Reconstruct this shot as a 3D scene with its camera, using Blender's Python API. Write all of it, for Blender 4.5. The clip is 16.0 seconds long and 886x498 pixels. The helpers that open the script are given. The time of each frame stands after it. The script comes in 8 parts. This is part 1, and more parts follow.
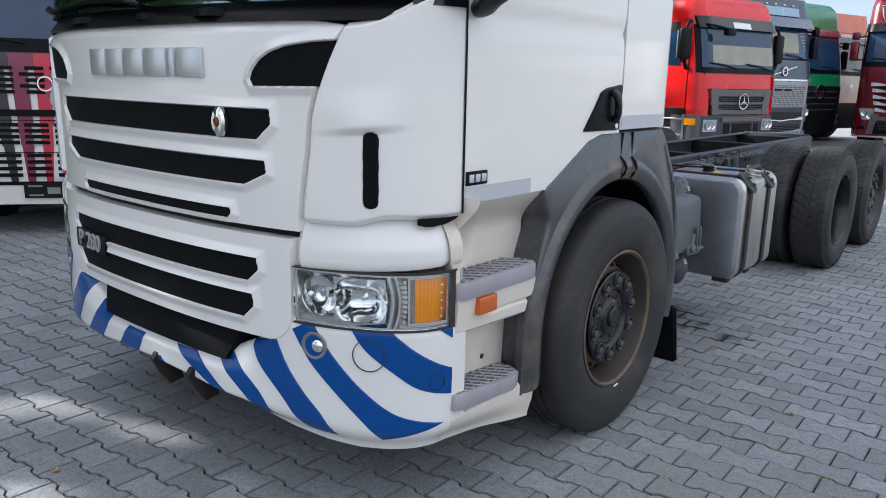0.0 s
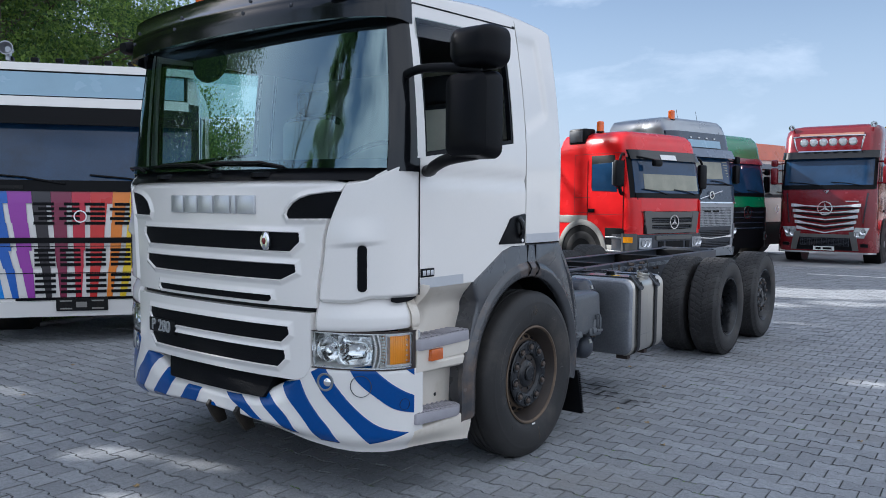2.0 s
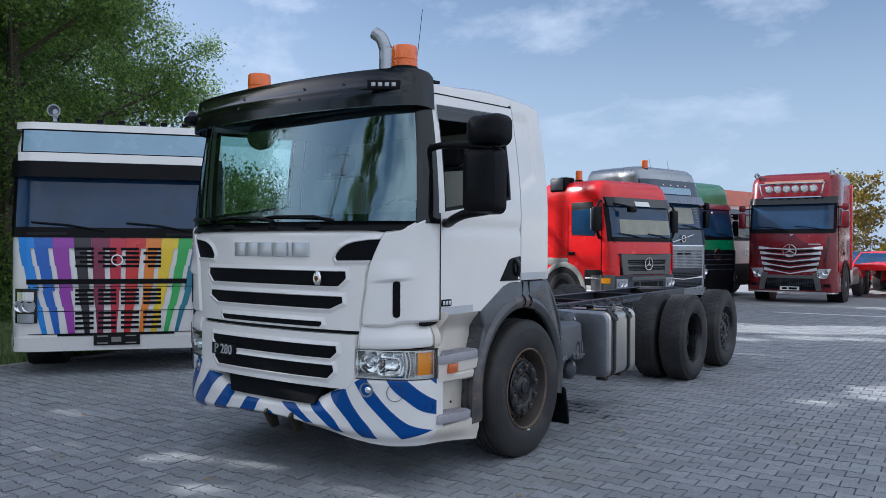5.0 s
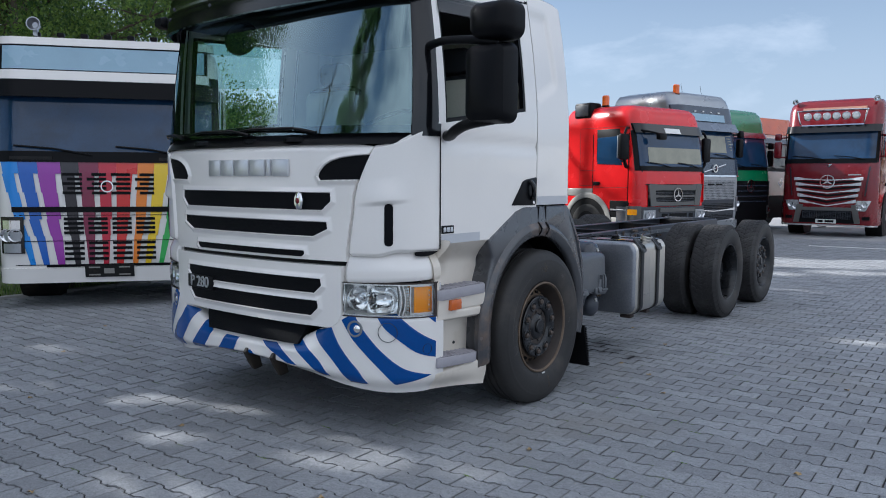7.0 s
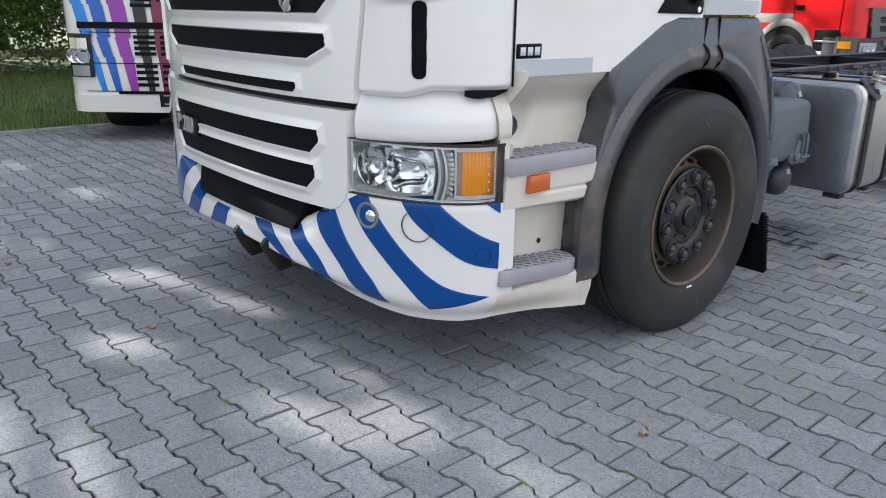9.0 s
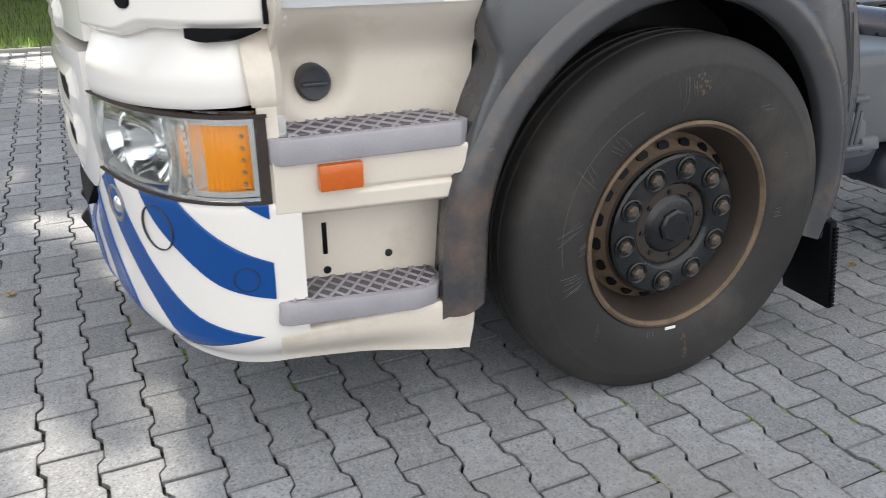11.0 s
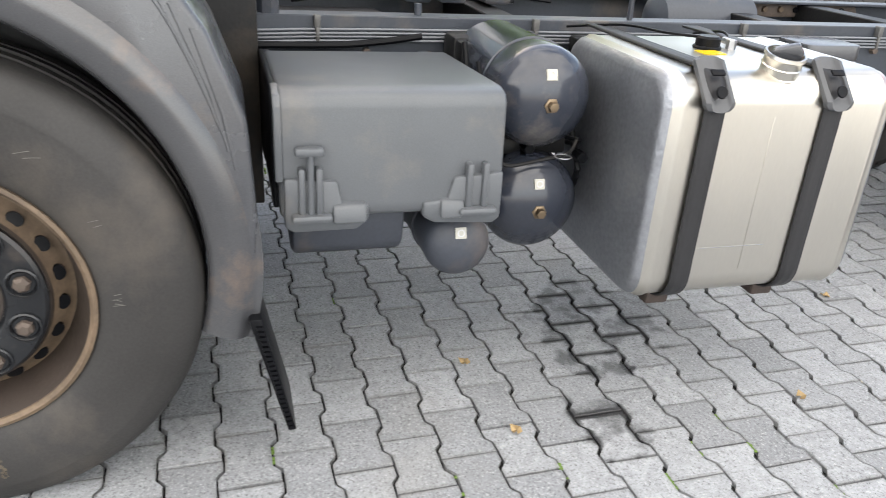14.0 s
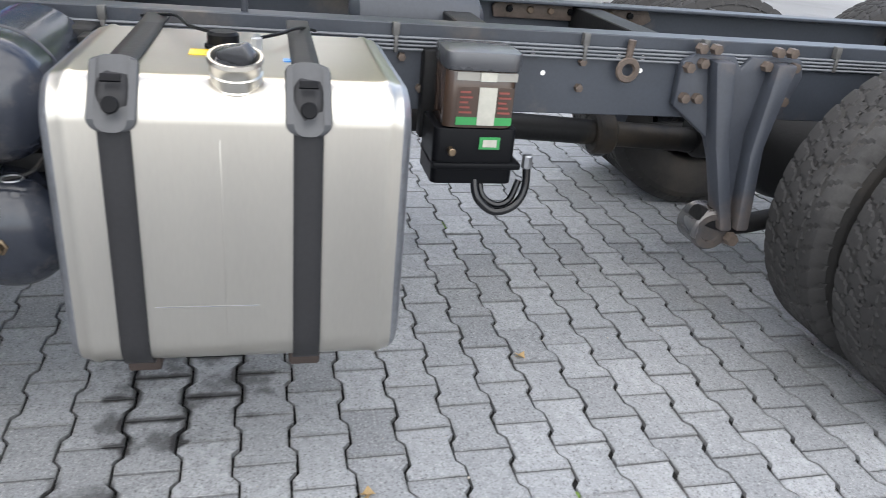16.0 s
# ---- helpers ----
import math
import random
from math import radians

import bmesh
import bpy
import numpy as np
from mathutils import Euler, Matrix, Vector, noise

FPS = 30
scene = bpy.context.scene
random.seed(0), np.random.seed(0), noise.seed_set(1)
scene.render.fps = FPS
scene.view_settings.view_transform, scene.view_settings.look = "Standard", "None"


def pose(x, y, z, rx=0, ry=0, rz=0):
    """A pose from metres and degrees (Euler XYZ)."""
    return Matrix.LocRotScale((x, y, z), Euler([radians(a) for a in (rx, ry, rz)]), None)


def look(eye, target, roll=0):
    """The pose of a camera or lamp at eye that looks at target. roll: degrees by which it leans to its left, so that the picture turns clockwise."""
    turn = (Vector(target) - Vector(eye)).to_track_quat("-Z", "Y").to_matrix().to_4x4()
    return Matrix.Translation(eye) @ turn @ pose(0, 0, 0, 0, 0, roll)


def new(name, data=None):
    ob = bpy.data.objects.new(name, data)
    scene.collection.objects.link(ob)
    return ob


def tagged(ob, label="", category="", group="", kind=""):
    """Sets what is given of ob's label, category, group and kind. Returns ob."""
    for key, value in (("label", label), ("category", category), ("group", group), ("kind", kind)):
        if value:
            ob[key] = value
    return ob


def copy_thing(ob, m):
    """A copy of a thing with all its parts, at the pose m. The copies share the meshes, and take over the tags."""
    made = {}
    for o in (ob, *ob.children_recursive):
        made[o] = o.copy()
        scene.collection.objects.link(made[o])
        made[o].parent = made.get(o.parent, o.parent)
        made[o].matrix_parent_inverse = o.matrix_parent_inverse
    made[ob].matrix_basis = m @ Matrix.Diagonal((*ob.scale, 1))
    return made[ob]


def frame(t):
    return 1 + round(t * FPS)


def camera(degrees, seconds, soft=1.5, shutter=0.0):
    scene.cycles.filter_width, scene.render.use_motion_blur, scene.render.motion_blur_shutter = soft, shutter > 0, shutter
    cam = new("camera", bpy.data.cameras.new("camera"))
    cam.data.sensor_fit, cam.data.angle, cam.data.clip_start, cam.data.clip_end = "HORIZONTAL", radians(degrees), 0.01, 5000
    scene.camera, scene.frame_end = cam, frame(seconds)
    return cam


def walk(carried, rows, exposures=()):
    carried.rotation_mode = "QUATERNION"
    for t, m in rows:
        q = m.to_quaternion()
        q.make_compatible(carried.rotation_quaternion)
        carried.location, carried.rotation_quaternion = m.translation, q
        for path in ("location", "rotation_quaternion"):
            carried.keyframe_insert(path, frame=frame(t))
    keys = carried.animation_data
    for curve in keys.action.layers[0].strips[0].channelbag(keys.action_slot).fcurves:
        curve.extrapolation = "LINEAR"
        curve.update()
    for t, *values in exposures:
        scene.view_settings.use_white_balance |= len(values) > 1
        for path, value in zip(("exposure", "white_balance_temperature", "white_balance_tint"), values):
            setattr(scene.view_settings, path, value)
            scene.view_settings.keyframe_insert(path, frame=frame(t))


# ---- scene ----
cam = camera(60.7, 16.0, soft=0.3, shutter=0.2)
PATH = [
    (0, (2.736, -3.002, 1.517), (1.492, -1.499, 1.075), 1.2),
    (0.5, (3.012, -3.248, 1.525), (1.777, -1.713, 1.181), 1.0),
    (1, (3.248, -3.54, 1.535), (2.022, -1.981, 1.276), 0.7),
    (1.5, (3.469, -3.831, 1.558), (2.251, -2.256, 1.372), 0.6),
    (2, (3.691, -4.107, 1.566), (2.479, -2.521, 1.444), 0.4),
    (2.5, (3.824, -4.399, 1.572), (2.62, -2.804, 1.504), 0.4),
    (3, (3.968, -4.631, 1.577), (2.771, -3.029, 1.549), 0.3),
    (3.5, (4.087, -4.831, 1.578), (2.899, -3.221, 1.574), 0.3),
    (6, (4.15, -5.097, 1.572), (2.981, -3.474, 1.55), 0.2),
    (6.5, (4.034, -4.783, 1.546), (2.847, -3.177, 1.456), 0.1),
    (7, (3.847, -4.445, 1.484), (2.629, -2.869, 1.302), 0.3),
    (7.5, (3.581, -4.079, 1.445), (2.323, -2.552, 1.151), 0.8),
    (8, (3.386, -3.653, 1.384), (2.073, -2.202, 0.972), 1.1),
    (8.2, (3.308, -3.497, 1.377), (1.969, -2.085, 0.916), 1.1),
    (10.3, (2.739, -1.902, 1.272), (1.122, -1.022, 0.492), -0.3),
    (10.5, (2.766, -1.773, 1.275), (1.13, -0.942, 0.48), -0.2),
    (11, (2.815, -1.453, 1.299), (1.145, -0.708, 0.488), 0.3),
    (11.5, (2.787, -1.115, 1.293), (1.087, -0.445, 0.48), 0.8),
    (12, (2.829, -0.755, 1.3), (1.102, -0.147, 0.495), 1.2),
    (12.5, (2.874, -0.422, 1.31), (1.137, 0.152, 0.501), 1.9),
    (13, (2.829, -0.105, 1.298), (1.091, 0.449, 0.478), 2.5),
    (13.5, (2.814, 0.195, 1.298), (1.082, 0.743, 0.463), 3.4),
    (14, (2.826, 0.534, 1.308), (1.089, 1.054, 0.464), 3.7),
    (14.5, (2.751, 0.866, 1.3), (1.008, 1.36, 0.451), 4.1),
    (15, (2.734, 1.236, 1.297), (0.986, 1.706, 0.445), 4.5),
    (15.5, (2.723, 1.587, 1.306), (0.973, 2.04, 0.451), 5.0),
    (16, (2.672, 1.929, 1.31), (0.916, 2.369, 0.461), 5.5),
]
EXPOSURE = [(0, 1.0, 5900, 10), (1.5, 0.85, 5700, 10), (3.5, 0.64, 5580, 10), (6, 0.6, 5580, 10), (7, 0.65, 5670, 10), (8, 0.98, 5900, 10), (10.5, 1.42, 6550, 10), (11, 1.54, 6700, 10), (12, 2.02, 6050, 10), (12.5, 2.41, 6050, 10), (13, 2.83, 6950, 10), (13.5, 2.75, 7050, 10), (14, 2.65, 7050, 10), (15, 2.37, 7050, 10), (16, 2.31, 6600, 10)]
walk(cam, [(t, look(eye, target, roll)) for t, eye, target, roll in PATH], EXPOSURE)

# ---- sky and sun ----
SUN_ELEVATION = 31.0                      # degrees above the horizon
SUN_TURN = 255.0                          # degrees of the sun's way round from +y, clockwise from above
sun_way = Vector((math.sin(radians(SUN_TURN)) * math.cos(radians(SUN_ELEVATION)),
                  math.cos(radians(SUN_TURN)) * math.cos(radians(SUN_ELEVATION)),
                  math.sin(radians(SUN_ELEVATION))))
world = bpy.data.worlds.new("sky")
world.use_nodes = True
scene.world = world
wn, wl = world.node_tree.nodes, world.node_tree.links
wn.clear()
sky = wn.new("ShaderNodeTexSky")
sky.sky_type, sky.sun_disc = 'NISHITA', False
sky.sun_elevation, sky.sun_rotation = radians(SUN_ELEVATION), radians(SUN_TURN)
sky.air_density, sky.dust_density, sky.ozone_density = 1.0, 2.2, 1.5
wc = wn.new("ShaderNodeTexCoord")
wmap = wn.new("ShaderNodeMapping")
wmap.inputs["Scale"].default_value = (1.6, 2.2, 4.2)
wmap.inputs["Rotation"].default_value = (0.0, 0.0, 0.5)
wnoise = wn.new("ShaderNodeTexNoise")
wnoise.inputs["Scale"].default_value, wnoise.inputs["Detail"].default_value = 1.9, 7.0
wnoise.inputs["Roughness"].default_value, wnoise.inputs["Distortion"].default_value = 0.6, 0.15
wramp = wn.new("ShaderNodeMapRange")
wramp.inputs["From Min"].default_value, wramp.inputs["From Max"].default_value = 0.52, 0.86
wramp.inputs["To Max"].default_value = 0.8
wmix = wn.new("ShaderNodeMix")
wmix.data_type = 'RGBA'
wmix.inputs["B"].default_value = (11.5, 11.4, 11.3, 1)
wbg, wout = wn.new("ShaderNodeBackground"), wn.new("ShaderNodeOutputWorld")
wbg.inputs["Strength"].default_value = 0.075
wl.new(wc.outputs["Generated"], wmap.inputs["Vector"])
wl.new(wmap.outputs["Vector"], wnoise.inputs["Vector"])
# a broad bank of cloud added over the open side of the yard to brighten the cab's side, thinning towards the trees
wsep, wup, wsum = wn.new("ShaderNodeVectorMath"), wn.new("ShaderNodeMapRange"), wn.new("ShaderNodeMath")
wsep.operation = 'DOT_PRODUCT'
wsep.inputs[1].default_value = (0.78, -0.15, 0.60)
wl.new(wc.outputs["Generated"], wsep.inputs[0])
wl.new(wsep.outputs["Value"], wup.inputs["Value"])
wup.inputs["From Min"].default_value, wup.inputs["From Max"].default_value = 0.0, 0.75
wup.inputs["To Max"].default_value = 0.36
wsum.operation = 'ADD'
wl.new(wnoise.outputs["Fac"], wsum.inputs[0])
wl.new(wup.outputs["Result"], wsum.inputs[1])
wl.new(wsum.outputs[0], wramp.inputs["Value"])
wl.new(wramp.outputs["Result"], wmix.inputs["Factor"])
wl.new(sky.outputs["Color"], wmix.inputs["A"])
# pale haze all round the horizon
whz, whr, whm = wn.new("ShaderNodeSeparateXYZ"), wn.new("ShaderNodeMapRange"), wn.new("ShaderNodeMix")
whr.interpolation_type, whm.data_type = 'SMOOTHSTEP', 'RGBA'
whr.inputs["From Min"].default_value, whr.inputs["From Max"].default_value = 0.0, 0.42
whr.inputs["To Min"].default_value, whr.inputs["To Max"].default_value = 0.75, 0.0
whm.inputs["B"].default_value = (5.3, 6.2, 7.2, 1)
wl.new(wc.outputs["Generated"], whz.inputs["Vector"])
wl.new(whz.outputs["Z"], whr.inputs["Value"])
wl.new(whr.outputs["Result"], whm.inputs["Factor"])
wl.new(wmix.outputs["Result"], whm.inputs["A"])
wl.new(whm.outputs["Result"], wbg.inputs["Color"])
wl.new(wbg.outputs["Background"], wout.inputs["Surface"])
sun = new("sun", bpy.data.lights.new("sun", 'SUN'))
sun.data.energy, sun.data.angle, sun.data.color = 5.0, radians(0.5), (1.0, 0.93, 0.82)
sun.matrix_world = look(sun_way * 40, (0, 0, 0))

# ---- materials ----
def mat(name, col, rough=0.5, metal=0.0, var=0.12, scale=3.0, bump=0.0, bscale=90.0, coat=0.0, dirt=None, dirt_amount=0.0, dirt_scale=2.0, spread=0.0, stretch=(1, 1, 1), rvar=0.1, spec=0.5):
    """A procedural surface: broad and fine variation of colour, roughness and relief; dirt is a second colour in patches."""
    m = bpy.data.materials.new(name)
    m.use_nodes = True
    n, l = m.node_tree.nodes, m.node_tree.links
    p = n["Principled BSDF"]
    tc, mp = n.new("ShaderNodeTexCoord"), n.new("ShaderNodeMapping")
    mp.inputs["Scale"].default_value = stretch
    l.new(tc.outputs["Object"], mp.inputs["Vector"])
    broad, fine = n.new("ShaderNodeTexNoise"), n.new("ShaderNodeTexNoise")
    broad.inputs["Scale"].default_value, broad.inputs["Detail"].default_value = scale, 5
    fine.inputs["Scale"].default_value, fine.inputs["Detail"].default_value = bscale, 4
    for k in (broad, fine):
        l.new(mp.outputs["Vector"], k.inputs["Vector"])
    add = n.new("ShaderNodeMath")
    add.operation = 'MULTIPLY_ADD'
    l.new(fine.outputs["Fac"], add.inputs[0])
    add.inputs[1].default_value = 0.5
    l.new(broad.outputs["Fac"], add.inputs[2])
    value = add.outputs[0]
    if spread:
        info, more = n.new("ShaderNodeObjectInfo"), n.new("ShaderNodeMath")
        more.operation = 'MULTIPLY_ADD'
        l.new(info.outputs["Random"], more.inputs[0])
        more.inputs[1].default_value = spread
        l.new(value, more.inputs[2])
        value = more.outputs[0]
    rng = n.new("ShaderNodeMapRange")
    rng.inputs["From Min"].default_value, rng.inputs["From Max"].default_value = 0.45, 1.05 + spread
    l.new(value, rng.inputs["Value"])
    mix = n.new("ShaderNodeMix")
    mix.data_type = 'RGBA'
    mix.inputs["A"].default_value = (*[max(0, c * (1 - var)) for c in col], 1)
    mix.inputs["B"].default_value = (*[min(1, c * (1 + var)) for c in col], 1)
    l.new(rng.outputs["Result"], mix.inputs["Factor"])
    colour = mix.outputs["Result"]
    if dirt:
        dn, dr, dm = n.new("ShaderNodeTexNoise"), n.new("ShaderNodeMapRange"), n.new("ShaderNodeMix")
        dn.inputs["Scale"].default_value, dn.inputs["Detail"].default_value, dn.inputs["Roughness"].default_value = dirt_scale, 8, 0.65
        l.new(mp.outputs["Vector"], dn.inputs["Vector"])
        dr.inputs["From Min"].default_value, dr.inputs["From Max"].default_value = 0.62 - 0.3 * dirt_amount, 0.78 - 0.2 * dirt_amount
        dr.inputs["To Max"].default_value = min(1.0, 0.4 + dirt_amount)
        l.new(dn.outputs["Fac"], dr.inputs["Value"])
        dm.data_type = 'RGBA'
        dm.inputs["B"].default_value = (*dirt, 1)
        l.new(dr.outputs["Result"], dm.inputs["Factor"])
        l.new(colour, dm.inputs["A"])
        colour = dm.outputs["Result"]
    l.new(colour, p.inputs["Base Color"])
    rr = n.new("ShaderNodeMapRange")
    rr.inputs["To Min"].default_value, rr.inputs["To Max"].default_value = max(0.02, rough - rvar), min(1, rough + rvar)
    l.new(broad.outputs["Fac"], rr.inputs["Value"])
    l.new(rr.outputs["Result"], p.inputs["Roughness"])
    p.inputs["Metallic"].default_value = metal
    p.inputs["Specular IOR Level"].default_value = spec
    p.inputs["Coat Weight"].default_value, p.inputs["Coat Roughness"].default_value = coat, 0.06
    if bump:
        b = n.new("ShaderNodeBump")
        b.inputs["Strength"].default_value, b.inputs["Distance"].default_value = bump, 0.004
        l.new(fine.outputs["Fac"], b.inputs["Height"])
        l.new(b.outputs["Normal"], p.inputs["Normal"])
    return m


def glass(name, tint, rough=0.02, ior=1.5, shine=(1, 1, 1)):
    m = bpy.data.materials.new(name)
    m.use_nodes = True
    n, l = m.node_tree.nodes, m.node_tree.links
    n.remove(n["Principled BSDF"])
    clear, gloss, fres, both = n.new("ShaderNodeBsdfTransparent"), n.new("ShaderNodeBsdfGlossy"), n.new("ShaderNodeFresnel"), n.new("ShaderNodeMixShader")
    clear.inputs["Color"].default_value = (*tint, 1)
    gloss.inputs["Roughness"].default_value = rough
    gloss.inputs["Color"].default_value = (*shine, 1)
    fres.inputs["IOR"].default_value = ior
    l.new(fres.outputs["Fac"], both.inputs["Fac"])
    l.new(clear.outputs["BSDF"], both.inputs[1])
    l.new(gloss.outputs["BSDF"], both.inputs[2])
    l.new(both.outputs["Shader"], n["Material Output"].inputs["Surface"])
    return m


M = {}
M["white"] = mat("white_paint", (0.80, 0.770, 0.730), 0.17, var=0.02, scale=1.5, coat=0.6, dirt=(0.74, 0.71, 0.65), dirt_amount=0.03, dirt_scale=3.5, rvar=0.05)
M["white_low"] = mat("white_paint_worn", (0.72, 0.655, 0.565), 0.36, var=0.04, scale=2.0, coat=0.3, dirt=(0.52, 0.45, 0.34), dirt_amount=0.25, dirt_scale=4.0)
M["grey_band"] = mat("grey_vinyl", (0.50, 0.51, 0.53), 0.4, var=0.05)
M["blue"] = mat("blue_vinyl", (0.003, 0.062, 0.26), 0.22, var=0.08, coat=0.1, dirt=(0.03, 0.08, 0.26), dirt_amount=0.1, dirt_scale=9, spec=0.3)
M["black_mesh"] = mat("black_grille_mesh", (0.004, 0.0045, 0.006), 0.6, var=0.3, bump=0.7, bscale=420, spec=0.1)
M["black"] = mat("black_plastic", (0.0045, 0.0048, 0.006), 0.38, var=0.2, bump=0.08, bscale=300, spec=0.12)
M["black_gloss"] = mat("black_gloss", (0.005, 0.0055, 0.007), 0.13, var=0.2, coat=0.3, spec=0.35, rvar=0.05)
M["fender"] = mat("grey_black_plastic", (0.046, 0.048, 0.054), 0.27, var=0.3, scale=4, bump=0.12, bscale=350, dirt=(0.13, 0.095, 0.07), dirt_amount=0.22, dirt_scale=2.5, rvar=0.08, spec=0.85)
M["fender_worn"] = mat("stained_grey_plastic", (0.045, 0.046, 0.050), 0.25, var=0.3, scale=4, bump=0.06, bscale=350, dirt=(0.20, 0.125, 0.08), dirt_amount=0.38, dirt_scale=2.2, rvar=0.08, spec=0.85)
M["grey_box"] = mat("dusty_grey_plastic", (0.080, 0.086, 0.094), 0.36, var=0.16, scale=3, bump=0.1, bscale=260, dirt=(0.17, 0.15, 0.13), dirt_amount=0.22, dirt_scale=3.5)
M["chassis"] = mat("grey_chassis_paint", (0.035, 0.040, 0.052), 0.5, var=0.25, scale=5, bump=0.1, dirt=(0.13, 0.10, 0.08), dirt_amount=0.3, dirt_scale=3)
M["chassis_dark"] = mat("dark_oily_metal", (0.0075, 0.0075, 0.008), 0.55, var=0.35, scale=6, bump=0.2, dirt=(0.06, 0.045, 0.03), dirt_amount=0.3, spec=0.25)
M["rail"] = mat("dusty_blue_grey_rail", (0.036, 0.042, 0.054), 0.45, var=0.25, scale=4, dirt=(0.16, 0.13, 0.10), dirt_amount=0.2, dirt_scale=2.5)
M["tyre"] = mat("tyre_rubber", (0.031, 0.0298, 0.0292), 0.56, var=0.34, scale=3.5, bump=0.16, bscale=160, dirt=(0.085, 0.073, 0.062), dirt_amount=0.26, dirt_scale=2.6, spec=0.28, rvar=0.1)
M["tread"] = mat("tread_rubber", (0.037, 0.036, 0.036), 0.75, var=0.25, scale=5, bump=0.15, bscale=120, dirt=(0.09, 0.088, 0.086), dirt_amount=0.35, dirt_scale=3, spec=0.2)
M["rim"] = mat("rusty_rim", (0.034, 0.025, 0.020), 0.55, 0.1, var=0.35, scale=6, bump=0.25, bscale=80, dirt=(0.035, 0.025, 0.02), dirt_amount=0.45, dirt_scale=5)
M["hub"] = mat("dark_hub_paint", (0.007, 0.008, 0.010), 0.28, var=0.3, scale=8, bump=0.1, dirt=(0.07, 0.055, 0.045), dirt_amount=0.25, dirt_scale=8)
M["rust"] = mat("rusty_bolt", (0.11, 0.085, 0.07), 0.6, 0.3, var=0.35, scale=20, bump=0.2)
M["alu"] = mat("brushed_aluminium", (0.56, 0.535, 0.485), 0.30, 1.0, var=0.05, scale=3, bump=0.008, bscale=160, stretch=(1, 1, 0.25), dirt=(0.50, 0.46, 0.40), dirt_amount=0.2, rvar=0.07)
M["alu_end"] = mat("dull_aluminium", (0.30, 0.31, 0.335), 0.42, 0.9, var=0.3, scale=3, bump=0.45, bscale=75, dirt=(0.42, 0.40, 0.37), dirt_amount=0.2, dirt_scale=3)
M["chrome"] = mat("chrome", (0.75, 0.76, 0.78), 0.12, 1.0, var=0.05)
M["lamp_silver"] = mat("silver_lamp_housing", (0.82, 0.82, 0.80), 0.2, 0.85, var=0.08, scale=12, coat=0.4)
M["dark_steel"] = mat("dark_grey_bezel", (0.20, 0.21, 0.22), 0.4, 0.4, var=0.12, scale=8)
M["steel"] = mat("dull_steel", (0.38, 0.39, 0.41), 0.35, 0.9, var=0.12, scale=8)
M["step"] = mat("grey_step_tread", (0.36, 0.345, 0.37), 0.55, 0.2, var=0.12, scale=9, bump=0.15, bscale=200)
M["orange"] = mat("orange_lens", (1.0, 0.36, 0.004), 0.25, var=0.05, scale=10, coat=0.1, spec=0.3)
M["beacon"] = mat("orange_beacon_plastic", (0.80, 0.15, 0.015), 0.2, var=0.15, scale=14, coat=0.4)
M["rim_edge"] = mat("rusty_rim_edge", (0.135, 0.095, 0.063), 0.6, 0.2, var=0.4, scale=9, bump=0.25, dirt=(0.07, 0.05, 0.035), dirt_amount=0.45, dirt_scale=7)
M["reflector"] = mat("lamp_reflector", (0.93, 0.93, 0.92), 0.10, 1.0, var=0.05, scale=20)
M["amber"] = mat("amber_reflector", (0.58, 0.115, 0.008), 0.18, var=0.12, scale=12, coat=0.6)
M["screen"] = glass("windscreen_glass", (0.70, 0.92, 0.88), 0.01, 3.0, (0.70, 0.93, 0.98))
M["pane"] = glass("window_glass", (0.62, 0.74, 0.72), 0.01, 1.6)
M["lens"] = glass("clear_lens", (0.95, 0.97, 0.97), 0.04)
M["inside"] = mat("cab_interior", (0.020, 0.021, 0.024), 0.7, var=0.2, spec=0.2)
M["cloth"] = mat("beige_lining", (0.55, 0.52, 0.44), 0.85, var=0.1, bump=0.2)
M["letters"] = mat("silver_letters", (0.62, 0.63, 0.65), 0.32, 0.6, var=0.06)
M["label"] = mat("white_label", (0.78, 0.77, 0.74), 0.5, var=0.06)
M["green"] = mat("green_label", (0.03, 0.25, 0.07), 0.45, var=0.1)
M["red"] = mat("red_lorry_paint", (0.68, 0.011, 0.013), 0.25, var=0.10, coat=0.15)
M["maroon"] = mat("maroon_metallic_paint", (0.17, 0.008, 0.013), 0.25, 0.2, var=0.15, coat=0.5)
M["silver"] = mat("silver_metallic_paint", (0.34, 0.36, 0.38), 0.3, 0.6, var=0.1, coat=0.4)
M["navy"] = mat("dark_blue_grey_paint", (0.03, 0.045, 0.07), 0.25, 0.2, var=0.15, coat=0.5)
M["forest"] = mat("green_lorry_paint", (0.008, 0.19, 0.075), 0.25, var=0.1, coat=0.5)
M["far_orange"] = mat("orange_lorry_paint", (0.62, 0.13, 0.03), 0.3, var=0.12, coat=0.4)
M["dark_glass"] = mat("dark_lorry_glass", (0.014, 0.042, 0.095), 0.05, var=0.4, scale=1.2, dirt=(0.005, 0.012, 0.026), dirt_amount=0.3, dirt_scale=1.1, rvar=0.02, spec=0.5)
# dark blotches paint reflections of trees into glass before a pale curtain
M["pale_glass"] = mat("curtain_glass_with_reflections", (0.17, 0.17, 0.125), 0.05, var=0.35, scale=2.0, dirt=(0.018, 0.024, 0.022), dirt_amount=0.55, dirt_scale=1.6, rvar=0.02, spec=0.6)
M["dark_trim"] = mat("dark_grey_trim", (0.105, 0.102, 0.096), 0.45, var=0.12)
M["bright_trim"] = mat("bright_trim", (0.70, 0.71, 0.73), 0.28, 0.35, var=0.06)
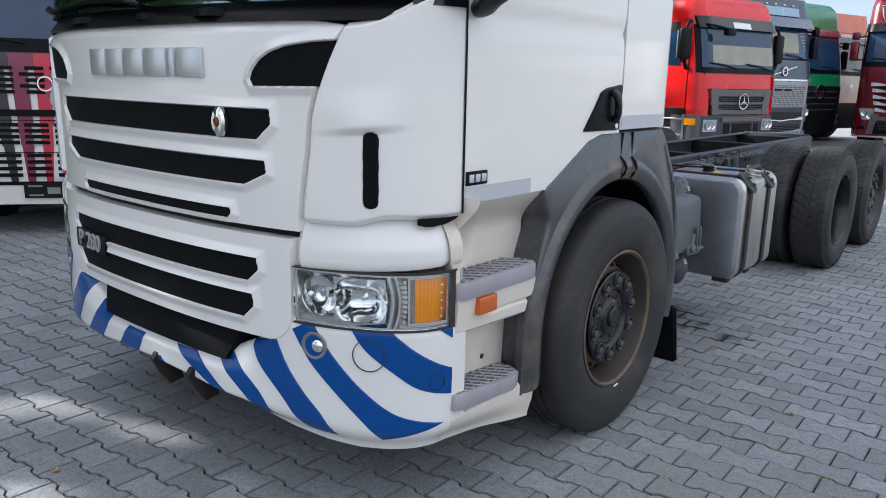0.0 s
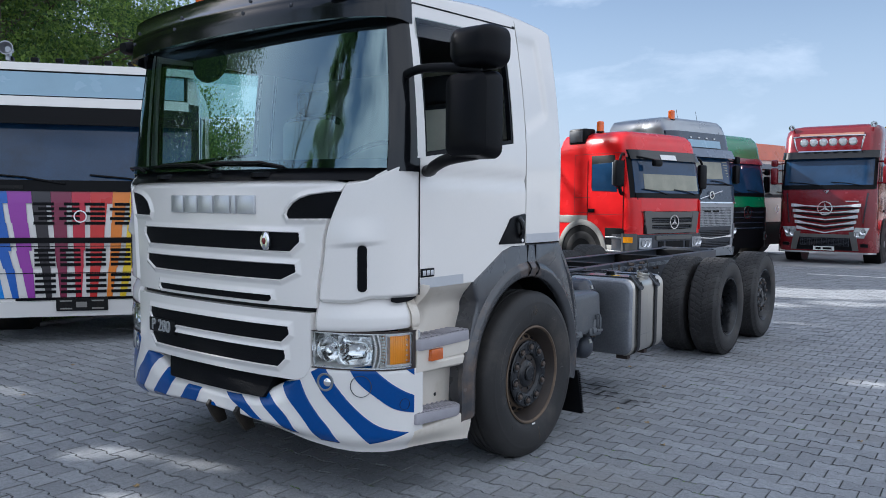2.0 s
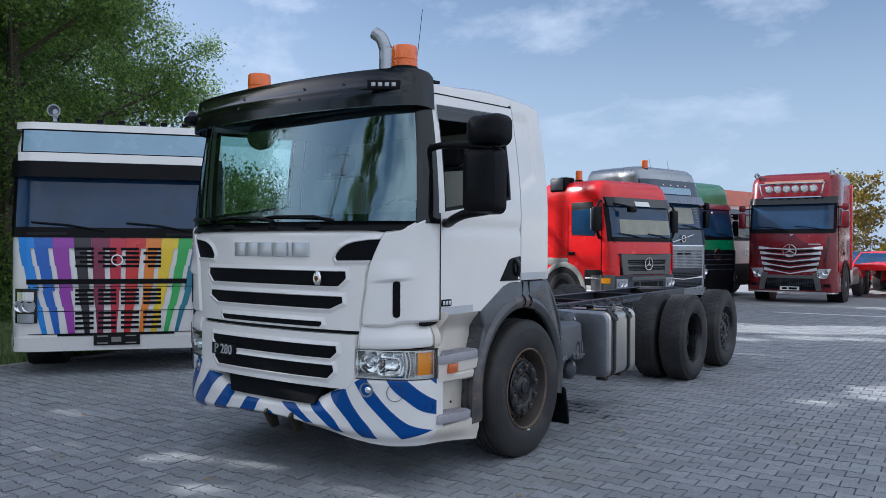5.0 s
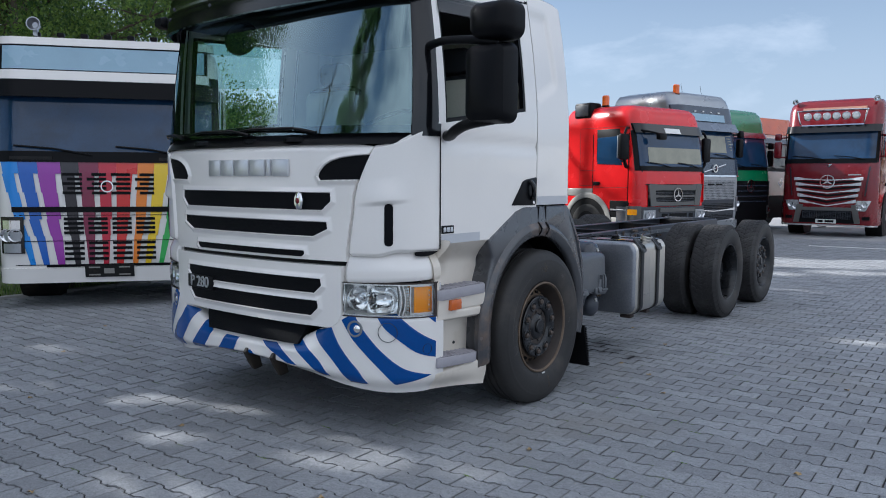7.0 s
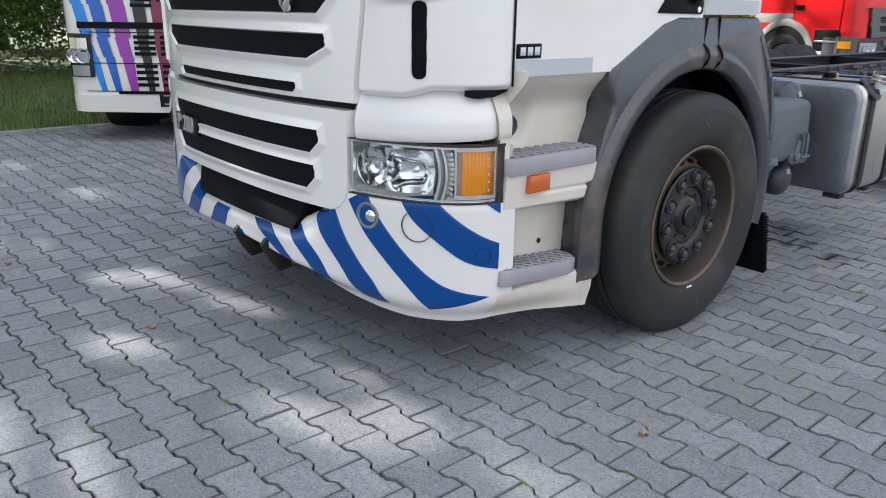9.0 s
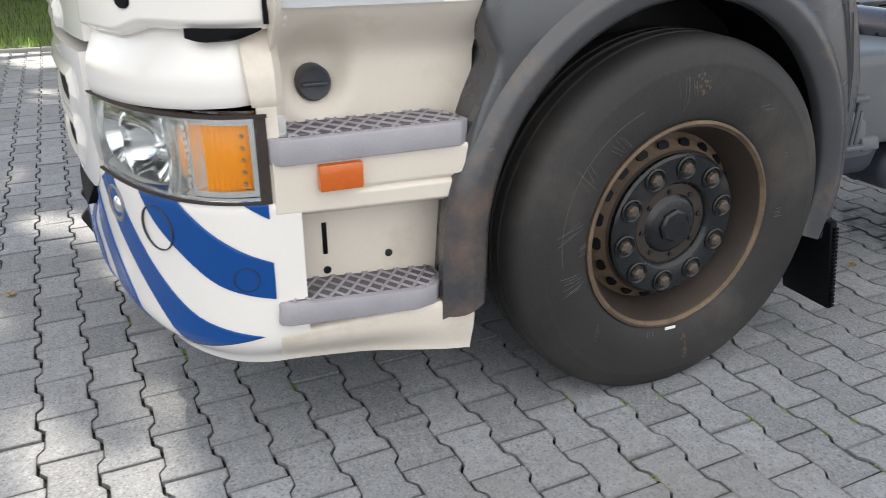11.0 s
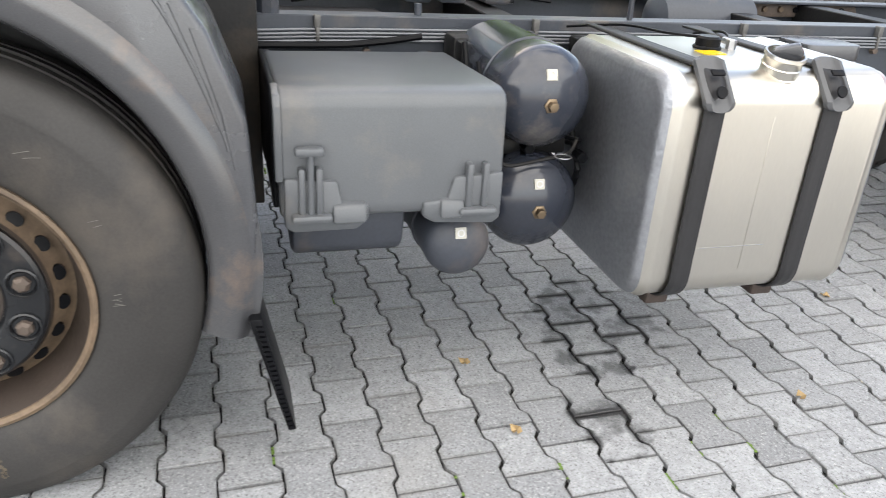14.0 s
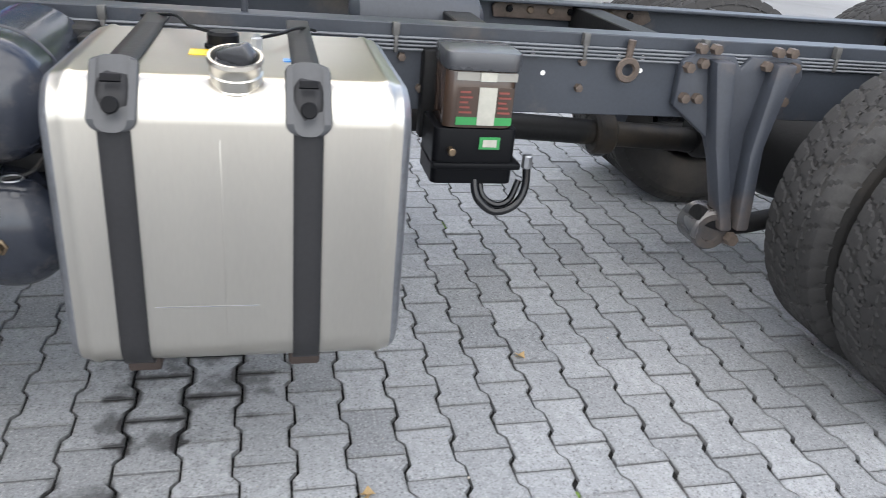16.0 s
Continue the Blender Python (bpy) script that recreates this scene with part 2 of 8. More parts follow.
M["faded_orange"] = mat("faded_orange_panel", (0.40, 0.20, 0.14), 0.4, var=0.12)
M["dark_red"] = mat("dark_red_joint", (0.16, 0.006, 0.006), 0.5, var=0.1)
M["curtain"] = mat("pale_curtain_under_glass", (0.27, 0.26, 0.19), 0.06, var=0.25, scale=3.0, rvar=0.02, spec=0.6)
M["grey_blue"] = mat("grey_blue_paint", (0.12, 0.15, 0.20), 0.25, 0.2, var=0.1, coat=0.5)
M["lamp_glass"] = mat("lamp_glass_and_reflector", (0.55, 0.57, 0.58), 0.12, 0.5, var=0.45, scale=14, rvar=0.05)
M["sign"] = mat("pale_blue_light_box", (0.26, 0.40, 0.50), 0.25, var=0.06, coat=0.4)
M["grey_trim"] = mat("light_grey_trim", (0.27, 0.26, 0.235), 0.5, var=0.12)
M["bark"] = mat("bark", (0.10, 0.078, 0.058), 0.9, var=0.35, scale=6, bump=0.8, bscale=25, stretch=(1, 1, 0.25))
M["grass"] = mat("grass_soil", (0.10, 0.13, 0.045), 0.9, var=0.4, scale=2, bump=0.6, bscale=30)
M["navy_tank"] = mat("dark_blue_grey_tank_paint", (0.021, 0.025, 0.036), 0.20, var=0.15, scale=4, coat=0.3, dirt=(0.14, 0.12, 0.10), dirt_amount=0.2, dirt_scale=4)
M["black_strap"] = mat("dark_strap_rubber", (0.022, 0.022, 0.024), 0.5, var=0.2, bump=0.1, spec=0.25)
M["buckle"] = mat("grey_buckle_plastic", (0.055, 0.057, 0.062), 0.42, var=0.15, bump=0.08)
M["aged_label"] = mat("aged_label", (0.42, 0.41, 0.36), 0.45, var=0.15, scale=30)
M["brass"] = mat("brass", (0.20, 0.15, 0.10), 0.35, 0.9, var=0.15, scale=20)
M["rust_dark"] = mat("dark_rust", (0.035, 0.024, 0.02), 0.75, var=0.4, scale=14, bump=0.3)
M["reservoir"] = mat("brown_reservoir", (0.055, 0.035, 0.025), 0.2, var=0.2, coat=0.5)
M["kerb"] = mat("concrete_kerb", (0.30, 0.30, 0.29), 0.85, var=0.2, bump=0.3)
M["moss"] = mat("moss", (0.10, 0.17, 0.03), 0.9, var=0.4, scale=20)
M["debris"] = mat("pale_grit", (0.34, 0.31, 0.27), 0.9, var=0.5, scale=9)
M["dry_leaf"] = mat("dry_leaf", (0.36, 0.25, 0.12), 0.7, var=0.35, scale=15, spread=0.5)
M["clip"] = mat("dusty_clip", (0.10, 0.098, 0.095), 0.5, 0.3, var=0.25, scale=20)
M["cable"] = mat("grey_cable", (0.12, 0.13, 0.145), 0.35, var=0.2, scale=6)
M["small_print"] = mat("dark_red_print", (0.22, 0.05, 0.04), 0.6, var=0.2)
M["scratch"] = mat("pale_scuff", (0.10, 0.094, 0.088), 0.8, var=0.4, scale=60)
M["tan_scuff"] = mat("tan_scuff", (0.075, 0.060, 0.042), 0.8, var=0.4, scale=60)
M["joint"] = mat("dark_joint_sand", (0.010, 0.0095, 0.009), 0.95, var=0.4, scale=6)
M["step_shade"] = mat("shaded_step_floor", (0.115, 0.11, 0.123), 0.6, var=0.2, scale=12)
STRIPES = [("sky_blue", (0.02, 0.24, 0.70)), ("blue_b", (0.012, 0.11, 0.48)), ("purple", (0.30, 0.035, 0.36)), ("black_p", (0.015, 0.01, 0.015)), ("wine", (0.20, 0.008, 0.05)),
           ("crimson", (0.52, 0.008, 0.035)), ("scarlet", (0.62, 0.02, 0.015)), ("tangerine", (0.80, 0.22, 0.01)), ("yellow", (0.85, 0.58, 0.01)), ("leaf", (0.05, 0.42, 0.08)), ("teal", (0.02, 0.18, 0.25))]
for key, c in STRIPES:
    M[key] = mat(key + "_vinyl", c, 0.3, var=0.06, coat=0.4)


def leaf_mat(name, a, b):
    m = bpy.data.materials.new(name)
    m.use_nodes = True
    n, l = m.node_tree.nodes, m.node_tree.links
    p = n["Principled BSDF"]
    geo, mix = n.new("ShaderNodeNewGeometry"), n.new("ShaderNodeMix")
    mix.data_type = 'RGBA'
    mix.inputs["A"].default_value, mix.inputs["B"].default_value = (*a, 1), (*b, 1)
    l.new(geo.outputs["Random Per Island"], mix.inputs["Factor"])
    l.new(mix.outputs["Result"], p.inputs["Base Color"])
    p.inputs["Roughness"].default_value = 0.55
    tr, ad = n.new("ShaderNodeBsdfTranslucent"), n.new("ShaderNodeMixShader")
    l.new(mix.outputs["Result"], tr.inputs["Color"])
    ad.inputs["Fac"].default_value = 0.6
    l.new(p.outputs["BSDF"], ad.inputs[1])
    l.new(tr.outputs["BSDF"], ad.inputs[2])
    l.new(ad.outputs["Shader"], n["Material Output"].inputs["Surface"])
    return m


M["leaf_green"] = leaf_mat("maple_leaves", (0.055, 0.125, 0.045), (0.26, 0.38, 0.075))
M["leaf_dark"] = leaf_mat("dark_leaves", (0.045, 0.10, 0.040), (0.14, 0.22, 0.06))
M["leaf_autumn"] = leaf_mat("autumn_leaves", (0.10, 0.10, 0.02), (0.30, 0.19, 0.03))


# ---- mesh helpers ----
def ease(a, b, t):
    t = max(0, min(1, (t - a) / (b - a)))
    return t * t * (3 - 2 * t)


def box(bm, x0, x1, y0, y1, z0, z1, b=0.0, seg=2):
    t = bmesh.new()
    bmesh.ops.create_cube(t, size=1)
    for v in t.verts:
        v.co = Vector((x0 + (v.co.x + .5) * (x1 - x0), y0 + (v.co.y + .5) * (y1 - y0), z0 + (v.co.z + .5) * (z1 - z0)))
    if b:
        bmesh.ops.bevel(t, geom=t.edges[:], offset=b, segments=seg, profile=0.5, affect='EDGES', clamp_overlap=True)
    return join(bm, t)


def join(bm, t, m=None):
    bmesh.ops.recalc_face_normals(t, faces=t.faces[:])
    if m is not None:
        t.transform(m)
    me = bpy.data.meshes.new("t")
    t.to_mesh(me)
    t.free()
    bm.from_mesh(me)
    bpy.data.meshes.remove(me)
    return bm


def place(axis, c, a, r, h):
    """A point at the angle a and radius r round an axis through c, h along it."""
    p, q = math.cos(a) * r, math.sin(a) * r
    return Vector(c) + Vector({"x": (h, p, q), "y": (p, h, q), "z": (p, q, h)}[axis])


def lathe(bm, prof, axis="z", c=(0, 0, 0), seg=32, closed=False):
    t = bmesh.new()
    rings = []
    for r, h in prof:
        if r < 1e-6:
            rings.append([t.verts.new(place(axis, c, 0, 0, h))])
        else:
            rings.append([t.verts.new(place(axis, c, 2 * math.pi * i / seg, r, h)) for i in range(seg)])
    pairs = list(zip(rings, rings[1:])) + ([(rings[-1], rings[0])] if closed else [])
    for a, b in pairs:
        for i in range(seg):
            j = (i + 1) % seg
            if len(a) == 1 and len(b) == 1:
                continue
            if len(a) == 1:
                t.faces.new((a[0], b[j], b[i]))
            elif len(b) == 1:
                t.faces.new((a[i], a[j], b[0]))
            else:
                t.faces.new((a[i], a[j], b[j], b[i]))
    return join(bm, t)


def cyl(bm, axis, c, r, h0, h1, seg=24, b=0.0):
    b = min(b, r * .5, abs(h1 - h0) * .4)
    prof = [(0, h0), (r - b, h0), (r, h0 + b), (r, h1 - b), (r - b, h1), (0, h1)] if b else [(0, h0), (r, h0), (r, h1), (0, h1)]
    return lathe(bm, prof, axis, c, seg)


def prism(bm, poly, axis, a0, a1, b=0.0, seg=2):
    """A polygon in the plane across the axis, from a0 to a1 along it."""
    def at(p, a):
        return {"x": (a, p[0], p[1]), "y": (p[0], a, p[1]), "z": (p[0], p[1], a)}[axis]
    t = bmesh.new()
    lo, hi = [t.verts.new(at(p, a0)) for p in poly], [t.verts.new(at(p, a1)) for p in poly]
    t.faces.new(lo), t.faces.new(hi)
    for i in range(len(poly)):
        j = (i + 1) % len(poly)
        t.faces.new((lo[i], lo[j], hi[j], hi[i]))
    bmesh.ops.recalc_face_normals(t, faces=t.faces[:])
    if b:
        bmesh.ops.bevel(t, geom=t.edges[:], offset=b, segments=seg, profile=0.5, affect='EDGES', clamp_overlap=True)
    return join(bm, t)


def tube(bm, pts, r, seg=8):
    t, pts = bmesh.new(), [Vector(p) for p in pts]
    rings, up = [], Vector((0.13, 0.21, 0.97))
    for i, p in enumerate(pts):
        d = (pts[min(i + 1, len(pts) - 1)] - pts[max(i - 1, 0)]).normalized()
        u = d.cross(up)
        if u.length < .05:
            u = d.cross(Vector((1, 0, 0)))
        u.normalize()
        v = d.cross(u)
        rad = r[i] if isinstance(r, (list, tuple)) else r
        rings.append([t.verts.new(p + (u * math.cos(2 * math.pi * k / seg) + v * math.sin(2 * math.pi * k / seg)) * rad) for k in range(seg)])
    for a, b in zip(rings, rings[1:]):
        for k in range(seg):
            t.faces.new((a[k], a[(k + 1) % seg], b[(k + 1) % seg], b[k]))
    t.faces.new(rings[0][::-1]), t.faces.new(rings[-1])
    return join(bm, t)


def smooth_path(pts, n=6):
    """A rounded line through the points."""
    pts, out = [Vector(p) for p in pts], []
    for i in range(len(pts) - 1):
        p0, p1, p2, p3 = pts[max(i - 1, 0)], pts[i], pts[i + 1], pts[min(i + 2, len(pts) - 1)]
        for k in range(n):
            s = k / n
            out.append(.5 * ((2 * p1) + (p2 - p0) * s + (2 * p0 - 5 * p1 + 4 * p2 - p3) * s * s + (3 * p1 - p0 - 3 * p2 + p3) * s ** 3))
    return out + [pts[-1]]


def loft(bm, rings, caps=True):
    t = bmesh.new()
    vs = [[t.verts.new(p) for p in r] for r in rings]
    for a, b in zip(vs, vs[1:]):
        for k in range(len(a)):
            t.faces.new((a[k], a[(k + 1) % len(a)], b[(k + 1) % len(a)], b[k]))
    if caps:
        t.faces.new(vs[0][::-1]), t.faces.new(vs[-1])
    return join(bm, t)


def round_rect(x0, x1, y0, y1, r, n=5):
    out = []
    for cx, cy, a in ((x1 - r, y1 - r, 0), (x0 + r, y1 - r, 90), (x0 + r, y0 + r, 180), (x1 - r, y0 + r, 270)):
        for k in range(n + 1):
            q = radians(a + 90 * k / n)
            out.append((cx + r * math.cos(q), cy + r * math.sin(q)))
    return out


def sheet(bm, f, nu, nv, thick=0.0):
    """A surface from f(u, v), u and v from 0 to 1, with a rim turned in by thick (a vector)."""
    t = bmesh.new()
    g = [[t.verts.new(f(i / nu, j / nv)) for i in range(nu + 1)] for j in range(nv + 1)]
    for j in range(nv):
        for i in range(nu):
            t.faces.new((g[j][i], g[j][i + 1], g[j + 1][i + 1], g[j + 1][i]))
    if thick:
        edges = [e for e in t.edges if e.is_boundary]
        ret = bmesh.ops.extrude_edge_only(t, edges=edges)
        for v in ret["geom"]:
            if isinstance(v, bmesh.types.BMVert):
                v.co += Vector(thick)
    me = bpy.data.meshes.new("t")
    t.to_mesh(me)
    t.free()
    bm.from_mesh(me)
    bpy.data.meshes.remove(me)
    return bm


def part(name, bm, material, parent=None, label="", sharp=38):
    me = bpy.data.meshes.new(name)
    bm.to_mesh(me)
    bm.free()
    me.materials.append(material)
    me.shade_smooth()
    me.set_sharp_from_angle(angle=radians(sharp))
    ob = new(name, me)
    ob.parent = parent
    if label:
        ob["label"] = label
    return ob


def again(ob, m, parent=None):
    """The same part once more, on the same mesh."""
    o = ob.copy()
    scene.collection.objects.link(o)
    o.parent = parent or ob.parent
    o.matrix_basis = m
    return o


def thing(name, m, label, category, group="", kind=""):
    ob = new(name)
    ob.matrix_basis = m
    ob.empty_display_size = 0.2
    return tagged(ob, label, category, group, kind)


def B():
    return bmesh.new()

# ---- ground ----
def ground_mat(name, col, joint):
    m = mat(name, col, 0.85, var=0.22, scale=0.35, bump=0.3, bscale=40, dirt=joint, dirt_amount=0.3, dirt_scale=0.6)
    return m


bm = B()
bmesh.ops.create_grid(bm, x_segments=4, y_segments=4, size=400)
for v in bm.verts:
    v.co.z = -.022
ground = part("ground", bm, ground_mat("joint_sand_and_far_paving", (0.26, 0.26, 0.265), (0.18, 0.18, 0.18)))
tagged(ground, "grey paved yard reaching into the distance", "ground", kind="structure")
bm = B()
box(bm, -5.95, 7.3, -7.15, 9.0, -.05, -.0150)
box(bm, -4.95, 5.95, 9.0, 16.95, -.05, -.0150)
bed = part("joint_bed", bm, M["joint"])
tagged(bed, "dark sand in the joints of the paving", "ground", kind="structure")
bm = B()
box(bm, -60, -6.12, -60, 4.4, -.10, .035)
lawn = part("lawn", bm, M["grass"])
tagged(lawn, "strip of grass beside the paved yard", "lawn", kind="structure")
rnd = np.random.RandomState(5)
n = 16000
gx, gy = -6.1 - rnd.rand(n) ** 1.6 * 7, rnd.rand(n) * 12.2 - 8
ga, gh, gl = rnd.rand(n) * 6.28, .05 + .09 * rnd.rand(n), rnd.rand(n, 2) * .08 - .04
gv = np.zeros((n, 3, 3))
gv[:, 0] = np.stack([gx - .006 * np.cos(ga), gy - .006 * np.sin(ga), np.full(n, .03)], 1)
gv[:, 1] = np.stack([gx + .006 * np.cos(ga), gy + .006 * np.sin(ga), np.full(n, .03)], 1)
gv[:, 2] = np.stack([gx + gl[:, 0], gy + gl[:, 1], .03 + gh], 1)
me = bpy.data.meshes.new("grass_blades")
me.from_pydata(gv.reshape(-1, 3).tolist(), [], np.arange(3 * n).reshape(-1, 3).tolist())
me.materials.append(M["leaf_green"])
tagged(new("grass_blades", me), "short uneven grass on the verge", "grass", kind="stuff")
bm = B()
for k in range(36):
    box(bm, -6.14, -6.04, -14 + k * .5, -13.505 + k * .5, -.10, .03, .008, 1)
tagged(part("kerb", bm, M["kerb"]), "low grey concrete kerb along the grass", "kerb", kind="structure")


for k, (x0, y0, x1, y1, z) in enumerate(((-.15, 14.65, 3.4, 15.01, .004), (1.28, 17.46, 4.6, 18.5, -.019))):
    bm = prism(B(), [(x0, y0 - .06), (x1, y1 - .06), (x1, y1 + .06), (x0, y0 + .06)], "z", z - .003, z)
    tagged(part("painted_line", bm, M["label"]), "thin worn white line painted on the paving", "road marking", kind="structure")


# ---- trees ----
SUN_GAPS = [(-1.75, -2.05, 0.16), (-1.4, -1.57, 0.17), (-2.75, -1.37, 0.18), (-0.16, -1.43, 0.17), (0.53, -2.5, 0.17), (0.8, -2.54, 0.14), (1.26, -1.42, 0.13), (1.7, -1.4, 0.09), (0.72, -1.47, 0.13), (-0.66, -1.58, 0.15), (1.13, -1.67, 0.13),
            (-0.95, -1.78, 0.16), (-5.6, -2.06, 0.34), (-3.82, -1.93, 0.17), (-4.3, -1.62, 0.17), (0.95, -1.82, 0.14), (-0.05, -2.03, 0.14), (1.26, 6.48, 0.28), (2.45, 5.75, 0.26), (2.95, 4.45, 0.28), (3.25, 4.1, 0.29), (2.72, 3.42, 0.18),
            (3.6, 5.0, 0.28), (3.9, 8.0, 0.34), (0.5, 8.45, 0.27), (-0.5, 9.8, 0.65), (0.3, 10.3, 0.75), (1.1, 10.8, 0.8), (1.9, 11.3, 0.8), (2.7, 11.8, 0.8), (3.5, 12.3, 0.8), (4.3, 12.8, 0.8), (1.5, 9.35, 0.31),
            (2.4, 9.75, 0.31), (-.75, 11.85, .95), (-1.9, 11.6, .9), (-.3, 12.3, .8), (-1.6, 12.4, .8)]


def tree(name, m, h, spread, leaves, leafmat, label, seed, trunk_r=.22, base=.25, leaf=.072, lean=0.0, squash=1.0):
    r = random.Random(seed)
    nr = np.random.RandomState(seed)
    t = thing(name, m, label, "tree")
    bm, tips = B(), []
    top = Vector((lean, 0, h * .92))
    trunk = smooth_path([(0, 0, 0), (r.uniform(-.1, .1), r.uniform(-.1, .1), h * .3), (lean * .5 + r.uniform(-.2, .2), r.uniform(-.2, .2), h * .6), top], 4)
    tube(bm, trunk, [trunk_r * (1.15 - 1.05 * i / (len(trunk) - 1)) for i in range(len(trunk))], 9)
    for k in range(26):
        f0 = base + (.93 - base) * k / 26
        p = trunk[min(len(trunk) - 1, int(f0 * (len(trunk) - 1)))]
        a = k * 2.4 + r.uniform(-.4, .4)
        ln = spread * (math.sin(math.pi * min(1, (f0 - base * .6) / (1 - base * .6)) ** .8) * .85 + .18) * r.uniform(.75, 1.15)
        end = p + Vector((math.cos(a) * ln, math.sin(a) * ln, ln * r.uniform(.15, .75) * squash))
        mid = p.lerp(end, .5) + Vector((r.uniform(-.2, .2), r.uniform(-.2, .2), r.uniform(-.1, .25)))
        limb = smooth_path([p, mid, end], 3)
        r0 = trunk_r * .38 * (1 - f0 * .6)
        tube(bm, limb, [r0 * (1 - .85 * i / (len(limb) - 1)) for i in range(len(limb))], 6)
        for q in range(7):
            s0 = limb[r.randint(2, len(limb) - 1)]
            e0 = s0 + Vector((r.gauss(0, .45), r.gauss(0, .45), r.gauss(.15, .35))) * (.35 + spread * .18)
            tube(bm, [s0, s0.lerp(e0, .5) + Vector((0, 0, .05)), e0], [r0 * .28, r0 * .18, .006], 4)
            tips.append(e0)
        tips.append(end)
    part("trunk", bm, M["bark"], t, "rough bark trunk with limbs")
    if leaves:
        tp = np.array([list(v) for v in tips])
        c = tp[nr.randint(0, len(tp), leaves)] + nr.normal(0, 1, (leaves, 3)) * np.array([.34, .34, .26]) * (spread / 3.2)
        # gaps in the crown, where sunlight falls through to the paving
        at = c + np.array(m.translation)
        keep = np.ones(len(c), bool)
        for gx0, gy0, gr in SUN_GAPS:
            d = at - np.array((gx0, gy0, 0))
            keep &= np.linalg.norm(d - (d @ np.array(sun_way))[:, None] * np.array(sun_way), axis=1) > gr
        c = c[keep]
        leaves = len(c)
        ax = nr.normal(0, 1, (leaves, 3))
        ax /= np.linalg.norm(ax, axis=1)[:, None]
        bx = np.cross(ax, nr.normal(0, 1, (leaves, 3)))
        bx /= np.linalg.norm(bx, axis=1)[:, None]
        sz = (leaf * (.55 + .75 * nr.rand(leaves)))[:, None]
        v = np.stack([c - ax * sz * .55, c + bx * sz * .36 + ax * sz * .05, c + ax * sz * .6, c - bx * sz * .36 + ax * sz * .05], 1).reshape(-1, 3)
        me = bpy.data.meshes.new("crown")
        me.from_pydata(v.tolist(), [], np.arange(4 * leaves).reshape(-1, 4).tolist())
        me.materials.append(leafmat)
        o = new("crown", me)
        o.parent = t
        o["label"], o["kind"] = "crown of many small leaves", "stuff"
    return t


tree("maple_tree", pose(-13.0, 2.7, 0), 10.5, 3.4, 120000, M["leaf_green"], "green broad-leaved tree behind the parked lorries", 3, .24, .10)
tree("maple_tree", pose(-14.2, -.8, 0), 12.0, 3.8, 130000, M["leaf_green"], "dark green broad-leaved tree behind the parked lorries", 4, .26, .10)
tree("maple_tree", pose(-11.6, -4.2, 0), 12.5, 3.9, 120000, M["leaf_green"], "green tree at the edge of the grass", 7, .25, .12)
tree("maple_tree", pose(-16.5, 3.6, 0), 12.0, 3.6, 16000, M["leaf_dark"], "tall dark green tree at the edge of the grass", 6, .26)
tree("maple_tree", pose(-13.2, 8.3, 0), 3.6, 1.9, 30000, M["leaf_green"], "low bushy green tree at the edge of the grass", 21, .12, .08)
tree("maple_tree", pose(-15.0, 11.2, 0), 3.5, 2.2, 30000, M["leaf_dark"], "low bushy dark tree at the edge of the grass", 22, .12, .08)
# two far trees added to shade the back of the yard
tree("maple_tree", pose(-21.0, 6.5, 0), 15.5, 4.0, 90000, M["leaf_dark"], "tall dark green tree added far behind the grass for shade", 31, .3, .10)
tree("maple_tree", pose(-22.5, 10.8, 0), 14.5, 2.9, 70000, M["leaf_green"], "tall slender green tree added far behind the grass for shade", 32, .28, .10)
# unseen tall trees, added only to cast shade over the paving
for x, y, h, sp, seed in ((-18.5, -3.0, 17.0, 4.6, 41), (-22.5, 1.6, 19.0, 4.8, 42), (-22.0, -8.0, 19.0, 5.0, 44), (-27.0, 6.5, 20.0, 4.6, 47)):
    tree("maple_tree", pose(x, y, 0), h, sp, 26000, M["leaf_dark"], "unseen tall dense green tree added far back for shade", seed, .34, .10, .26)
# added out of view to shade the front paving; mirrored in the windscreen
tree("maple_tree", pose(-13.4, -7.6, 0), 13.5, 3.8, 90000, M["leaf_dark"], "dense dark green tree added at the edge of the grass for shade", 45, .26, .12, .085)
tree("poplar_tree", pose(-3.9, -16.6, 0), 14.0, 2.1, 42000, M["leaf_dark"], "tall dark green poplar at the yard's edge", 8, .26, .10, .12, squash=1.6)
tree("bare_tree", pose(-7.6, -15.2, 0), 11.0, 2.2, 900, M["leaf_autumn"], "nearly bare slender tree at the yard's edge", 9, .16, .2, .06, squash=1.9)
tree("bare_tree", pose(-15.5, -10.5, 0), 11.5, 2.4, 1000, M["leaf_autumn"], "nearly bare slender tree at the yard's edge", 10, .16, .2, .06, squash=1.9)
tree("maple_tree", pose(-17.0, -7.5, 0), 11.0, 3.4, 16000, M["leaf_dark"], "green tree at the edge of the grass", 11, .25)
tree("yellow_tree", pose(8.5, 40.0, 0), 5.5, 2.4, 5000, M["leaf_autumn"], "small tree with yellowing leaves far off", 15, .12, .15, .2)
tree("yellow_tree", pose(12.5, 43.0, 0), 6.0, 2.8, 5000, M["leaf_autumn"], "small tree with yellowing leaves far off", 16, .12, .15, .2)
tree("yellow_tree", pose(-3.6, 52.0, 0), 7.2, 2.4, 4000, M["leaf_autumn"], "yellowing tree far behind the lorries", 17, .14, .2, .22)


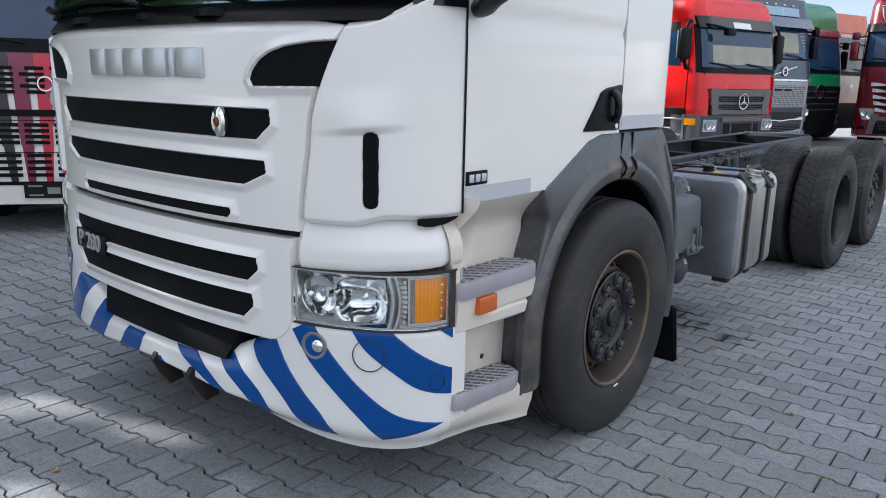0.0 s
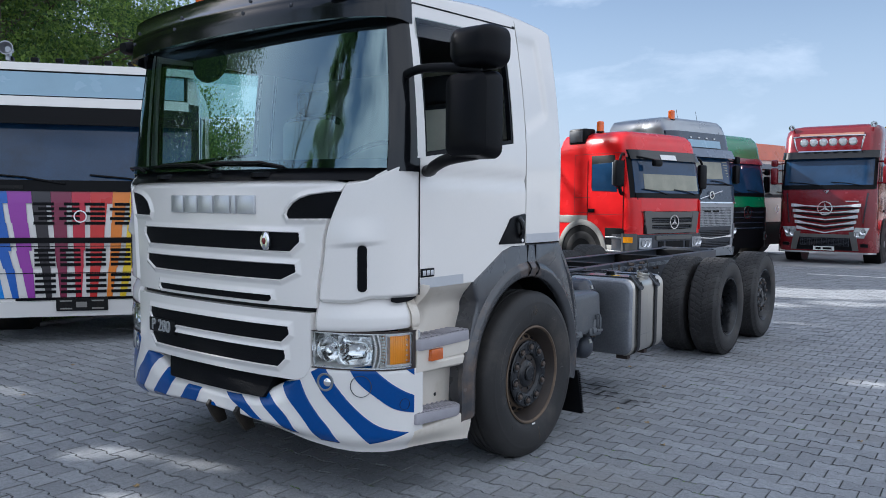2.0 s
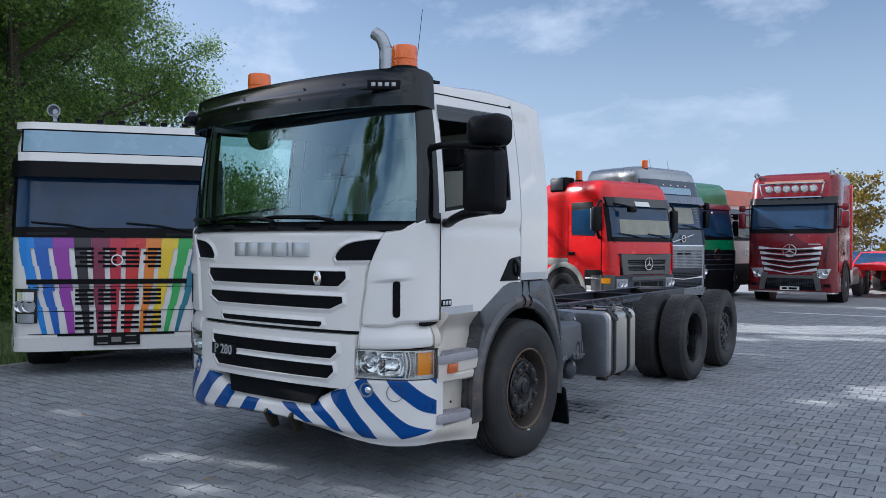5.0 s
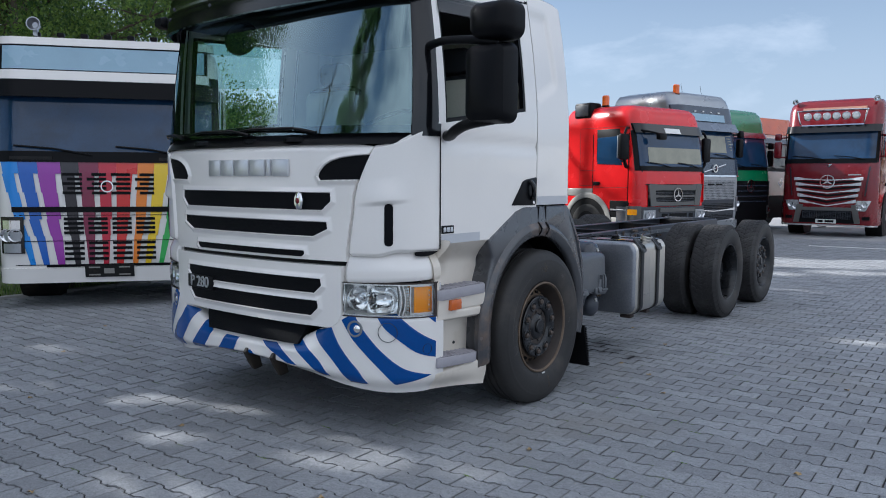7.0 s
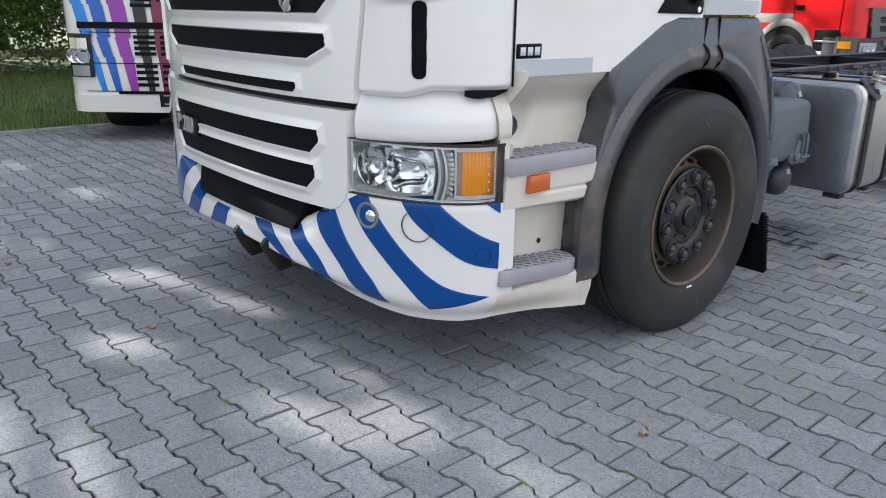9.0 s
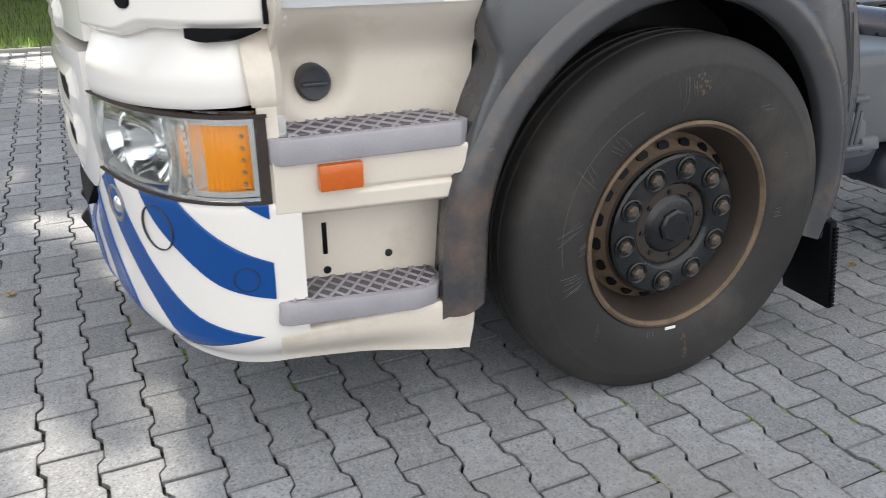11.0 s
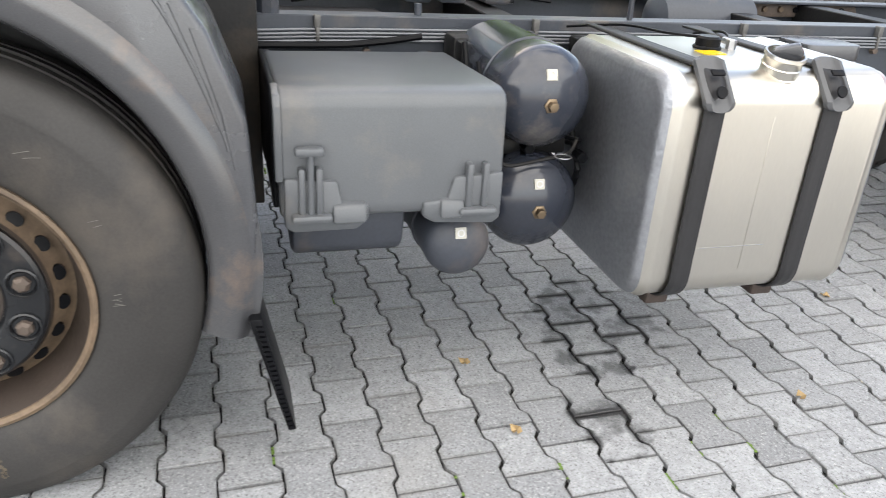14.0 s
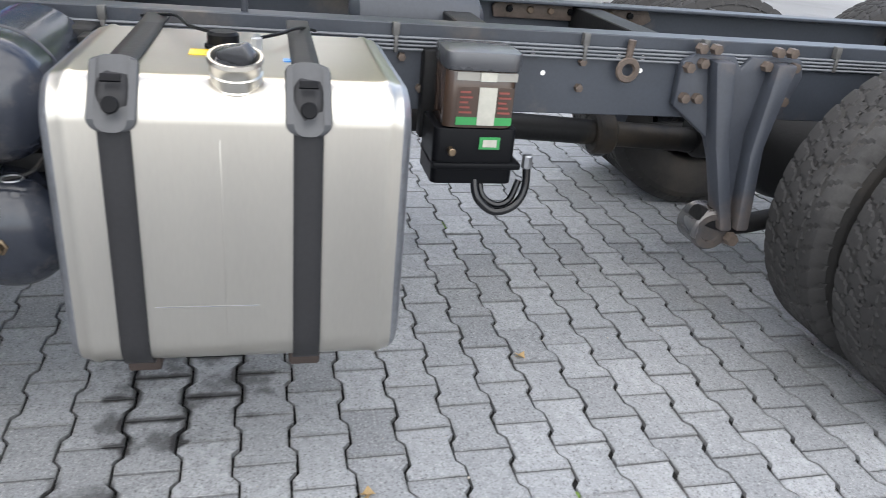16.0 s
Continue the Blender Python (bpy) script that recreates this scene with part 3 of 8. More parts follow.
# ---- parked lorries ----
def plan(w, l, r, y, z, n=6):
    """A ring of a cab: half width w, from y back by l, with rounded front corners."""
    out = []
    for k in range(n + 1):
        a = radians(180 + 90 * k / n)
        out.append(Vector((-(w - r) + r * math.cos(a), y + r + r * math.sin(a), z)))
    for k in range(n + 1):
        a = radians(270 + 90 * k / n)
        out.append(Vector(((w - r) + r * math.cos(a), y + r + r * math.sin(a), z)))
    out += [Vector((w, y + l - .06, z)), Vector((w - .06, y + l, z)), Vector((-w + .06, y + l, z)), Vector((-w, y + l - .06, z))]
    return out


def face(x, w=1.23, r=.30, y=0.0):
    """How far back the rounded front lies at x."""
    d = abs(x) - (w - r)
    return y + (r - math.sqrt(max(0, r * r - d * d)) if d > 0 else 0)


def on_front(bm, x0, x1, z0, z1, ylift, rake, w=1.23, r=.30, n=12, shear=0.0, x0b=None, x1b=None, thick=.02):
    """A patch that lies on the front; x0b, x1b: its ends at the bottom."""
    a0, a1 = (x0 if x0b is None else x0b), (x1 if x1b is None else x1b)

    def f(u, v):
        z = z0 + (z1 - z0) * v
        l, rr = a0 + (x0 - a0) * v, a1 + (x1 - a1) * v
        x = l + (rr - l) * u
        return Vector((x, face(x, w, r) + rake(z) - ylift, z))
    return sheet(bm, f, n, 4, (0, thick, 0))


def wheel_pair(lor, y, r=.50, x=1.09, hubmat="steel"):
    for s in (1, -1):
        bm = lathe(B(), [(r * .55, .10), (r * .62, .14), (r * .85, .15), (r * .97, .12), (r, .08), (r, -.12), (r * .8, -.15), (r * .5, -.14)], "x", (0, 0, 0), 36, closed=True)
        wl = part("wheel", bm, M["tyre"], lor)
        wl.matrix_basis = pose(s * x, y, r) @ (Matrix.Identity(4) if s > 0 else Matrix.Rotation(math.pi, 4, 'Z'))
        bm = lathe(B(), [(r * .56, .11), (r * .52, .10), (r * .46, .02), (r * .30, .05), (r * .26, .12), (r * .14, .14), (0, .14)], "x", (0, 0, 0), 28)
        part("rim", bm, M[hubmat], wl)


def parked_lorry(name, m, label, body, H=3.0, L=2.25, screen=(1.85, 2.65), low="grey_trim", glassm="dark_glass", tail=3.5, visor_mat=None, screen_w=1.10, roof_back=.0, sides=True, mirror="black", group="parked lorries"):
    lor = thing(name, m, label, "lorry", group)
    rake = lambda z: .02 + .26 * max(0, (z - 1.55) / 1.5) ** 1.3 + .10 * max(0, (.55 - z))
    w = 1.23
    rings = [plan(w - .02, L - rake(z), .28, rake(z), z) for z in (.72, .9, 1.2, 1.55, 1.9, 2.3, 2.6, H - .32)]
    rings += [plan(w - .05, L - .03 - rake(H), .28, rake(H - .16) + .02, H - .16), plan(w - .13, L - .16 - rake(H), .26, rake(H) + .08, H - .05), plan(w - .30, L - .56 - rake(H), .25, rake(H) + .28, H)]
    part("cab_body", loft(B(), rings), M[body], lor, sharp=45)
    z0, z1 = screen
    part("windscreen", on_front(B(), -screen_w, screen_w, z0, z1, .012, rake, n=24), M[glassm], lor, "curved windscreen")
    part("screen_surround", on_front(B(), -screen_w - .07, screen_w + .07, z0 - .10, z1 + .05, .005, rake, n=24), M["black"], lor)
    if visor_mat:
        bm = on_front(B(), -1.12, 1.12, z1 - .03, z1 + .13, .07, lambda z: rake(z) + .30 * (z - z1 - .03), n=24, thick=.05)
        part("sun_visor", bm, M[visor_mat], lor)
    for x0, x1 in ((-.95, -.15), (.10, .85)):
        part("wiper", tube(B(), [(x1, rake(z0) - .03, z0 - .02), ((x0 + x1) / 2, rake(z0) - .05, z0 + .05), (x0, rake(z0) - .03, z0 + .08)], .012, 5), M["black"], lor)
    if sides:
        for s in (1, -1):
            bm = prism(B(), [(.48, z0 + .02), (1.18, z0 + .05), (1.18, z1 - .08), (.62, z1 - .06)], "x", s * (w - .03), s * (w - .012), .004)
            part("side_window", bm, M["dark_glass"], lor)
            for y0 in (.30, 1.30):
                part("door_gap", prism(B(), [(y0, .85), (y0 + .015, .85), (y0 + .015, z1), (y0, z1)], "x", s * (w - .03), s * (w - .015)), M["black"], lor)
            part("door_handle", box(B(), min(s * (w - .03), s * (w + .005)), max(s * (w - .03), s * (w + .005)), 1.10, 1.27, 1.38, 1.46, .008), M["black"], lor)
            if mirror:
                bm = box(B(), s * 1.40 - .10, s * 1.40 + .10, .16, .30, z0 + .02, z0 + .50, .05)
                box(bm, s * 1.40 - .09, s * 1.40 + .09, .16, .28, z0 + .53, z0 + .72, .04)
                tube(bm, [(s * 1.18, .32, z0 + .05), (s * 1.40, .24, z0 + .06)], .025, 6)
                tube(bm, [(s * 1.18, .36, z0 + .62), (s * 1.40, .24, z0 + .60)], .025, 6)
                part("mirror", bm, M[mirror], lor)
            bm = prism(B(), arc2(1.45, .50, .60, 0, 180, 18) + arc2(1.45, .50, .72, 180, 0, 18), "x", s * .85, s * (w + .01), .01)
            part("wheel_arch", bm, M[low], lor)
            part("wheel_well", cyl(B(), "x", (0, 1.45, .50), .61, *sorted((s * .8, s * (w - .008))), 30), M["chassis_dark"], lor)
            bm = box(B(), min(s * .9, s * 1.22), max(s * .9, s * 1.22), .30, .92, .38, .72, .03)
            part("step_box", bm, M[low], lor)
    wheel_pair(lor, 1.45)
    bm = box(B(), -.45, -.33, 1.0, L + tail, .72, .98, .01)
    box(bm, .33, .45, 1.0, L + tail, .72, .98, .01)
    box(bm, -.8, .8, .5, L, .45, .72, .05)
    part("chassis", bm, M["chassis_dark"], lor)
    if tail > 2:
        wheel_pair(lor, L + tail - 1.9)
        wheel_pair(lor, L + tail - .6)
    return lor, rake


def arc2(cy, cz, r, a0, a1, n):
    return [(cy + r * math.cos(radians(a0 + (a1 - a0) * k / n)), cz + r * math.sin(radians(a0 + (a1 - a0) * k / n))) for k in range(n + 1)]


def star(lor, c, r, material="chrome"):
    bm = lathe(B(), [(r * .86, -.015), (r, -.015), (r, .01), (r * .86, .01)], "y", c, 28, closed=True)
    for k in range(3):
        a = radians(90 + 120 * k)
        d, e = Vector((math.cos(a), 0, math.sin(a))), Vector((-math.sin(a), 0, math.cos(a)))
        t = B()
        vs = [t.verts.new(Vector(c) + d * r * .9 + Vector((0, -.02, 0))), t.verts.new(Vector(c) + e * r * .14 + Vector((0, -.02, 0))), t.verts.new(Vector(c) - e * r * .14 + Vector((0, -.02, 0)))]
        t.faces.new(vs)
        join(bm, t)
    return part("front_emblem", bm, M[material], lor, "round chrome emblem")


def head_lamps(lor, x0, x1, z0, z1, rake, back="steel"):
    for s in (1, -1):
        bm = on_front(B(), *(sorted((s * x0, s * x1))), z0, z1, .03, rake, n=8, thick=.06)
        hl = part("headlight", bm, M[back], lor, "glass headlight")
        for xx in (.35, .7):
            x = s * (x0 + (x1 - x0) * xx)
            zz = (z0 + z1) / 2
            part("reflector", lathe(B(), [(0, .0), (.05, -.012), (.07, -.03), (.075, -.03)], "y", (x, face(x) + rake(zz) - .015, zz), 16), M["chrome"], hl)


def beacon(lor, x, y, z, h=.22):
    b = part("beacon", lathe(B(), [(0, z - .06), (.09, z - .06), (.09, z), (.08, z)], "z", (x, y, 0), 16), M["black"], lor)
    part("beacon_dome", lathe(B(), [(.08, z), (.08, z + h * .9), (.06, z + h), (0, z + h)], "z", (x, y, 0), 16), M["beacon"], b)


def bowed_bar(hw, z_end, z_mid, h_end, h_mid, lift, rake, n=24, thick=.03):
    """A bar across the front that hangs in the middle and widens towards its ends."""
    def f(u, v):
        x = hw * (2 * u - 1)
        k = abs(2 * u - 1)
        z = z_mid + (z_end - z_mid) * k + (h_mid + (h_end - h_mid) * ease(.55, .95, k)) * (v - .5)
        return Vector((x, face(x) + rake(z) - lift, z))
    return sheet(B(), f, n, 2, (0, thick, 0))


def mesh_grille(x0, x1, z0, z1, nx, nz, lift, rake, w=.008):
    """A lattice of thin bars, as one mesh."""
    bm = B()
    for k in range(nx + 1):
        x = x0 + (x1 - x0) * k / nx
        on_front(bm, x - w, x + w, z0, z1, lift, rake, n=1, thick=.012)
    for k in range(nz + 1):
        z = z0 + (z1 - z0) * k / nz
        on_front(bm, x0, x1, z - w, z + w, lift + .003, rake, n=8, thick=.012)
    return bm


# white lorry with rainbow stripes
lor, rk = parked_lorry("rainbow_lorry", pose(-4.44, .04, 0, 0, 0, 51), "white lorry with rainbow stripes down the front", "white", 3.10, 2.3, (1.76, 2.62), "white_low", "dark_glass", 2.8, None, 1.14, mirror="")
part("bumper", on_front(B(), -1.23, 1.23, .30, .47, .035, rk, n=30, thick=.3), M["white"], lor)
part("lower_front", on_front(B(), -1.23, 1.23, .44, .80, .004, rk, n=30, thick=.3), M["white"], lor)
part("light_box_rim", on_front(B(), -1.10, 1.10, 2.675, 2.965, .085, rk, n=24, thick=.1), M["black"], lor)
part("light_box", on_front(B(), -1.07, 1.07, 2.69, 2.945, .10, rk, n=24, thick=.12), M["sign"], lor, "pale blank light box over the windscreen")
bm = on_front(B(), -1.17, 1.17, 2.965, 3.05, .10, rk, n=24, thick=.14)
on_front(bm, -1.12, 1.12, 2.57, 2.675, .12, rk, n=24, thick=.14)
part("light_box_frame", bm, M["white"], lor)
part("visor", on_front(B(), -1.22, 1.22, 2.38, 2.57, .13, rk, n=24, thick=.05), M["black"], lor)
tops = [-1.11, -.93, -.73, -.49, -.30, -.09, .10, .33, .51, .71, .88, 1.02]
for k, (key, c) in enumerate(STRIPES):
    a, b = tops[k], tops[k + 1]
    wd = b - a
    part("stripe", on_front(B(), a, b, 1.53, 1.68, .012, rk, x0b=a * .975, x1b=a * .975 + wd * .96, thick=.004), M[key], lor, "coloured vinyl stripe")
    for z0, z1, k0, k1, w0, w1 in ((1.32, 1.53, .945, .985, .66, .74), (1.02, 1.32, .875, .93, .60, .64), (.83, 1.02, .835, .89, .48, .52), (.50, .83, .745, .82, .30, .46)):
        part("stripe", on_front(B(), a * k1, a * k1 + wd * w1, z0, z1, .012, rk, x0b=a * k0, x1b=a * k0 + wd * w0, thick=.004), M[key], lor)
part("black_band", on_front(B(), -1.0, .80, 1.10, 1.16, .020, rk, n=24, thick=.02), M["black"], lor)
for za, zb, cnt in ((1.29, 1.55, 5), (.84, 1.05, 4), (.54, .78, 4)):
    for col in range(4):
        xa = -.47 + .255 * col
        for k in range(cnt):
            zz = za + (zb - za) * (k + .5) / cnt
            cut = .05 * ((k + col) % 2) if za > 1 else 0
            part("grille_slit", on_front(B(), xa + cut, xa + .205, zz - .016, zz + .016, .017, rk, n=4, thick=.012), M["black"], lor)
for z in (.505, .775, 1.065):
    part("panel_joint", on_front(B(), -.98, .98, z - .004, z + .004, .014, rk, n=20, thick=.004), M["black"], lor)
part("lower_slot", on_front(B(), -.66, .66, .48, .51, .042, rk, n=12, thick=.01), M["black"], lor)
bm = lathe(B(), [(.055, -.02), (.068, -.02), (.068, .0), (.055, .0)], "y", (0, rk(1.39) - .02, 1.39), 24, closed=True)
part("front_emblem", bm, M["chrome"], lor, "round chrome emblem")
part("plate", on_front(B(), -.26, .26, .36, .50, .055, rk, n=4, thick=.02), M["chassis_dark"], lor, "dark plate with pale bars")
for x0, x1, z0, z1 in ((-.22, -.10, .38, .395), (-.22, -.10, .465, .48), (.10, .22, .38, .395), (.10, .22, .465, .48), (-.06, .05, .40, .46)):
    part("plate_bars", on_front(B(), x0, x1, z0, z1, .060, rk, n=2, thick=.003), M["grey_trim"], lor)
head_lamps(lor, .88, 1.13, .64, 1.05, rk, "black_gloss")
for x0 in (-1.13, .88):
    for z in (.70, .83, .96):
        part("lamp_cell", on_front(B(), x0 + .03, x0 + .22, z - .05, z + .05, .045, rk, n=4, thick=.02), M["steel"] if z < .9 else M["chrome"], lor)
part("screen_base", on_front(B(), -1.16, 1.16, 1.66, 1.78, .022, rk, n=24, thick=.02), M["black"], lor, "black band below the windscreen")
for x in (-.78, .78):
    part("wiper_recess", on_front(B(), x - .22, x + .22, 1.685, 1.72, .03, rk, n=6, thick=.01), M["chassis_dark"], lor)
for x in (-1.16, .86):
    part("panel_joint", on_front(B(), x - .004, x + .004, .36, .62, .040, rk, n=1, thick=.004), M["black"], lor)
for x in (-.75, .85):
    bm = lathe(B(), [(0, .10), (.03, .09), (.035, 0), (.075, -.10), (.065, -.10), (.03, -.02), (0, -.02)], "y", (x, .30, 3.20), 18)
    box(bm, x - .02, x + .02, .26, .34, 3.08, 3.18)
    part("air_horn", bm, M["steel"], lor)
for k in range(7):
    part("roof_marker", box(B(), -.75 + .25 * k - .04, -.75 + .25 * k + .04, .30, .38, 3.08, 3.13, .015), M["black"], lor)

# red lorry
ROW_TURN = 74
lor, rk = parked_lorry("red_lorry", pose(-2.30, 11.82, 0, 0, 0, ROW_TURN), "bright red tractor lorry with grey trim and orange beacon", "red", 3.12, 2.2, (1.80, 2.50), "grey_trim", "dark_glass", 3.2, None, 1.10, mirror="")
part("bumper", on_front(B(), -1.24, 1.24, .34, .93, .04, rk, n=30, thick=.3), M["chassis"], lor, "dark grey bumper")
part("bumper_corner", on_front(B(), -1.25, -1.10, .42, .95, .055, rk, n=8, thick=.05), M["dark_trim"], lor)
part("bumper_step", on_front(B(), -.56, .66, .82, .90, .075, rk, n=8, thick=.05), M["dark_trim"], lor)
part("curtain", on_front(B(), -.86, .98, 1.86, 2.20, .016, rk, n=20, thick=.003), M["curtain"], lor, "pale curtain behind the windscreen")
part("visor", on_front(B(), -1.16, 1.16, 2.50, 2.70, .045, lambda z: rk(z) - .25 * (2.70 - z), n=30, thick=.05), M["black_gloss"], lor, "smoked sun visor")
part("visor_badge", on_front(B(), -.30, .22, 2.51, 2.62, .057, lambda z: rk(z) - .25 * (2.70 - z), n=4, thick=.03), M["label"], lor)
for z0, z1, hw, mt in ((1.28, 1.40, .90, "dark_trim"), (1.13, 1.17, .90, "dark_trim"), (.95, 1.03, .84, "dark_trim")):
    part("grille_bar", bowed_bar(hw, (z0 + z1) / 2 + .01, (z0 + z1) / 2, z1 - z0 + .03, z1 - z0, .045, rk), M[mt], lor)
for s in (1, -1):
    part("grille_side", on_front(B(), *sorted((s * .72, s * .93)), .95, 1.40, .05, rk, n=4, thick=.04, x0b=min(s * .66, s * .84), x1b=max(s * .66, s * .84)), M["dark_trim"], lor)
part("grille", on_front(B(), -.90, .90, .94, 1.39, .02, rk, n=14, thick=.03), M["black"], lor)
for z in (1.055, 1.09, 1.20, 1.235):
    part("grille_slat", on_front(B(), -.70, .70, z, z + .012, .032, rk, n=8, thick=.02), M["chassis"], lor)
part("grille_top", on_front(B(), -1.02, 1.02, 1.40, 1.415, .03, rk, n=14, thick=.03), M["black"], lor)
for s in (1, -1):
    part("hinge_line", on_front(B(), *sorted((s * 1.05, s * 1.062)), 1.40, 1.70, .006, rk, n=1, thick=.01), M["black"], lor)
    part("corner_fairing", on_front(B(), *sorted((s * .98, s * 1.222)), 1.02, 1.66, .028, rk, n=6, thick=.05, x0b=min(s * 1.04, s * 1.222), x1b=max(s * 1.04, s * 1.222)), M["red"], lor)
part("wiper_well", on_front(B(), -1.10, 1.10, 1.70, 1.80, .02, rk, n=24, thick=.02), M["black"], lor)
star(lor, (.02, rk(1.19) - .075, 1.19), .15)
head_lamps(lor, .70, 1.06, .64, .86, lambda z: rk(z) - .03)
for x0, x1 in ((-.46, -.28), (-.20, .40), (.48, .62)):
    part("lower_intake", on_front(B(), x0, x1, .58, .78, .05, rk, n=6, thick=.02), M["black"], lor)
part("corner_marker", on_front(B(), -1.25, -1.17, .76, .88, .065, rk, n=3, thick=.02), M["orange"], lor)
for s in (1, -1):
    x0, x1 = sorted((s * 1.19, s * 1.222))
    part("side_band", box(B(), x0, x1, 1.30, 2.19, 1.14, 1.31, .012), M["grey_trim"], lor)
    part("lower_side", box(B(), *sorted((s * 1.16, s * 1.218)), .27, .80, .40, 1.06, .015), M["black"], lor)
    for z in (.55, .84):
        part("step", box(B(), *sorted((s * 1.18, s * 1.245)), .30, .76, z, z + .035, .006), M["steel"], lor)
    for y0, y1, z0, z1 in ((1.24, 1.70, 1.70, 1.712), (1.24, 1.70, 1.37, 1.38), (1.69, 1.70, 1.37, 2.64), (1.24, 1.70, 2.635, 2.645), (.30, 1.24, 2.635, 2.645), (.30, 1.24, 1.335, 1.345)):
        part("panel_line", box(B(), *sorted((s * 1.20, s * 1.2115)), y0, y1, z0, z1), M["dark_red"], lor)
    part("window_frame", prism(B(), [(.40, 1.88), (1.20, 1.90), (1.20, 2.60), (.56, 2.60)], "x", s * 1.19, s * 1.2135, .004), M["black"], lor)
    bm = box(B(), s * 1.43 - .13, s * 1.43 + .13, .20, .31, 1.92, 2.47, .045)
    mi = part("mirror", bm, M["black"], lor, "tall black mirror with a pale rim")
    part("mirror_rim", box(B(), s * 1.43 - .135, s * 1.43 + .135, .30, .33, 1.96, 2.43, .012), M["silver"], mi)
    bm = tube(B(), smooth_path([(s * 1.18, .34, 2.60), (s * 1.34, .27, 2.58), (s * 1.42, .25, 2.45)], 5), .028, 6)
    part("mirror_arm", bm, M["black"], mi)
    part("mirror_arm", tube(B(), smooth_path([(s * 1.18, .34, 1.78), (s * 1.34, .27, 1.80), (s * 1.42, .25, 1.95)], 5), .040, 6), M["black"], mi)
bm = tube(B(), smooth_path([(-1.05, .12, 2.55), (-.85, -.06, 2.50), (-.70, -.12, 2.46)], 5), .022, 6)
box(bm, -.80, -.56, -.18, -.06, 2.35, 2.49, .035)
part("front_mirror", bm, M["black"], lor)
beacon(lor, -.85, 1.30, 3.16)
rb = part("roof_box", box(B(), -1.22, -.86, 1.40, 1.90, 2.87, 3.22, .05), M["black"], lor, "black box at the back of the roof")
part("box_face", box(B(), -1.235, -1.21, 1.47, 1.85, 2.92, 3.17, .02), M["chassis"], rb)

# silver and dark blue lorry
lor, rk = parked_lorry("silver_lorry", pose(-2.39, 14.67, 0, 0, 0, ROW_TURN), "silver and dark blue tall-cab lorry with mesh grille", "silver", 3.70, 2.3, (2.08, 2.72), "silver", "dark_glass", 3.2, None, 1.12)
part("curtain", on_front(B(), -1.00, .62, 2.20, 2.62, .016, rk, n=20, thick=.003), M["curtain"], lor, "pale curtain behind the windscreen")
for k in range(6):
    part("curtain", on_front(B(), .66 + .03 * k, .86, 2.62 - .07 * k, 2.64 - .07 * k, .016, rk, n=3, thick=.003), M["curtain"], lor)
part("upper_front", on_front(B(), -1.20, 1.20, 2.90, 3.34, .03, rk, n=24, thick=.05), M["navy"], lor)
part("visor", on_front(B(), -1.20, 1.20, 2.72, 2.93, .12, lambda z: rk(z) - .35 * (2.93 - z), n=30, thick=.05), M["grey_blue"], lor, "grey-blue sun visor")
part("roof_sign", on_front(B(), -.66, .66, 2.97, 3.15, .06, rk, n=12, thick=.03), M["sign"], lor)
for k in range(4):
    part("roof_marker", on_front(B(), -.52 + .32 * k, -.46 + .32 * k, 3.19, 3.22, .05, rk, n=1, thick=.03), M["label"], lor)
part("bonnet", on_front(B(), -1.18, 1.18, 1.64, 2.04, .03, rk, n=24, thick=.05), M["navy"], lor)
part("chrome_line", on_front(B(), -1.16, 1.16, 1.60, 1.635, .045, rk, n=24, thick=.03), M["chrome"], lor)
part("grille_frame", on_front(B(), -.98, .98, .44, 1.58, .02, rk, n=12, thick=.05), M["steel"], lor)
part("grille", on_front(B(), -.86, .86, .50, 1.50, .028, rk, n=12, thick=.03), M["chassis"], lor)
part("grille_mesh", mesh_grille(-.85, .85, 1.04, 1.48, 34, 11, .036, rk), M["steel"], lor, "silver mesh grille")
for x in (-.28, .06):
    part("grille_slot", on_front(B(), x, x + .24, 1.385, 1.425, .056, rk, n=3, thick=.02), M["black"], lor)
for z0, z1 in ((.76, .93), (.50, .66)):
    part("grille_slot", on_front(B(), -.80, .80, z0, z1, .036, rk, n=12, thick=.03), M["black"], lor)
    for k in range(4):
        z = z0 + (z1 - z0) * (k + .5) / 4
        part("grille_slat", on_front(B(), -.76, .76, z - .008, z + .008, .044, rk, n=8, thick=.02), M["chassis"], lor)
    part("grille_bar", bowed_bar(.86, z0 + .03, z0 - .02, .06, .025, .055, rk), M["chrome"], lor)
part("front_emblem", tube(B(), [(-.45, rk(1.8) - .05, 1.70), (.45, rk(1.8) - .05, 1.90)], .018, 6), M["chrome"], lor)
part("emblem_ring", lathe(B(), [(.07, -.015), (.10, -.015), (.10, .01), (.07, .01)], "y", (0, rk(1.8) - .06, 1.80), 24, closed=True), M["chrome"], lor)
part("bumper", on_front(B(), -1.24, 1.24, .30, .50, .05, rk, n=30, thick=.3), M["silver"], lor)
head_lamps(lor, .95, 1.18, .72, 1.10, rk)
beacon(lor, -.9, .55, 3.62)
for x in (-.3, .5):
    part("aerial", tube(B(), [(x, .8, 3.65), (x + .05, .9, 3.95)], .006, 4), M["black"], lor)

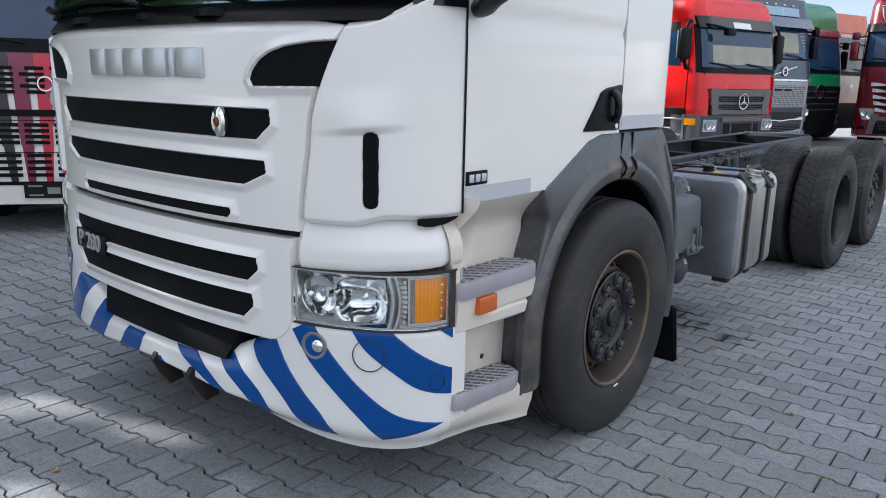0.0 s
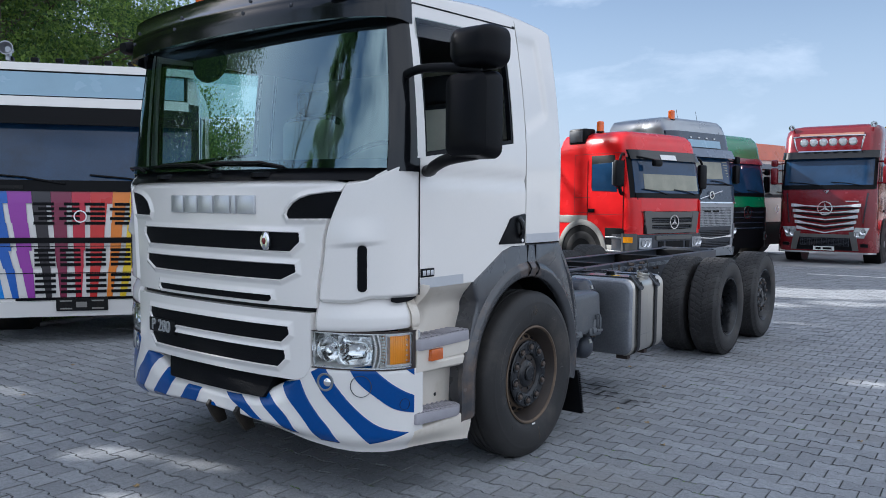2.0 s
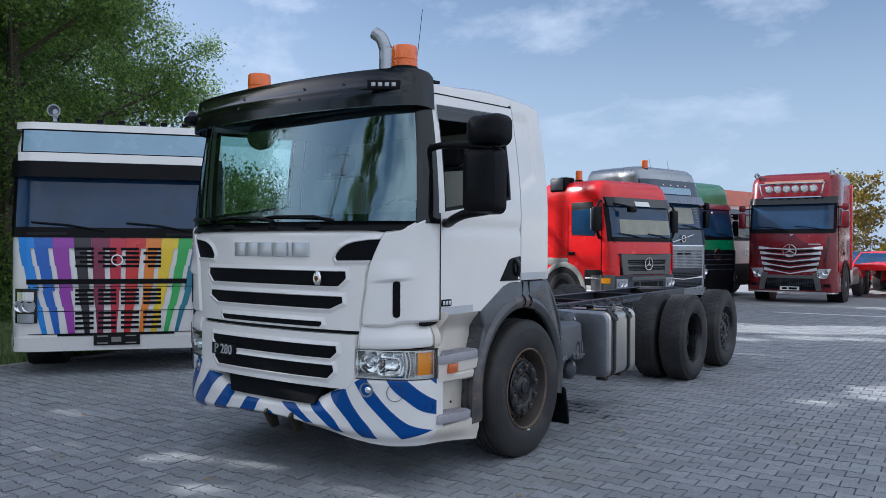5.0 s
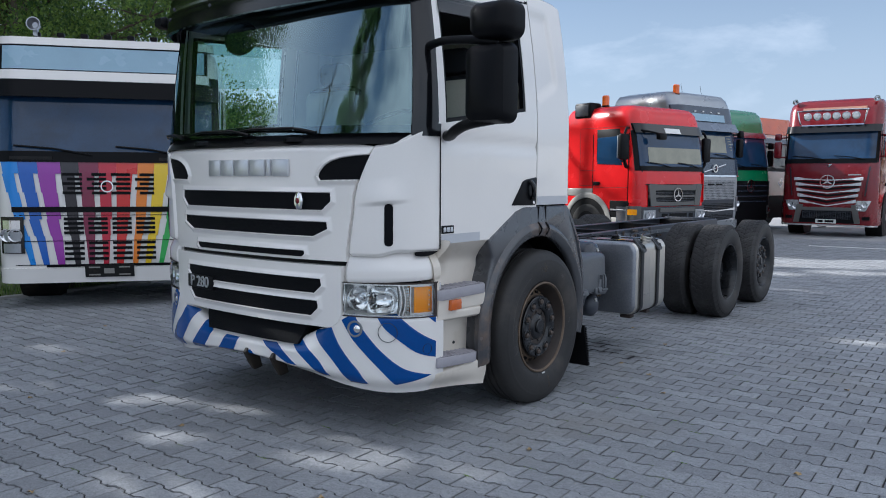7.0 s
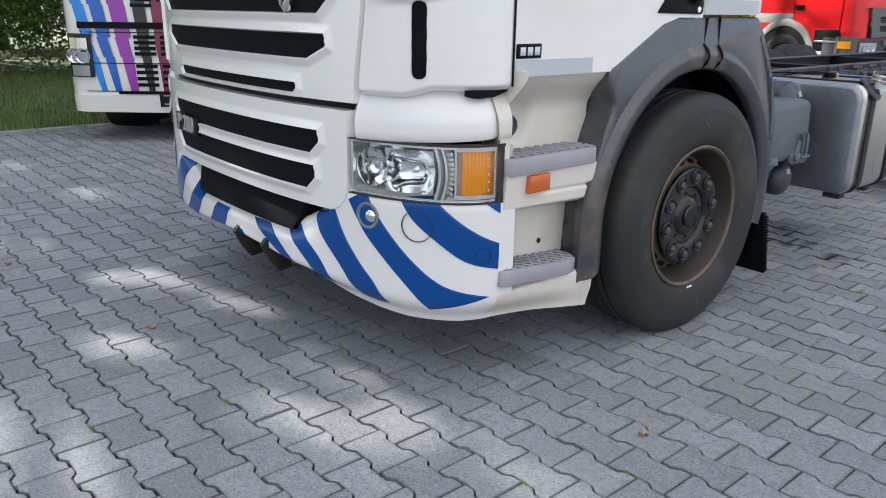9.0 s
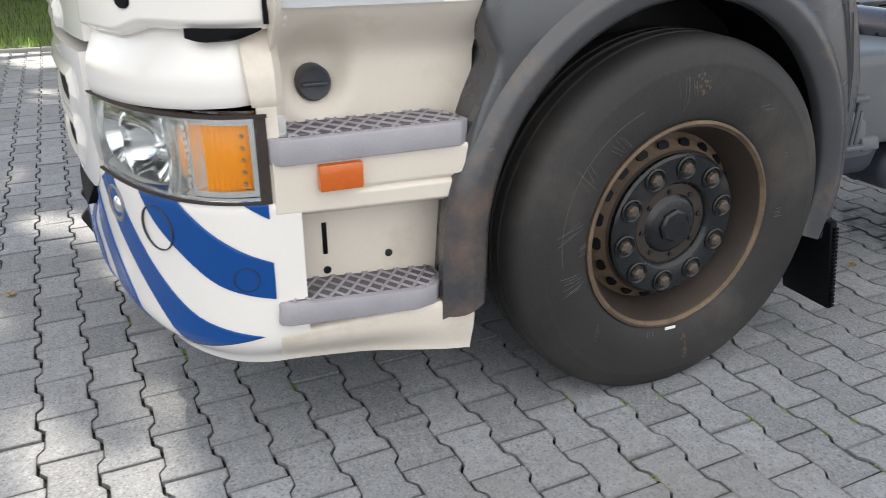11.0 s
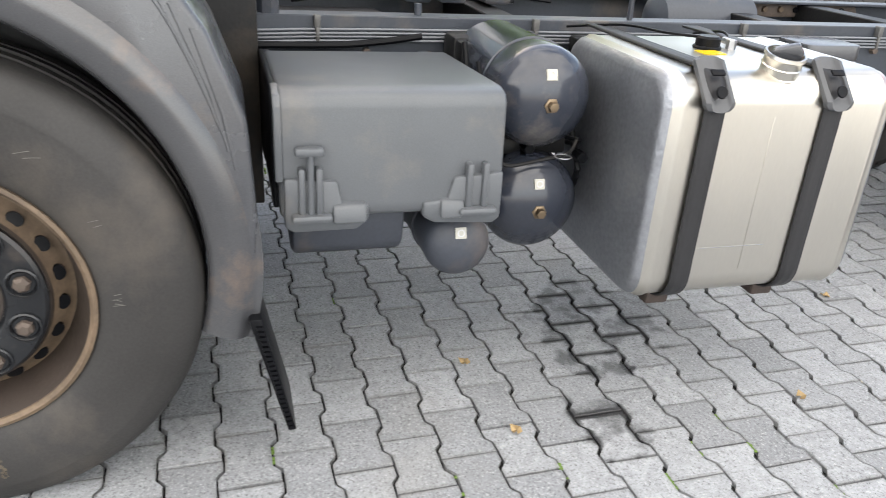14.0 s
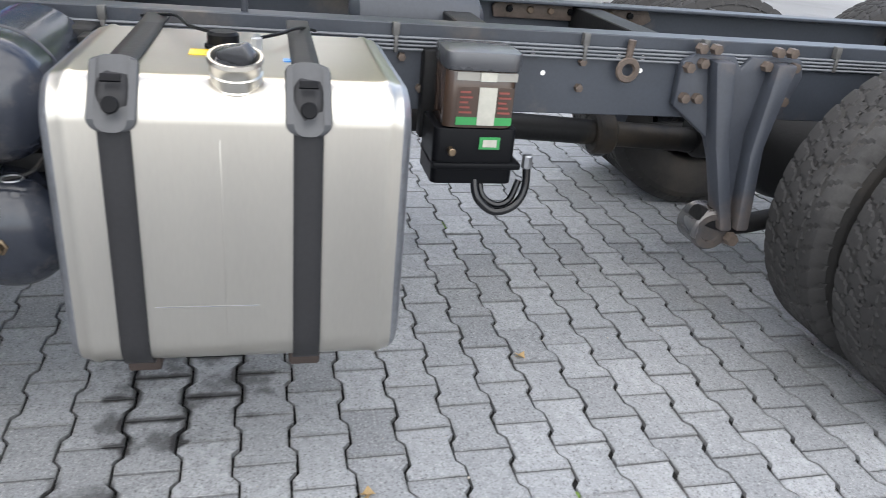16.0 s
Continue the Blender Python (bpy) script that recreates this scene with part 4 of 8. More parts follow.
# green lorry
lor, rk = parked_lorry("green_lorry", pose(-2.48, 18.0, 0, 0, 0, ROW_TURN), "green and maroon lorry with black lower front", "forest", 3.55, 2.3, (1.90, 2.75), "black", "dark_glass", 3.0, "maroon", 1.10)
part("lower_front", on_front(B(), -1.22, 1.22, .35, 1.50, .03, rk, n=24, thick=.1), M["black"], lor)
for z in (.9, 1.05, 1.2, 1.35):
    part("grille_bar", on_front(B(), -.85, .85, z, z + .03, .045, rk, n=10, thick=.03), M["navy"], lor)
star(lor, (0, rk(1.35) - .06, 1.35), .19)
head_lamps(lor, .9, 1.16, .55, .80, rk)
beacon(lor, -.8, .7, 3.55, .24)

# white and orange lorry
lor, rk = parked_lorry("orange_lorry", pose(-2.4, 20.95, 0, 0, 0, ROW_TURN), "white lorry with orange roof and dark lower front", "white_low", 3.5, 2.3, (1.90, 2.70), "black", "pale_glass", 2.8, "navy", 1.10)
part("roof_cap", on_front(B(), -1.2, 1.2, 2.95, 3.46, .03, rk, n=20, thick=1.6), M["far_orange"], lor)
part("lower_front", on_front(B(), -1.22, 1.22, .35, 1.05, .03, rk, n=24, thick=.1), M["black"], lor)
bm = lathe(B(), [(.10, -.02), (.13, -.02), (.13, .0), (.10, .0)], "y", (0, rk(1.45) - .03, 1.45), 4, closed=True)
part("front_emblem", bm, M["chrome"], lor)
head_lamps(lor, .9, 1.16, .55, .80, rk)

# maroon lorry with lamp bar
lor, rk = parked_lorry("maroon_lorry", pose(-.56, 18.55, 0, 0, 0, -1), "maroon tall-cab lorry with lamp bar and chrome grille", "maroon", 3.78, 2.3, (2.12, 2.86), "black", "dark_glass", 4.2, None, 1.10, mirror="maroon")
part("grille", on_front(B(), -.86, .86, .86, 1.62, .02, rk, n=12, thick=.04), M["maroon"], lor)
for k, (hw, ze, zm) in enumerate(((.86, 1.575, 1.53), (.82, 1.43, 1.36), (.79, 1.275, 1.18), (.76, 1.125, 1.01), (.71, .965, .83))):
    part("chrome_bar", bowed_bar(hw, ze, zm, .085, .032, .055, rk), M["bright_trim"], lor)
    if k < 4:
        part("grille_gap", bowed_bar(hw - .06, ze - .075, zm - .075, .04, .05, .03, rk, thick=.02), M["black"], lor)
star(lor, (0, rk(1.5) - .09, 1.49), .19)
part("bonnet_tip", prism(B(), [(-.07, 1.97), (.07, 1.97), (0, 1.88)], "y", rk(1.93) - .03, rk(1.93), .004), M["chrome"], lor)
part("name_bar", on_front(B(), .48, .80, 1.665, 1.695, .012, rk, n=6, thick=.008), M["silver"], lor, "thin silver name bar")
part("screen_base", on_front(B(), -1.14, 1.14, 2.00, 2.12, .016, rk, n=24, thick=.02), M["black"], lor)
part("visor", on_front(B(), -1.20, 1.20, 2.84, 3.04, .09, lambda z: rk(z) - .25 * (3.04 - z), n=30, thick=.05), M["black_gloss"], lor, "dark sun visor")
part("chrome_strip", on_front(B(), -.78, .78, 3.03, 3.06, .11, rk, n=16, thick=.03), M["chrome"], lor)
part("bumper", on_front(B(), -1.24, 1.24, .32, .90, .05, rk, n=30, thick=.3), M["maroon"], lor)
for s in (1, -1):
    part("bumper_leg", on_front(B(), *sorted((s * .60, s * .76)), .36, .86, .075, rk, n=3, thick=.04, x0b=min(s * .70, s * .84), x1b=max(s * .70, s * .84)), M["dark_trim"], lor)
    part("fog_lamp", on_front(B(), *sorted((s * .88, s * 1.06)), .46, .55, .065, rk, n=4, thick=.03), M["black"], lor)
    part("cab_crease", on_front(B(), *sorted((s * .98, s * 1.02)), 1.10, 1.90, .012, rk, n=2, thick=.01, x0b=min(s * .90, s * .93), x1b=max(s * .90, s * .93)), M["black_p"], lor)
part("bumper_bridge", on_front(B(), -.70, .70, .70, .79, .07, rk, n=12, thick=.04), M["dark_trim"], lor)
part("lower_intake", on_front(B(), -.62, .62, .36, .70, .06, rk, n=10, thick=.03, x0b=-.70, x1b=.70), M["black"], lor)
part("intake_mesh", mesh_grille(-.60, .60, .48, .69, 20, 6, .068, rk, .004), M["chassis"], lor)
part("bumper_lip", on_front(B(), -1.22, 1.22, .275, .315, .08, rk, n=24, thick=.1), M["chrome"], lor)
part("plate", on_front(B(), -.26, .26, .35, .46, .09, rk, n=4, thick=.01), M["label"], lor, "white plate with dark bars")
for x in (-.20, -.02):
    part("plate_bars", on_front(B(), x, x + (.13 if x < -.1 else .22), .375, .435, .095, rk, n=2, thick=.003), M["black"], lor)
for s in (1, -1):
    hl = part("headlight", on_front(B(), *sorted((s * .74, s * 1.08)), .70, .98, .06, rk, n=8, thick=.06, x0b=min(s * .66, s * .96), x1b=max(s * .66, s * .96)), M["lamp_glass"], lor, "slanted glass headlight")
    for xx, zz in ((.80, .80), (.93, .87)):
        part("reflector", lathe(B(), [(0, .0), (.05, -.012), (.07, -.03), (.075, -.03)], "y", (s * xx, face(xx) + rk(zz) - .05, zz), 16), M["chrome"], hl)
part("lamp_bar", tube(B(), smooth_path([(-.80, .22, 3.08), (-.80, .06, 3.12), (-.86, .04, 3.40), (-.80, .03, 3.43), (0, .0, 3.44), (.80, .03, 3.43), (.86, .04, 3.40), (.80, .06, 3.12), (.80, .22, 3.08)], 6), .022, 8), M["chrome"], lor)
part("roof_panel", on_front(B(), -.80, .80, 3.46, 3.54, .03, rk, n=12, thick=.04), M["faded_orange"], lor, "faded orange roof sign panel")
for k in range(6):
    x = -.60 + .24 * k
    lp = part("spot_lamp", lathe(B(), [(0, .10), (.08, .08), (.100, .0), (.108, -.02), (.098, -.025)], "y", (x, .04, 3.27), 22), M["chrome"], lor)
    part("spot_lens", lathe(B(), [(0, -.030), (.05, -.028), (.085, -.022)], "y", (x, .04, 3.27), 22), M["lamp_glass"], lp)
for x in (-1.1, 1.1):
    part("air_horn", lathe(B(), [(0, .3), (.03, .28), (.03, 0), (.08, -.12), (.06, -.12), (0, 0)], "y", (x * .93, .5, 3.73), 14), M["chrome"], lor)
bm = box(B(), 1.0, 1.24, 2.35, 2.5, .9, 3.5, .03)
part("side_fairing", bm, M["red"], lor)
part("side_tank", box(B(), .85, 1.22, 2.7, 4.0, .42, .95, .08), M["alu"], lor)

# low red wagon and cars behind
def car(m, paint, label, l=4.4, w=.88, h=1.45):
    c = thing("car", m, label, "car", "parked cars")
    prof = [(-l / 2, .35), (-l / 2, .72), (-l / 2 + .5, .86), (-l / 2 + 1.3, .92), (-l / 2 + 2.0, h - .04), (l / 2 - 1.3, h), (l / 2 - .5, .98), (l / 2, .90), (l / 2, .35)]
    part("body", prism(B(), prof, "x", -w, w, .06), M[paint], c)
    part("windows", prism(B(), [(-l / 2 + 1.45, .95), (-l / 2 + 2.05, h - .10), (l / 2 - 1.35, h - .07), (l / 2 - .75, .97)], "x", -w - .004, w + .004, .02), M["dark_glass"], c)
    part("windscreen", prism(B(), [(-l / 2 + 1.30, .94), (-l / 2 + 1.36, .94), (-l / 2 + 2.0, h - .07), (-l / 2 + 1.94, h - .07)], "x", -w + .1, w - .1), M["dark_glass"], c)
    for y in (-l / 2 + .85, l / 2 - .85):
        wheel_pair(c, y, .32, w - .12)
    for s in (1, -1):
        part("headlight", box(B(), s * (w - .35), s * (w - .08), -l / 2 - .01, -l / 2 + .05, .62, .74, .02) if s > 0 else box(B(), -w + .08, -w + .35, -l / 2 - .01, -l / 2 + .05, .62, .74, .02), M["steel"], c)
    return c


car(pose(.75, 29.5, 0, 0, 0, -20), "red", "red car parked far across the yard")
car(pose(-.4, 34.0, 0, 0, 0, 15), "navy", "dark car parked far across the yard")
car(pose(8.6, 32.0, 0, 0, 0, 60), "maroon", "dark red car parked far across the yard")
low = thing("low_loader", pose(1.75, 24.2, 0), "red low-loader trailer standing behind the maroon lorry", "trailer")
bm = box(B(), -1.2, 1.2, -1.5, 6.5, .85, 1.05, .03)
box(bm, -1.2, -1.0, -1.5, 6.5, .60, .85, .02)
box(bm, 1.0, 1.2, -1.5, 6.5, .60, .85, .02)
part("bed", bm, M["red"], low)
part("ramp", prism(B(), [(6.4, .95), (6.5, 1.05), (7.9, 1.9), (7.8, 1.95)], "x", -1.1, 1.1, .02), M["chassis"], low)
for y in (3.0, 4.2, 5.4):
    wheel_pair(low, y, .42, 1.0)

# far hedge and halls on the horizon
bm = B()
rr = random.Random(2)
nr = np.random.RandomState(3)
n = 26000
hx, hy = nr.rand(n) * 150 - 75, 62 + nr.rand(n) * 6
top = 2.6 + 1.4 * np.sin(hx * .21) + 1.0 * np.sin(hx * .63 + 1) + .6 * np.sin(hx * 1.7)
hz = nr.rand(n) ** .7 * np.maximum(top, .8)
c = np.stack([hx, hy, hz], 1)
ax = nr.normal(0, 1, (n, 3))
ax /= np.linalg.norm(ax, axis=1)[:, None]
bx = np.cross(ax, nr.normal(0, 1, (n, 3)))
bx /= np.linalg.norm(bx, axis=1)[:, None]
v = np.stack([c - ax * .3, c + bx * .22, c + ax * .3, c - bx * .22], 1).reshape(-1, 3)
bm.free()
me = bpy.data.meshes.new("far_hedge")
me.from_pydata(v.tolist(), [], np.arange(4 * n).reshape(-1, 4).tolist())
me.materials.append(M["leaf_autumn"])
tagged(new("far_hedge", me), "distant hedge and bushes on the horizon", "hedge", kind="stuff")
for x, y, wd, h in ((14, 58, 16, 3.0), (40, 60, 22, 5.0)):
    hall = thing("hall", pose(x, y, 0), "pale distant hall with a flat roof", "building")
    part("wall", box(B(), -wd / 2, wd / 2, -2, 2, 0, h, .02), M["label"], hall)
    part("roof", box(B(), -wd / 2 - .2, wd / 2 + .2, -2.2, 2.2, h, h + .25, .03), M["grey_trim"], hall)
    for k in range(5):
        part("window", box(B(), -wd / 2 + 1 + k * wd / 5.5, -wd / 2 + 2.6 + k * wd / 5.5, -2.03, -1.98, 1.0, 2.2), M["dark_glass"], hall)

# ---- the white lorry chassis ----
CX = 0.08
lorry = thing("lorry", pose(CX, 0, 0), "white three-axle lorry chassis cab with blue striped bumper, no body fitted", "lorry")
W, AA, YB, WS, POW = 1.185, 0.42, -1.14, 1.2, 2.4


def skin(p, z, off=0.0):
    """The cab's lower outline: |p| up to 1 runs round the bowed front, past it back along the side."""
    if abs(p) <= 1:
        q = math.sin(p * math.pi / 2)
        d = (1 - abs(q) ** POW) ** (1 / POW)
        n = Vector((math.copysign(abs(q) ** (POW - 1) / W, p), -d ** (POW - 1) / AA, 0)).normalized()
        return Vector((W * q, YB - AA * d, z)) + n * off
    return Vector((math.copysign(W + off, p), YB + abs(p) - 1, z))


def p_of(x):
    return math.asin(max(-1, min(1, x / W))) * 2 / math.pi


def side_x(z):
    return WS - 0.10 * max(0, (z - 1.8) / 0.85) ** 1.6


def sd_poly(x, z, poly):
    """Signed distance to a convex polygon (counterclockwise), inside negative."""
    d = -9
    for (x0, z0), (x1, z1) in zip(poly, poly[1:] + poly[:1]):
        l = math.hypot(x1 - x0, z1 - z0)
        d = max(d, ((z1 - z0) * (x - x0) - (x1 - x0) * (z - z0)) / l)
    return d


def slot(x0, x1, z0, z1, cut=0.05):
    """A long grille opening with its lower corners cut."""
    return [(x0 + cut, z0), (x1 - cut, z0), (x1, z0 + (z1 - z0) * .55), (x1 - .004, z1), (x0 + .004, z1), (x0, z0 + (z1 - z0) * .55)]


UPPER = [slot(-.669, .709, 1.313, 1.408, .06), slot(-.64, .685, 1.165, 1.245, .10), slot(-.48, .525, 1.045, 1.078, .02)]
LOWER = [slot(-.588, .649, .845, .925, .05), slot(-.565, .625, .715, .80, .05)]
VENT = [(.640, 1.480), (.885, 1.484), (.967, 1.602), (.957, 1.618), (.86, 1.612), (.77, 1.60), (.712, 1.583), (.668, 1.558), (.638, 1.525), (.628, 1.50)]
VENTL = [(.04 - x, z) for x, z in VENT][::-1]


def grille_off(x, z, slots):
    off = 0.0
    for s in slots:
        d = sd_poly(x, z, s)
        off -= 0.055 * (1 - ease(-.014, .001, d))
        if d > 0:
            off += 0.014 * (1 - ease(0, .035, d)) * ease(-.001, .004, d)
    return off


def panel(bm, x0, x1, z0, z1, nu, nv, off, top=None, rim=(0, .06, 0), base=0.0, half=None):
    def f(u, v):
        if half:
            zz = z0 + (z1(.8) - z0) * v
            p = half(zz) * (2 * u - 1)
        else:
            p = p_of(x0) + (p_of(x1) - p_of(x0)) * u
        x = W * math.sin(p * math.pi / 2)
        lo = z0(x) if callable(z0) else z0
        hi = z1(x) if callable(z1) else z1
        z = lo + (hi - lo) * v
        return skin(p, z, base + off(x, z))
    return sheet(bm, f, nu, nv, rim)


def cut_at(poly, x):
    """Lowest and highest point of a convex outline at x."""
    zs = []
    for (x0, z0), (x1, z1) in zip(poly, poly[1:] + poly[:1]):
        if min(x0, x1) <= x <= max(x0, x1):
            k = 0 if x0 == x1 else (x - x0) / (x1 - x0)
            zs.append(z0 + (z1 - z0) * k)
    return min(zs), max(zs)


def slot_fill(bm, poly, off, place=None):
    """A sheet on the skin with exactly the outline of a slot."""
    xs = sorted({q[0] for q in poly})
    cols = []
    for a, b in zip(xs, xs[1:]):
        n = max(1, round((b - a) / .04))
        cols += [a + (b - a) * k / n for k in range(n)]
    cols.append(xs[-1])
    rows = []
    for x in cols:
        lo, hi = cut_at(poly, x)
        rows.append([bm.verts.new(place(x, lo + (hi - lo) * k / 3) if place else skin(p_of(x), lo + (hi - lo) * k / 3, off)) for k in range(4)])
    for r0, r1 in zip(rows, rows[1:]):
        for k in range(3):
            bm.faces.new((r0[k], r1[k], r1[k + 1], r0[k + 1]))
    bmesh.ops.remove_doubles(bm, verts=bm.verts, dist=.0004)
    bmesh.ops.recalc_face_normals(bm, faces=bm.faces)
    back = bmesh.ops.extrude_face_region(bm, geom=bm.faces[:])
    for v in back["geom"]:
        if isinstance(v, bmesh.types.BMVert):
            v.co.y += .012
    return bm


def corner_drop(x, half, r):
    """How far a rounded corner cuts in at x."""
    d = abs(x) - (half - r)
    return r - math.sqrt(max(0, r * r - d * d)) if d > 0 else 0


def side_edge(z):
    """Where the upper grille panel meets the corner panel."""
    return .472 + .027 * ease(1.05, 1.40, z) + .094 * max(0, (z - 1.37) / .30) ** 1.5


def up_edge(x):
    return 1.70 - .03 * max(0, (abs(x) - .5) / .4) ** 2


bm = panel(B(), -.80, .80, 1.03, up_edge, 330, 170,
           lambda x, z: grille_off(x, z, UPPER + [VENT, VENTL]) - .03 * ease(1.64, 1.70, z), half=side_edge)
up_panel = part("upper_grille_panel", bm, M["white"], lorry, sharp=60)
bm = panel(B(), -.775, .775, lambda x: .655 + corner_drop(x, .775, .10), 1.005, 290, 120, lambda x, z: grille_off(x, z, LOWER) + .012 + .02 * (1 - ease(.655, .70, z)) * 0)
low_panel = part("lower_grille_panel", bm, M["white"], lorry, sharp=60)
bm = panel(B(), -.90, .90, .62, 1.75, 30, 12, lambda x, z: -.085)
part("grille_backing", bm, M["black"], lorry)
for pan, slots in ((up_panel, UPPER + [VENT, VENTL]), (low_panel, LOWER)):
    for s in slots:
        bm = slot_fill(B(), s, .014 if pan is low_panel else .002)
        part("mesh_insert", bm, M["black_mesh"], pan, "black plastic mesh behind the grille opening")

# joint trim between the two grille panels
bm = panel(B(), -.80, .80, 1.004, 1.031, 40, 2, lambda x, z: -.035)
part("joint_strip", bm, M["black"], lorry)

# badge and lettering (plain bars for the maker's name)
bm = B()
bx = -.321
for i, wd in enumerate((.122, .122, .132, .132, .038, .132)):
    for z0, z1, k0, k1 in ((1.50, 1.598, 0, 1),):
        a, b = bx + wd * k0, bx + wd * k1
        pa = [skin(p_of(a), z0, .004), skin(p_of(b), z0, .004)]
        t = B()
        box(t, 0, b - a, -.012, .01, 0, z1 - z0, .006, 2)
        d = pa[1] - pa[0]
        bm = join(bm, t, Matrix.Translation(pa[0]) @ Matrix.Rotation(math.atan2(d.y, d.x), 4, 'Z'))
    bx += wd + .012
part("maker_lettering", bm, M["letters"], up_panel, "raised silver bars of the maker's name")
q = skin(p_of(.495), 1.362, .004)
bm = lathe(B(), [(0, -.02), (.028, -.02), (.036, -.012), (.036, .0), (.03, .004)], "y", q, 20)
for v in bm.verts:
    v.co.z = q.z + (v.co.z - q.z) * 1.35
part("badge", bm, M["chrome"], up_panel, "small chrome shield badge")
bm = lathe(B(), [(0, -.023), (.013, -.023), (.017, -.02), (.017, -.01)], "y", q, 16)
part("badge_field", bm, M["maroon"], up_panel)


def text(name, body, size, m, material, parent, depth=.006):
    cu = bpy.data.curves.new(name, 'FONT')
    cu.body, cu.size, cu.extrude, cu.align_x, cu.align_y = body, size, depth, 'CENTER', 'CENTER'
    tmp = new(name, cu)
    bpy.context.view_layer.update()
    me = bpy.data.meshes.new_from_object(tmp.evaluated_get(bpy.context.evaluated_depsgraph_get()))
    bpy.data.objects.remove(tmp)
    me.materials.clear()
    me.materials.append(material)
    ob = new(name, me)
    ob.parent, ob.matrix_basis = parent, m
    return ob


q = skin(p_of(-.435), .822, .014)
turn = math.degrees(math.atan2(*(skin(p_of(-.29), 0) - skin(p_of(-.58), 0)).yx))
bm = box(B(), -.155, .155, -.012, .02, -.042, .042, .006)
plate = part("type_plate", bm, M["black"], low_panel, "black plate with raised silver type number")
plate.matrix_basis = Matrix.Translation(q) @ pose(0, 0, 0, 0, 0, turn)
text("type_number", "P 280", .098, pose(0, -.013, 0, 90, 0, 0), M["letters"], plate)

def fair_off(v):
    return .012 - .055 * max(0, (v - .36) / .64) ** 1.3 - .008 * (1 - ease(0, .06, v))


# corner panels beside the grille, each with a dark slot
for s in (1, -1):
    slotpoly = [(.654, 1.142), (.658, 1.130), (.668, 1.124), (.680, 1.124), (.690, 1.130), (.694, 1.142), (.694, 1.335), (.690, 1.347), (.680, 1.353), (.668, 1.353), (.658, 1.347), (.654, 1.335)]

    def f(u, v, s=s):
        p = .46 + (1.0 - .46) * u
        lo = 1.062 + .026 * ease(.60, .72, p)
        hi = up_edge(.8) - .015 + .125 * ease(.0, 1.0, u)
        z = lo + (hi - lo) * v
        lo_p = side_edge(min(z, 1.70)) + .006
        p = lo_p + (.992 - lo_p) * u
        d = sd_poly(p, z, slotpoly)
        dz = z - 1.372 - .10 * (p - .66)
        hood = .020 * (1 - ease(0, .13 if dz > 0 else .030, abs(dz))) * math.exp(-((p - .655) / .085) ** 2)
        off = .012 - .06 * (1 - ease(-.008, .001, d)) + hood - .02 * (1 - ease(0, .03, v)) - .02 * (1 - ease(0, .03, 1 - v)) - .025 * (1 - ease(0, .035, u))
        return skin(s * p, z, off)
    bm = sheet(B(), f, 110, 170, (-.02 * s, .05, 0))
    cp = part("corner_panel", bm, M["white"], lorry, sharp=60)
    part("corner_slot", slot_fill(B(), slotpoly, 0, lambda p, z, s=s: skin(s * p, z, .0165)), M["black_mesh"], cp, "dark vertical air slot")

    # fairing over the headlight
    def f(u, v, s=s):
        p = .466 + (.932 - .466) * u
        lo = .914 + .024 * u
        return skin(s * p, lo + (1.10 - lo) * v, fair_off(v) - .02 * (1 - ease(0, .03, u)) - .004 * ease(.985, 1, u))
    part("headlight_fairing", sheet(B(), f, 30, 12, (-.02 * s, .06, 0)), M["white"], lorry)

    def f(u, v, s=s):
        return skin(s * (.46 + .51 * u), 1.0 + .08 * v, -.045)
    part("fairing_gap", sheet(B(), f, 24, 2, (0, .03, 0)), M["black"], lorry)

    # headlight: bowl, reflectors, lens, indicator
    lamp = part("headlight", sheet(B(), lambda u, v, s=s: skin(s * (.464 + .488 * u), .735 + .18 * v, -.060), 24, 6, (0, .01, 0)), M["lamp_silver"], lorry, "rectangular clear headlight with orange indicator")
    bm = B()
    for u0, u1, v0, v1 in ((0, 1, -.02, .03), (0, 1, .97, 1.02), (0, .012, 0, 1), (.99, 1.01, 0, 1)):
        sheet(bm, lambda u, v, s=s: skin(s * (.462 + .496 * (u0 + (u1 - u0) * u)), .737 + .175 * (v0 + (v1 - v0) * v), .004), 20, 2, (0, .06, 0))
    part("bezel", bm, M["lamp_silver"], lamp)
    for pc, zc, r, nm in ((.520, .826, .062, "dipped_reflector"), (.640, .822, .074, "main_reflector")):
        c = skin(s * pc, zc, -.012)
        d = (skin(s * pc, zc, 1) - c).normalized()
        bm = lathe(B(), [(0, -.05), (r * .35, -.045), (r * .75, -.025), (r, .0), (r * 1.06, .002), (r * 1.06, -.02)], "z", (0, 0, 0), 28)
        bm.transform(Matrix.Translation(c) @ d.to_track_quat('Z', 'Y').to_matrix().to_4x4() @ Matrix.Diagonal((1, 1, 1, 1)))
        if nm[0] == "m":
            bm.free()
            bm = B()

            def bowl(u, v, s=s):
                a, b = 2 * u - 1, 2 * v - 1
                d = min(1, (abs(a) ** 3.2 + abs(b) ** 2.4))
                return skin(s * (.572 + .152 * u - .008 * abs(2 * v - 1)), .755 + .142 * v, -.052 + .05 * d)
            sheet(bm, bowl, 28, 22, (0, .004, 0))
        part(nm, bm, M["reflector"], lamp)
        bm = cyl(B(), "z", (0, 0, 0), .008 if nm[0] == "m" else .014, -.045, -.022, 12, .004)
        bm.transform(Matrix.Translation(c) @ d.to_track_quat('Z', 'Y').to_matrix().to_4x4())
        part("bulb", bm, M["chrome"], lamp)
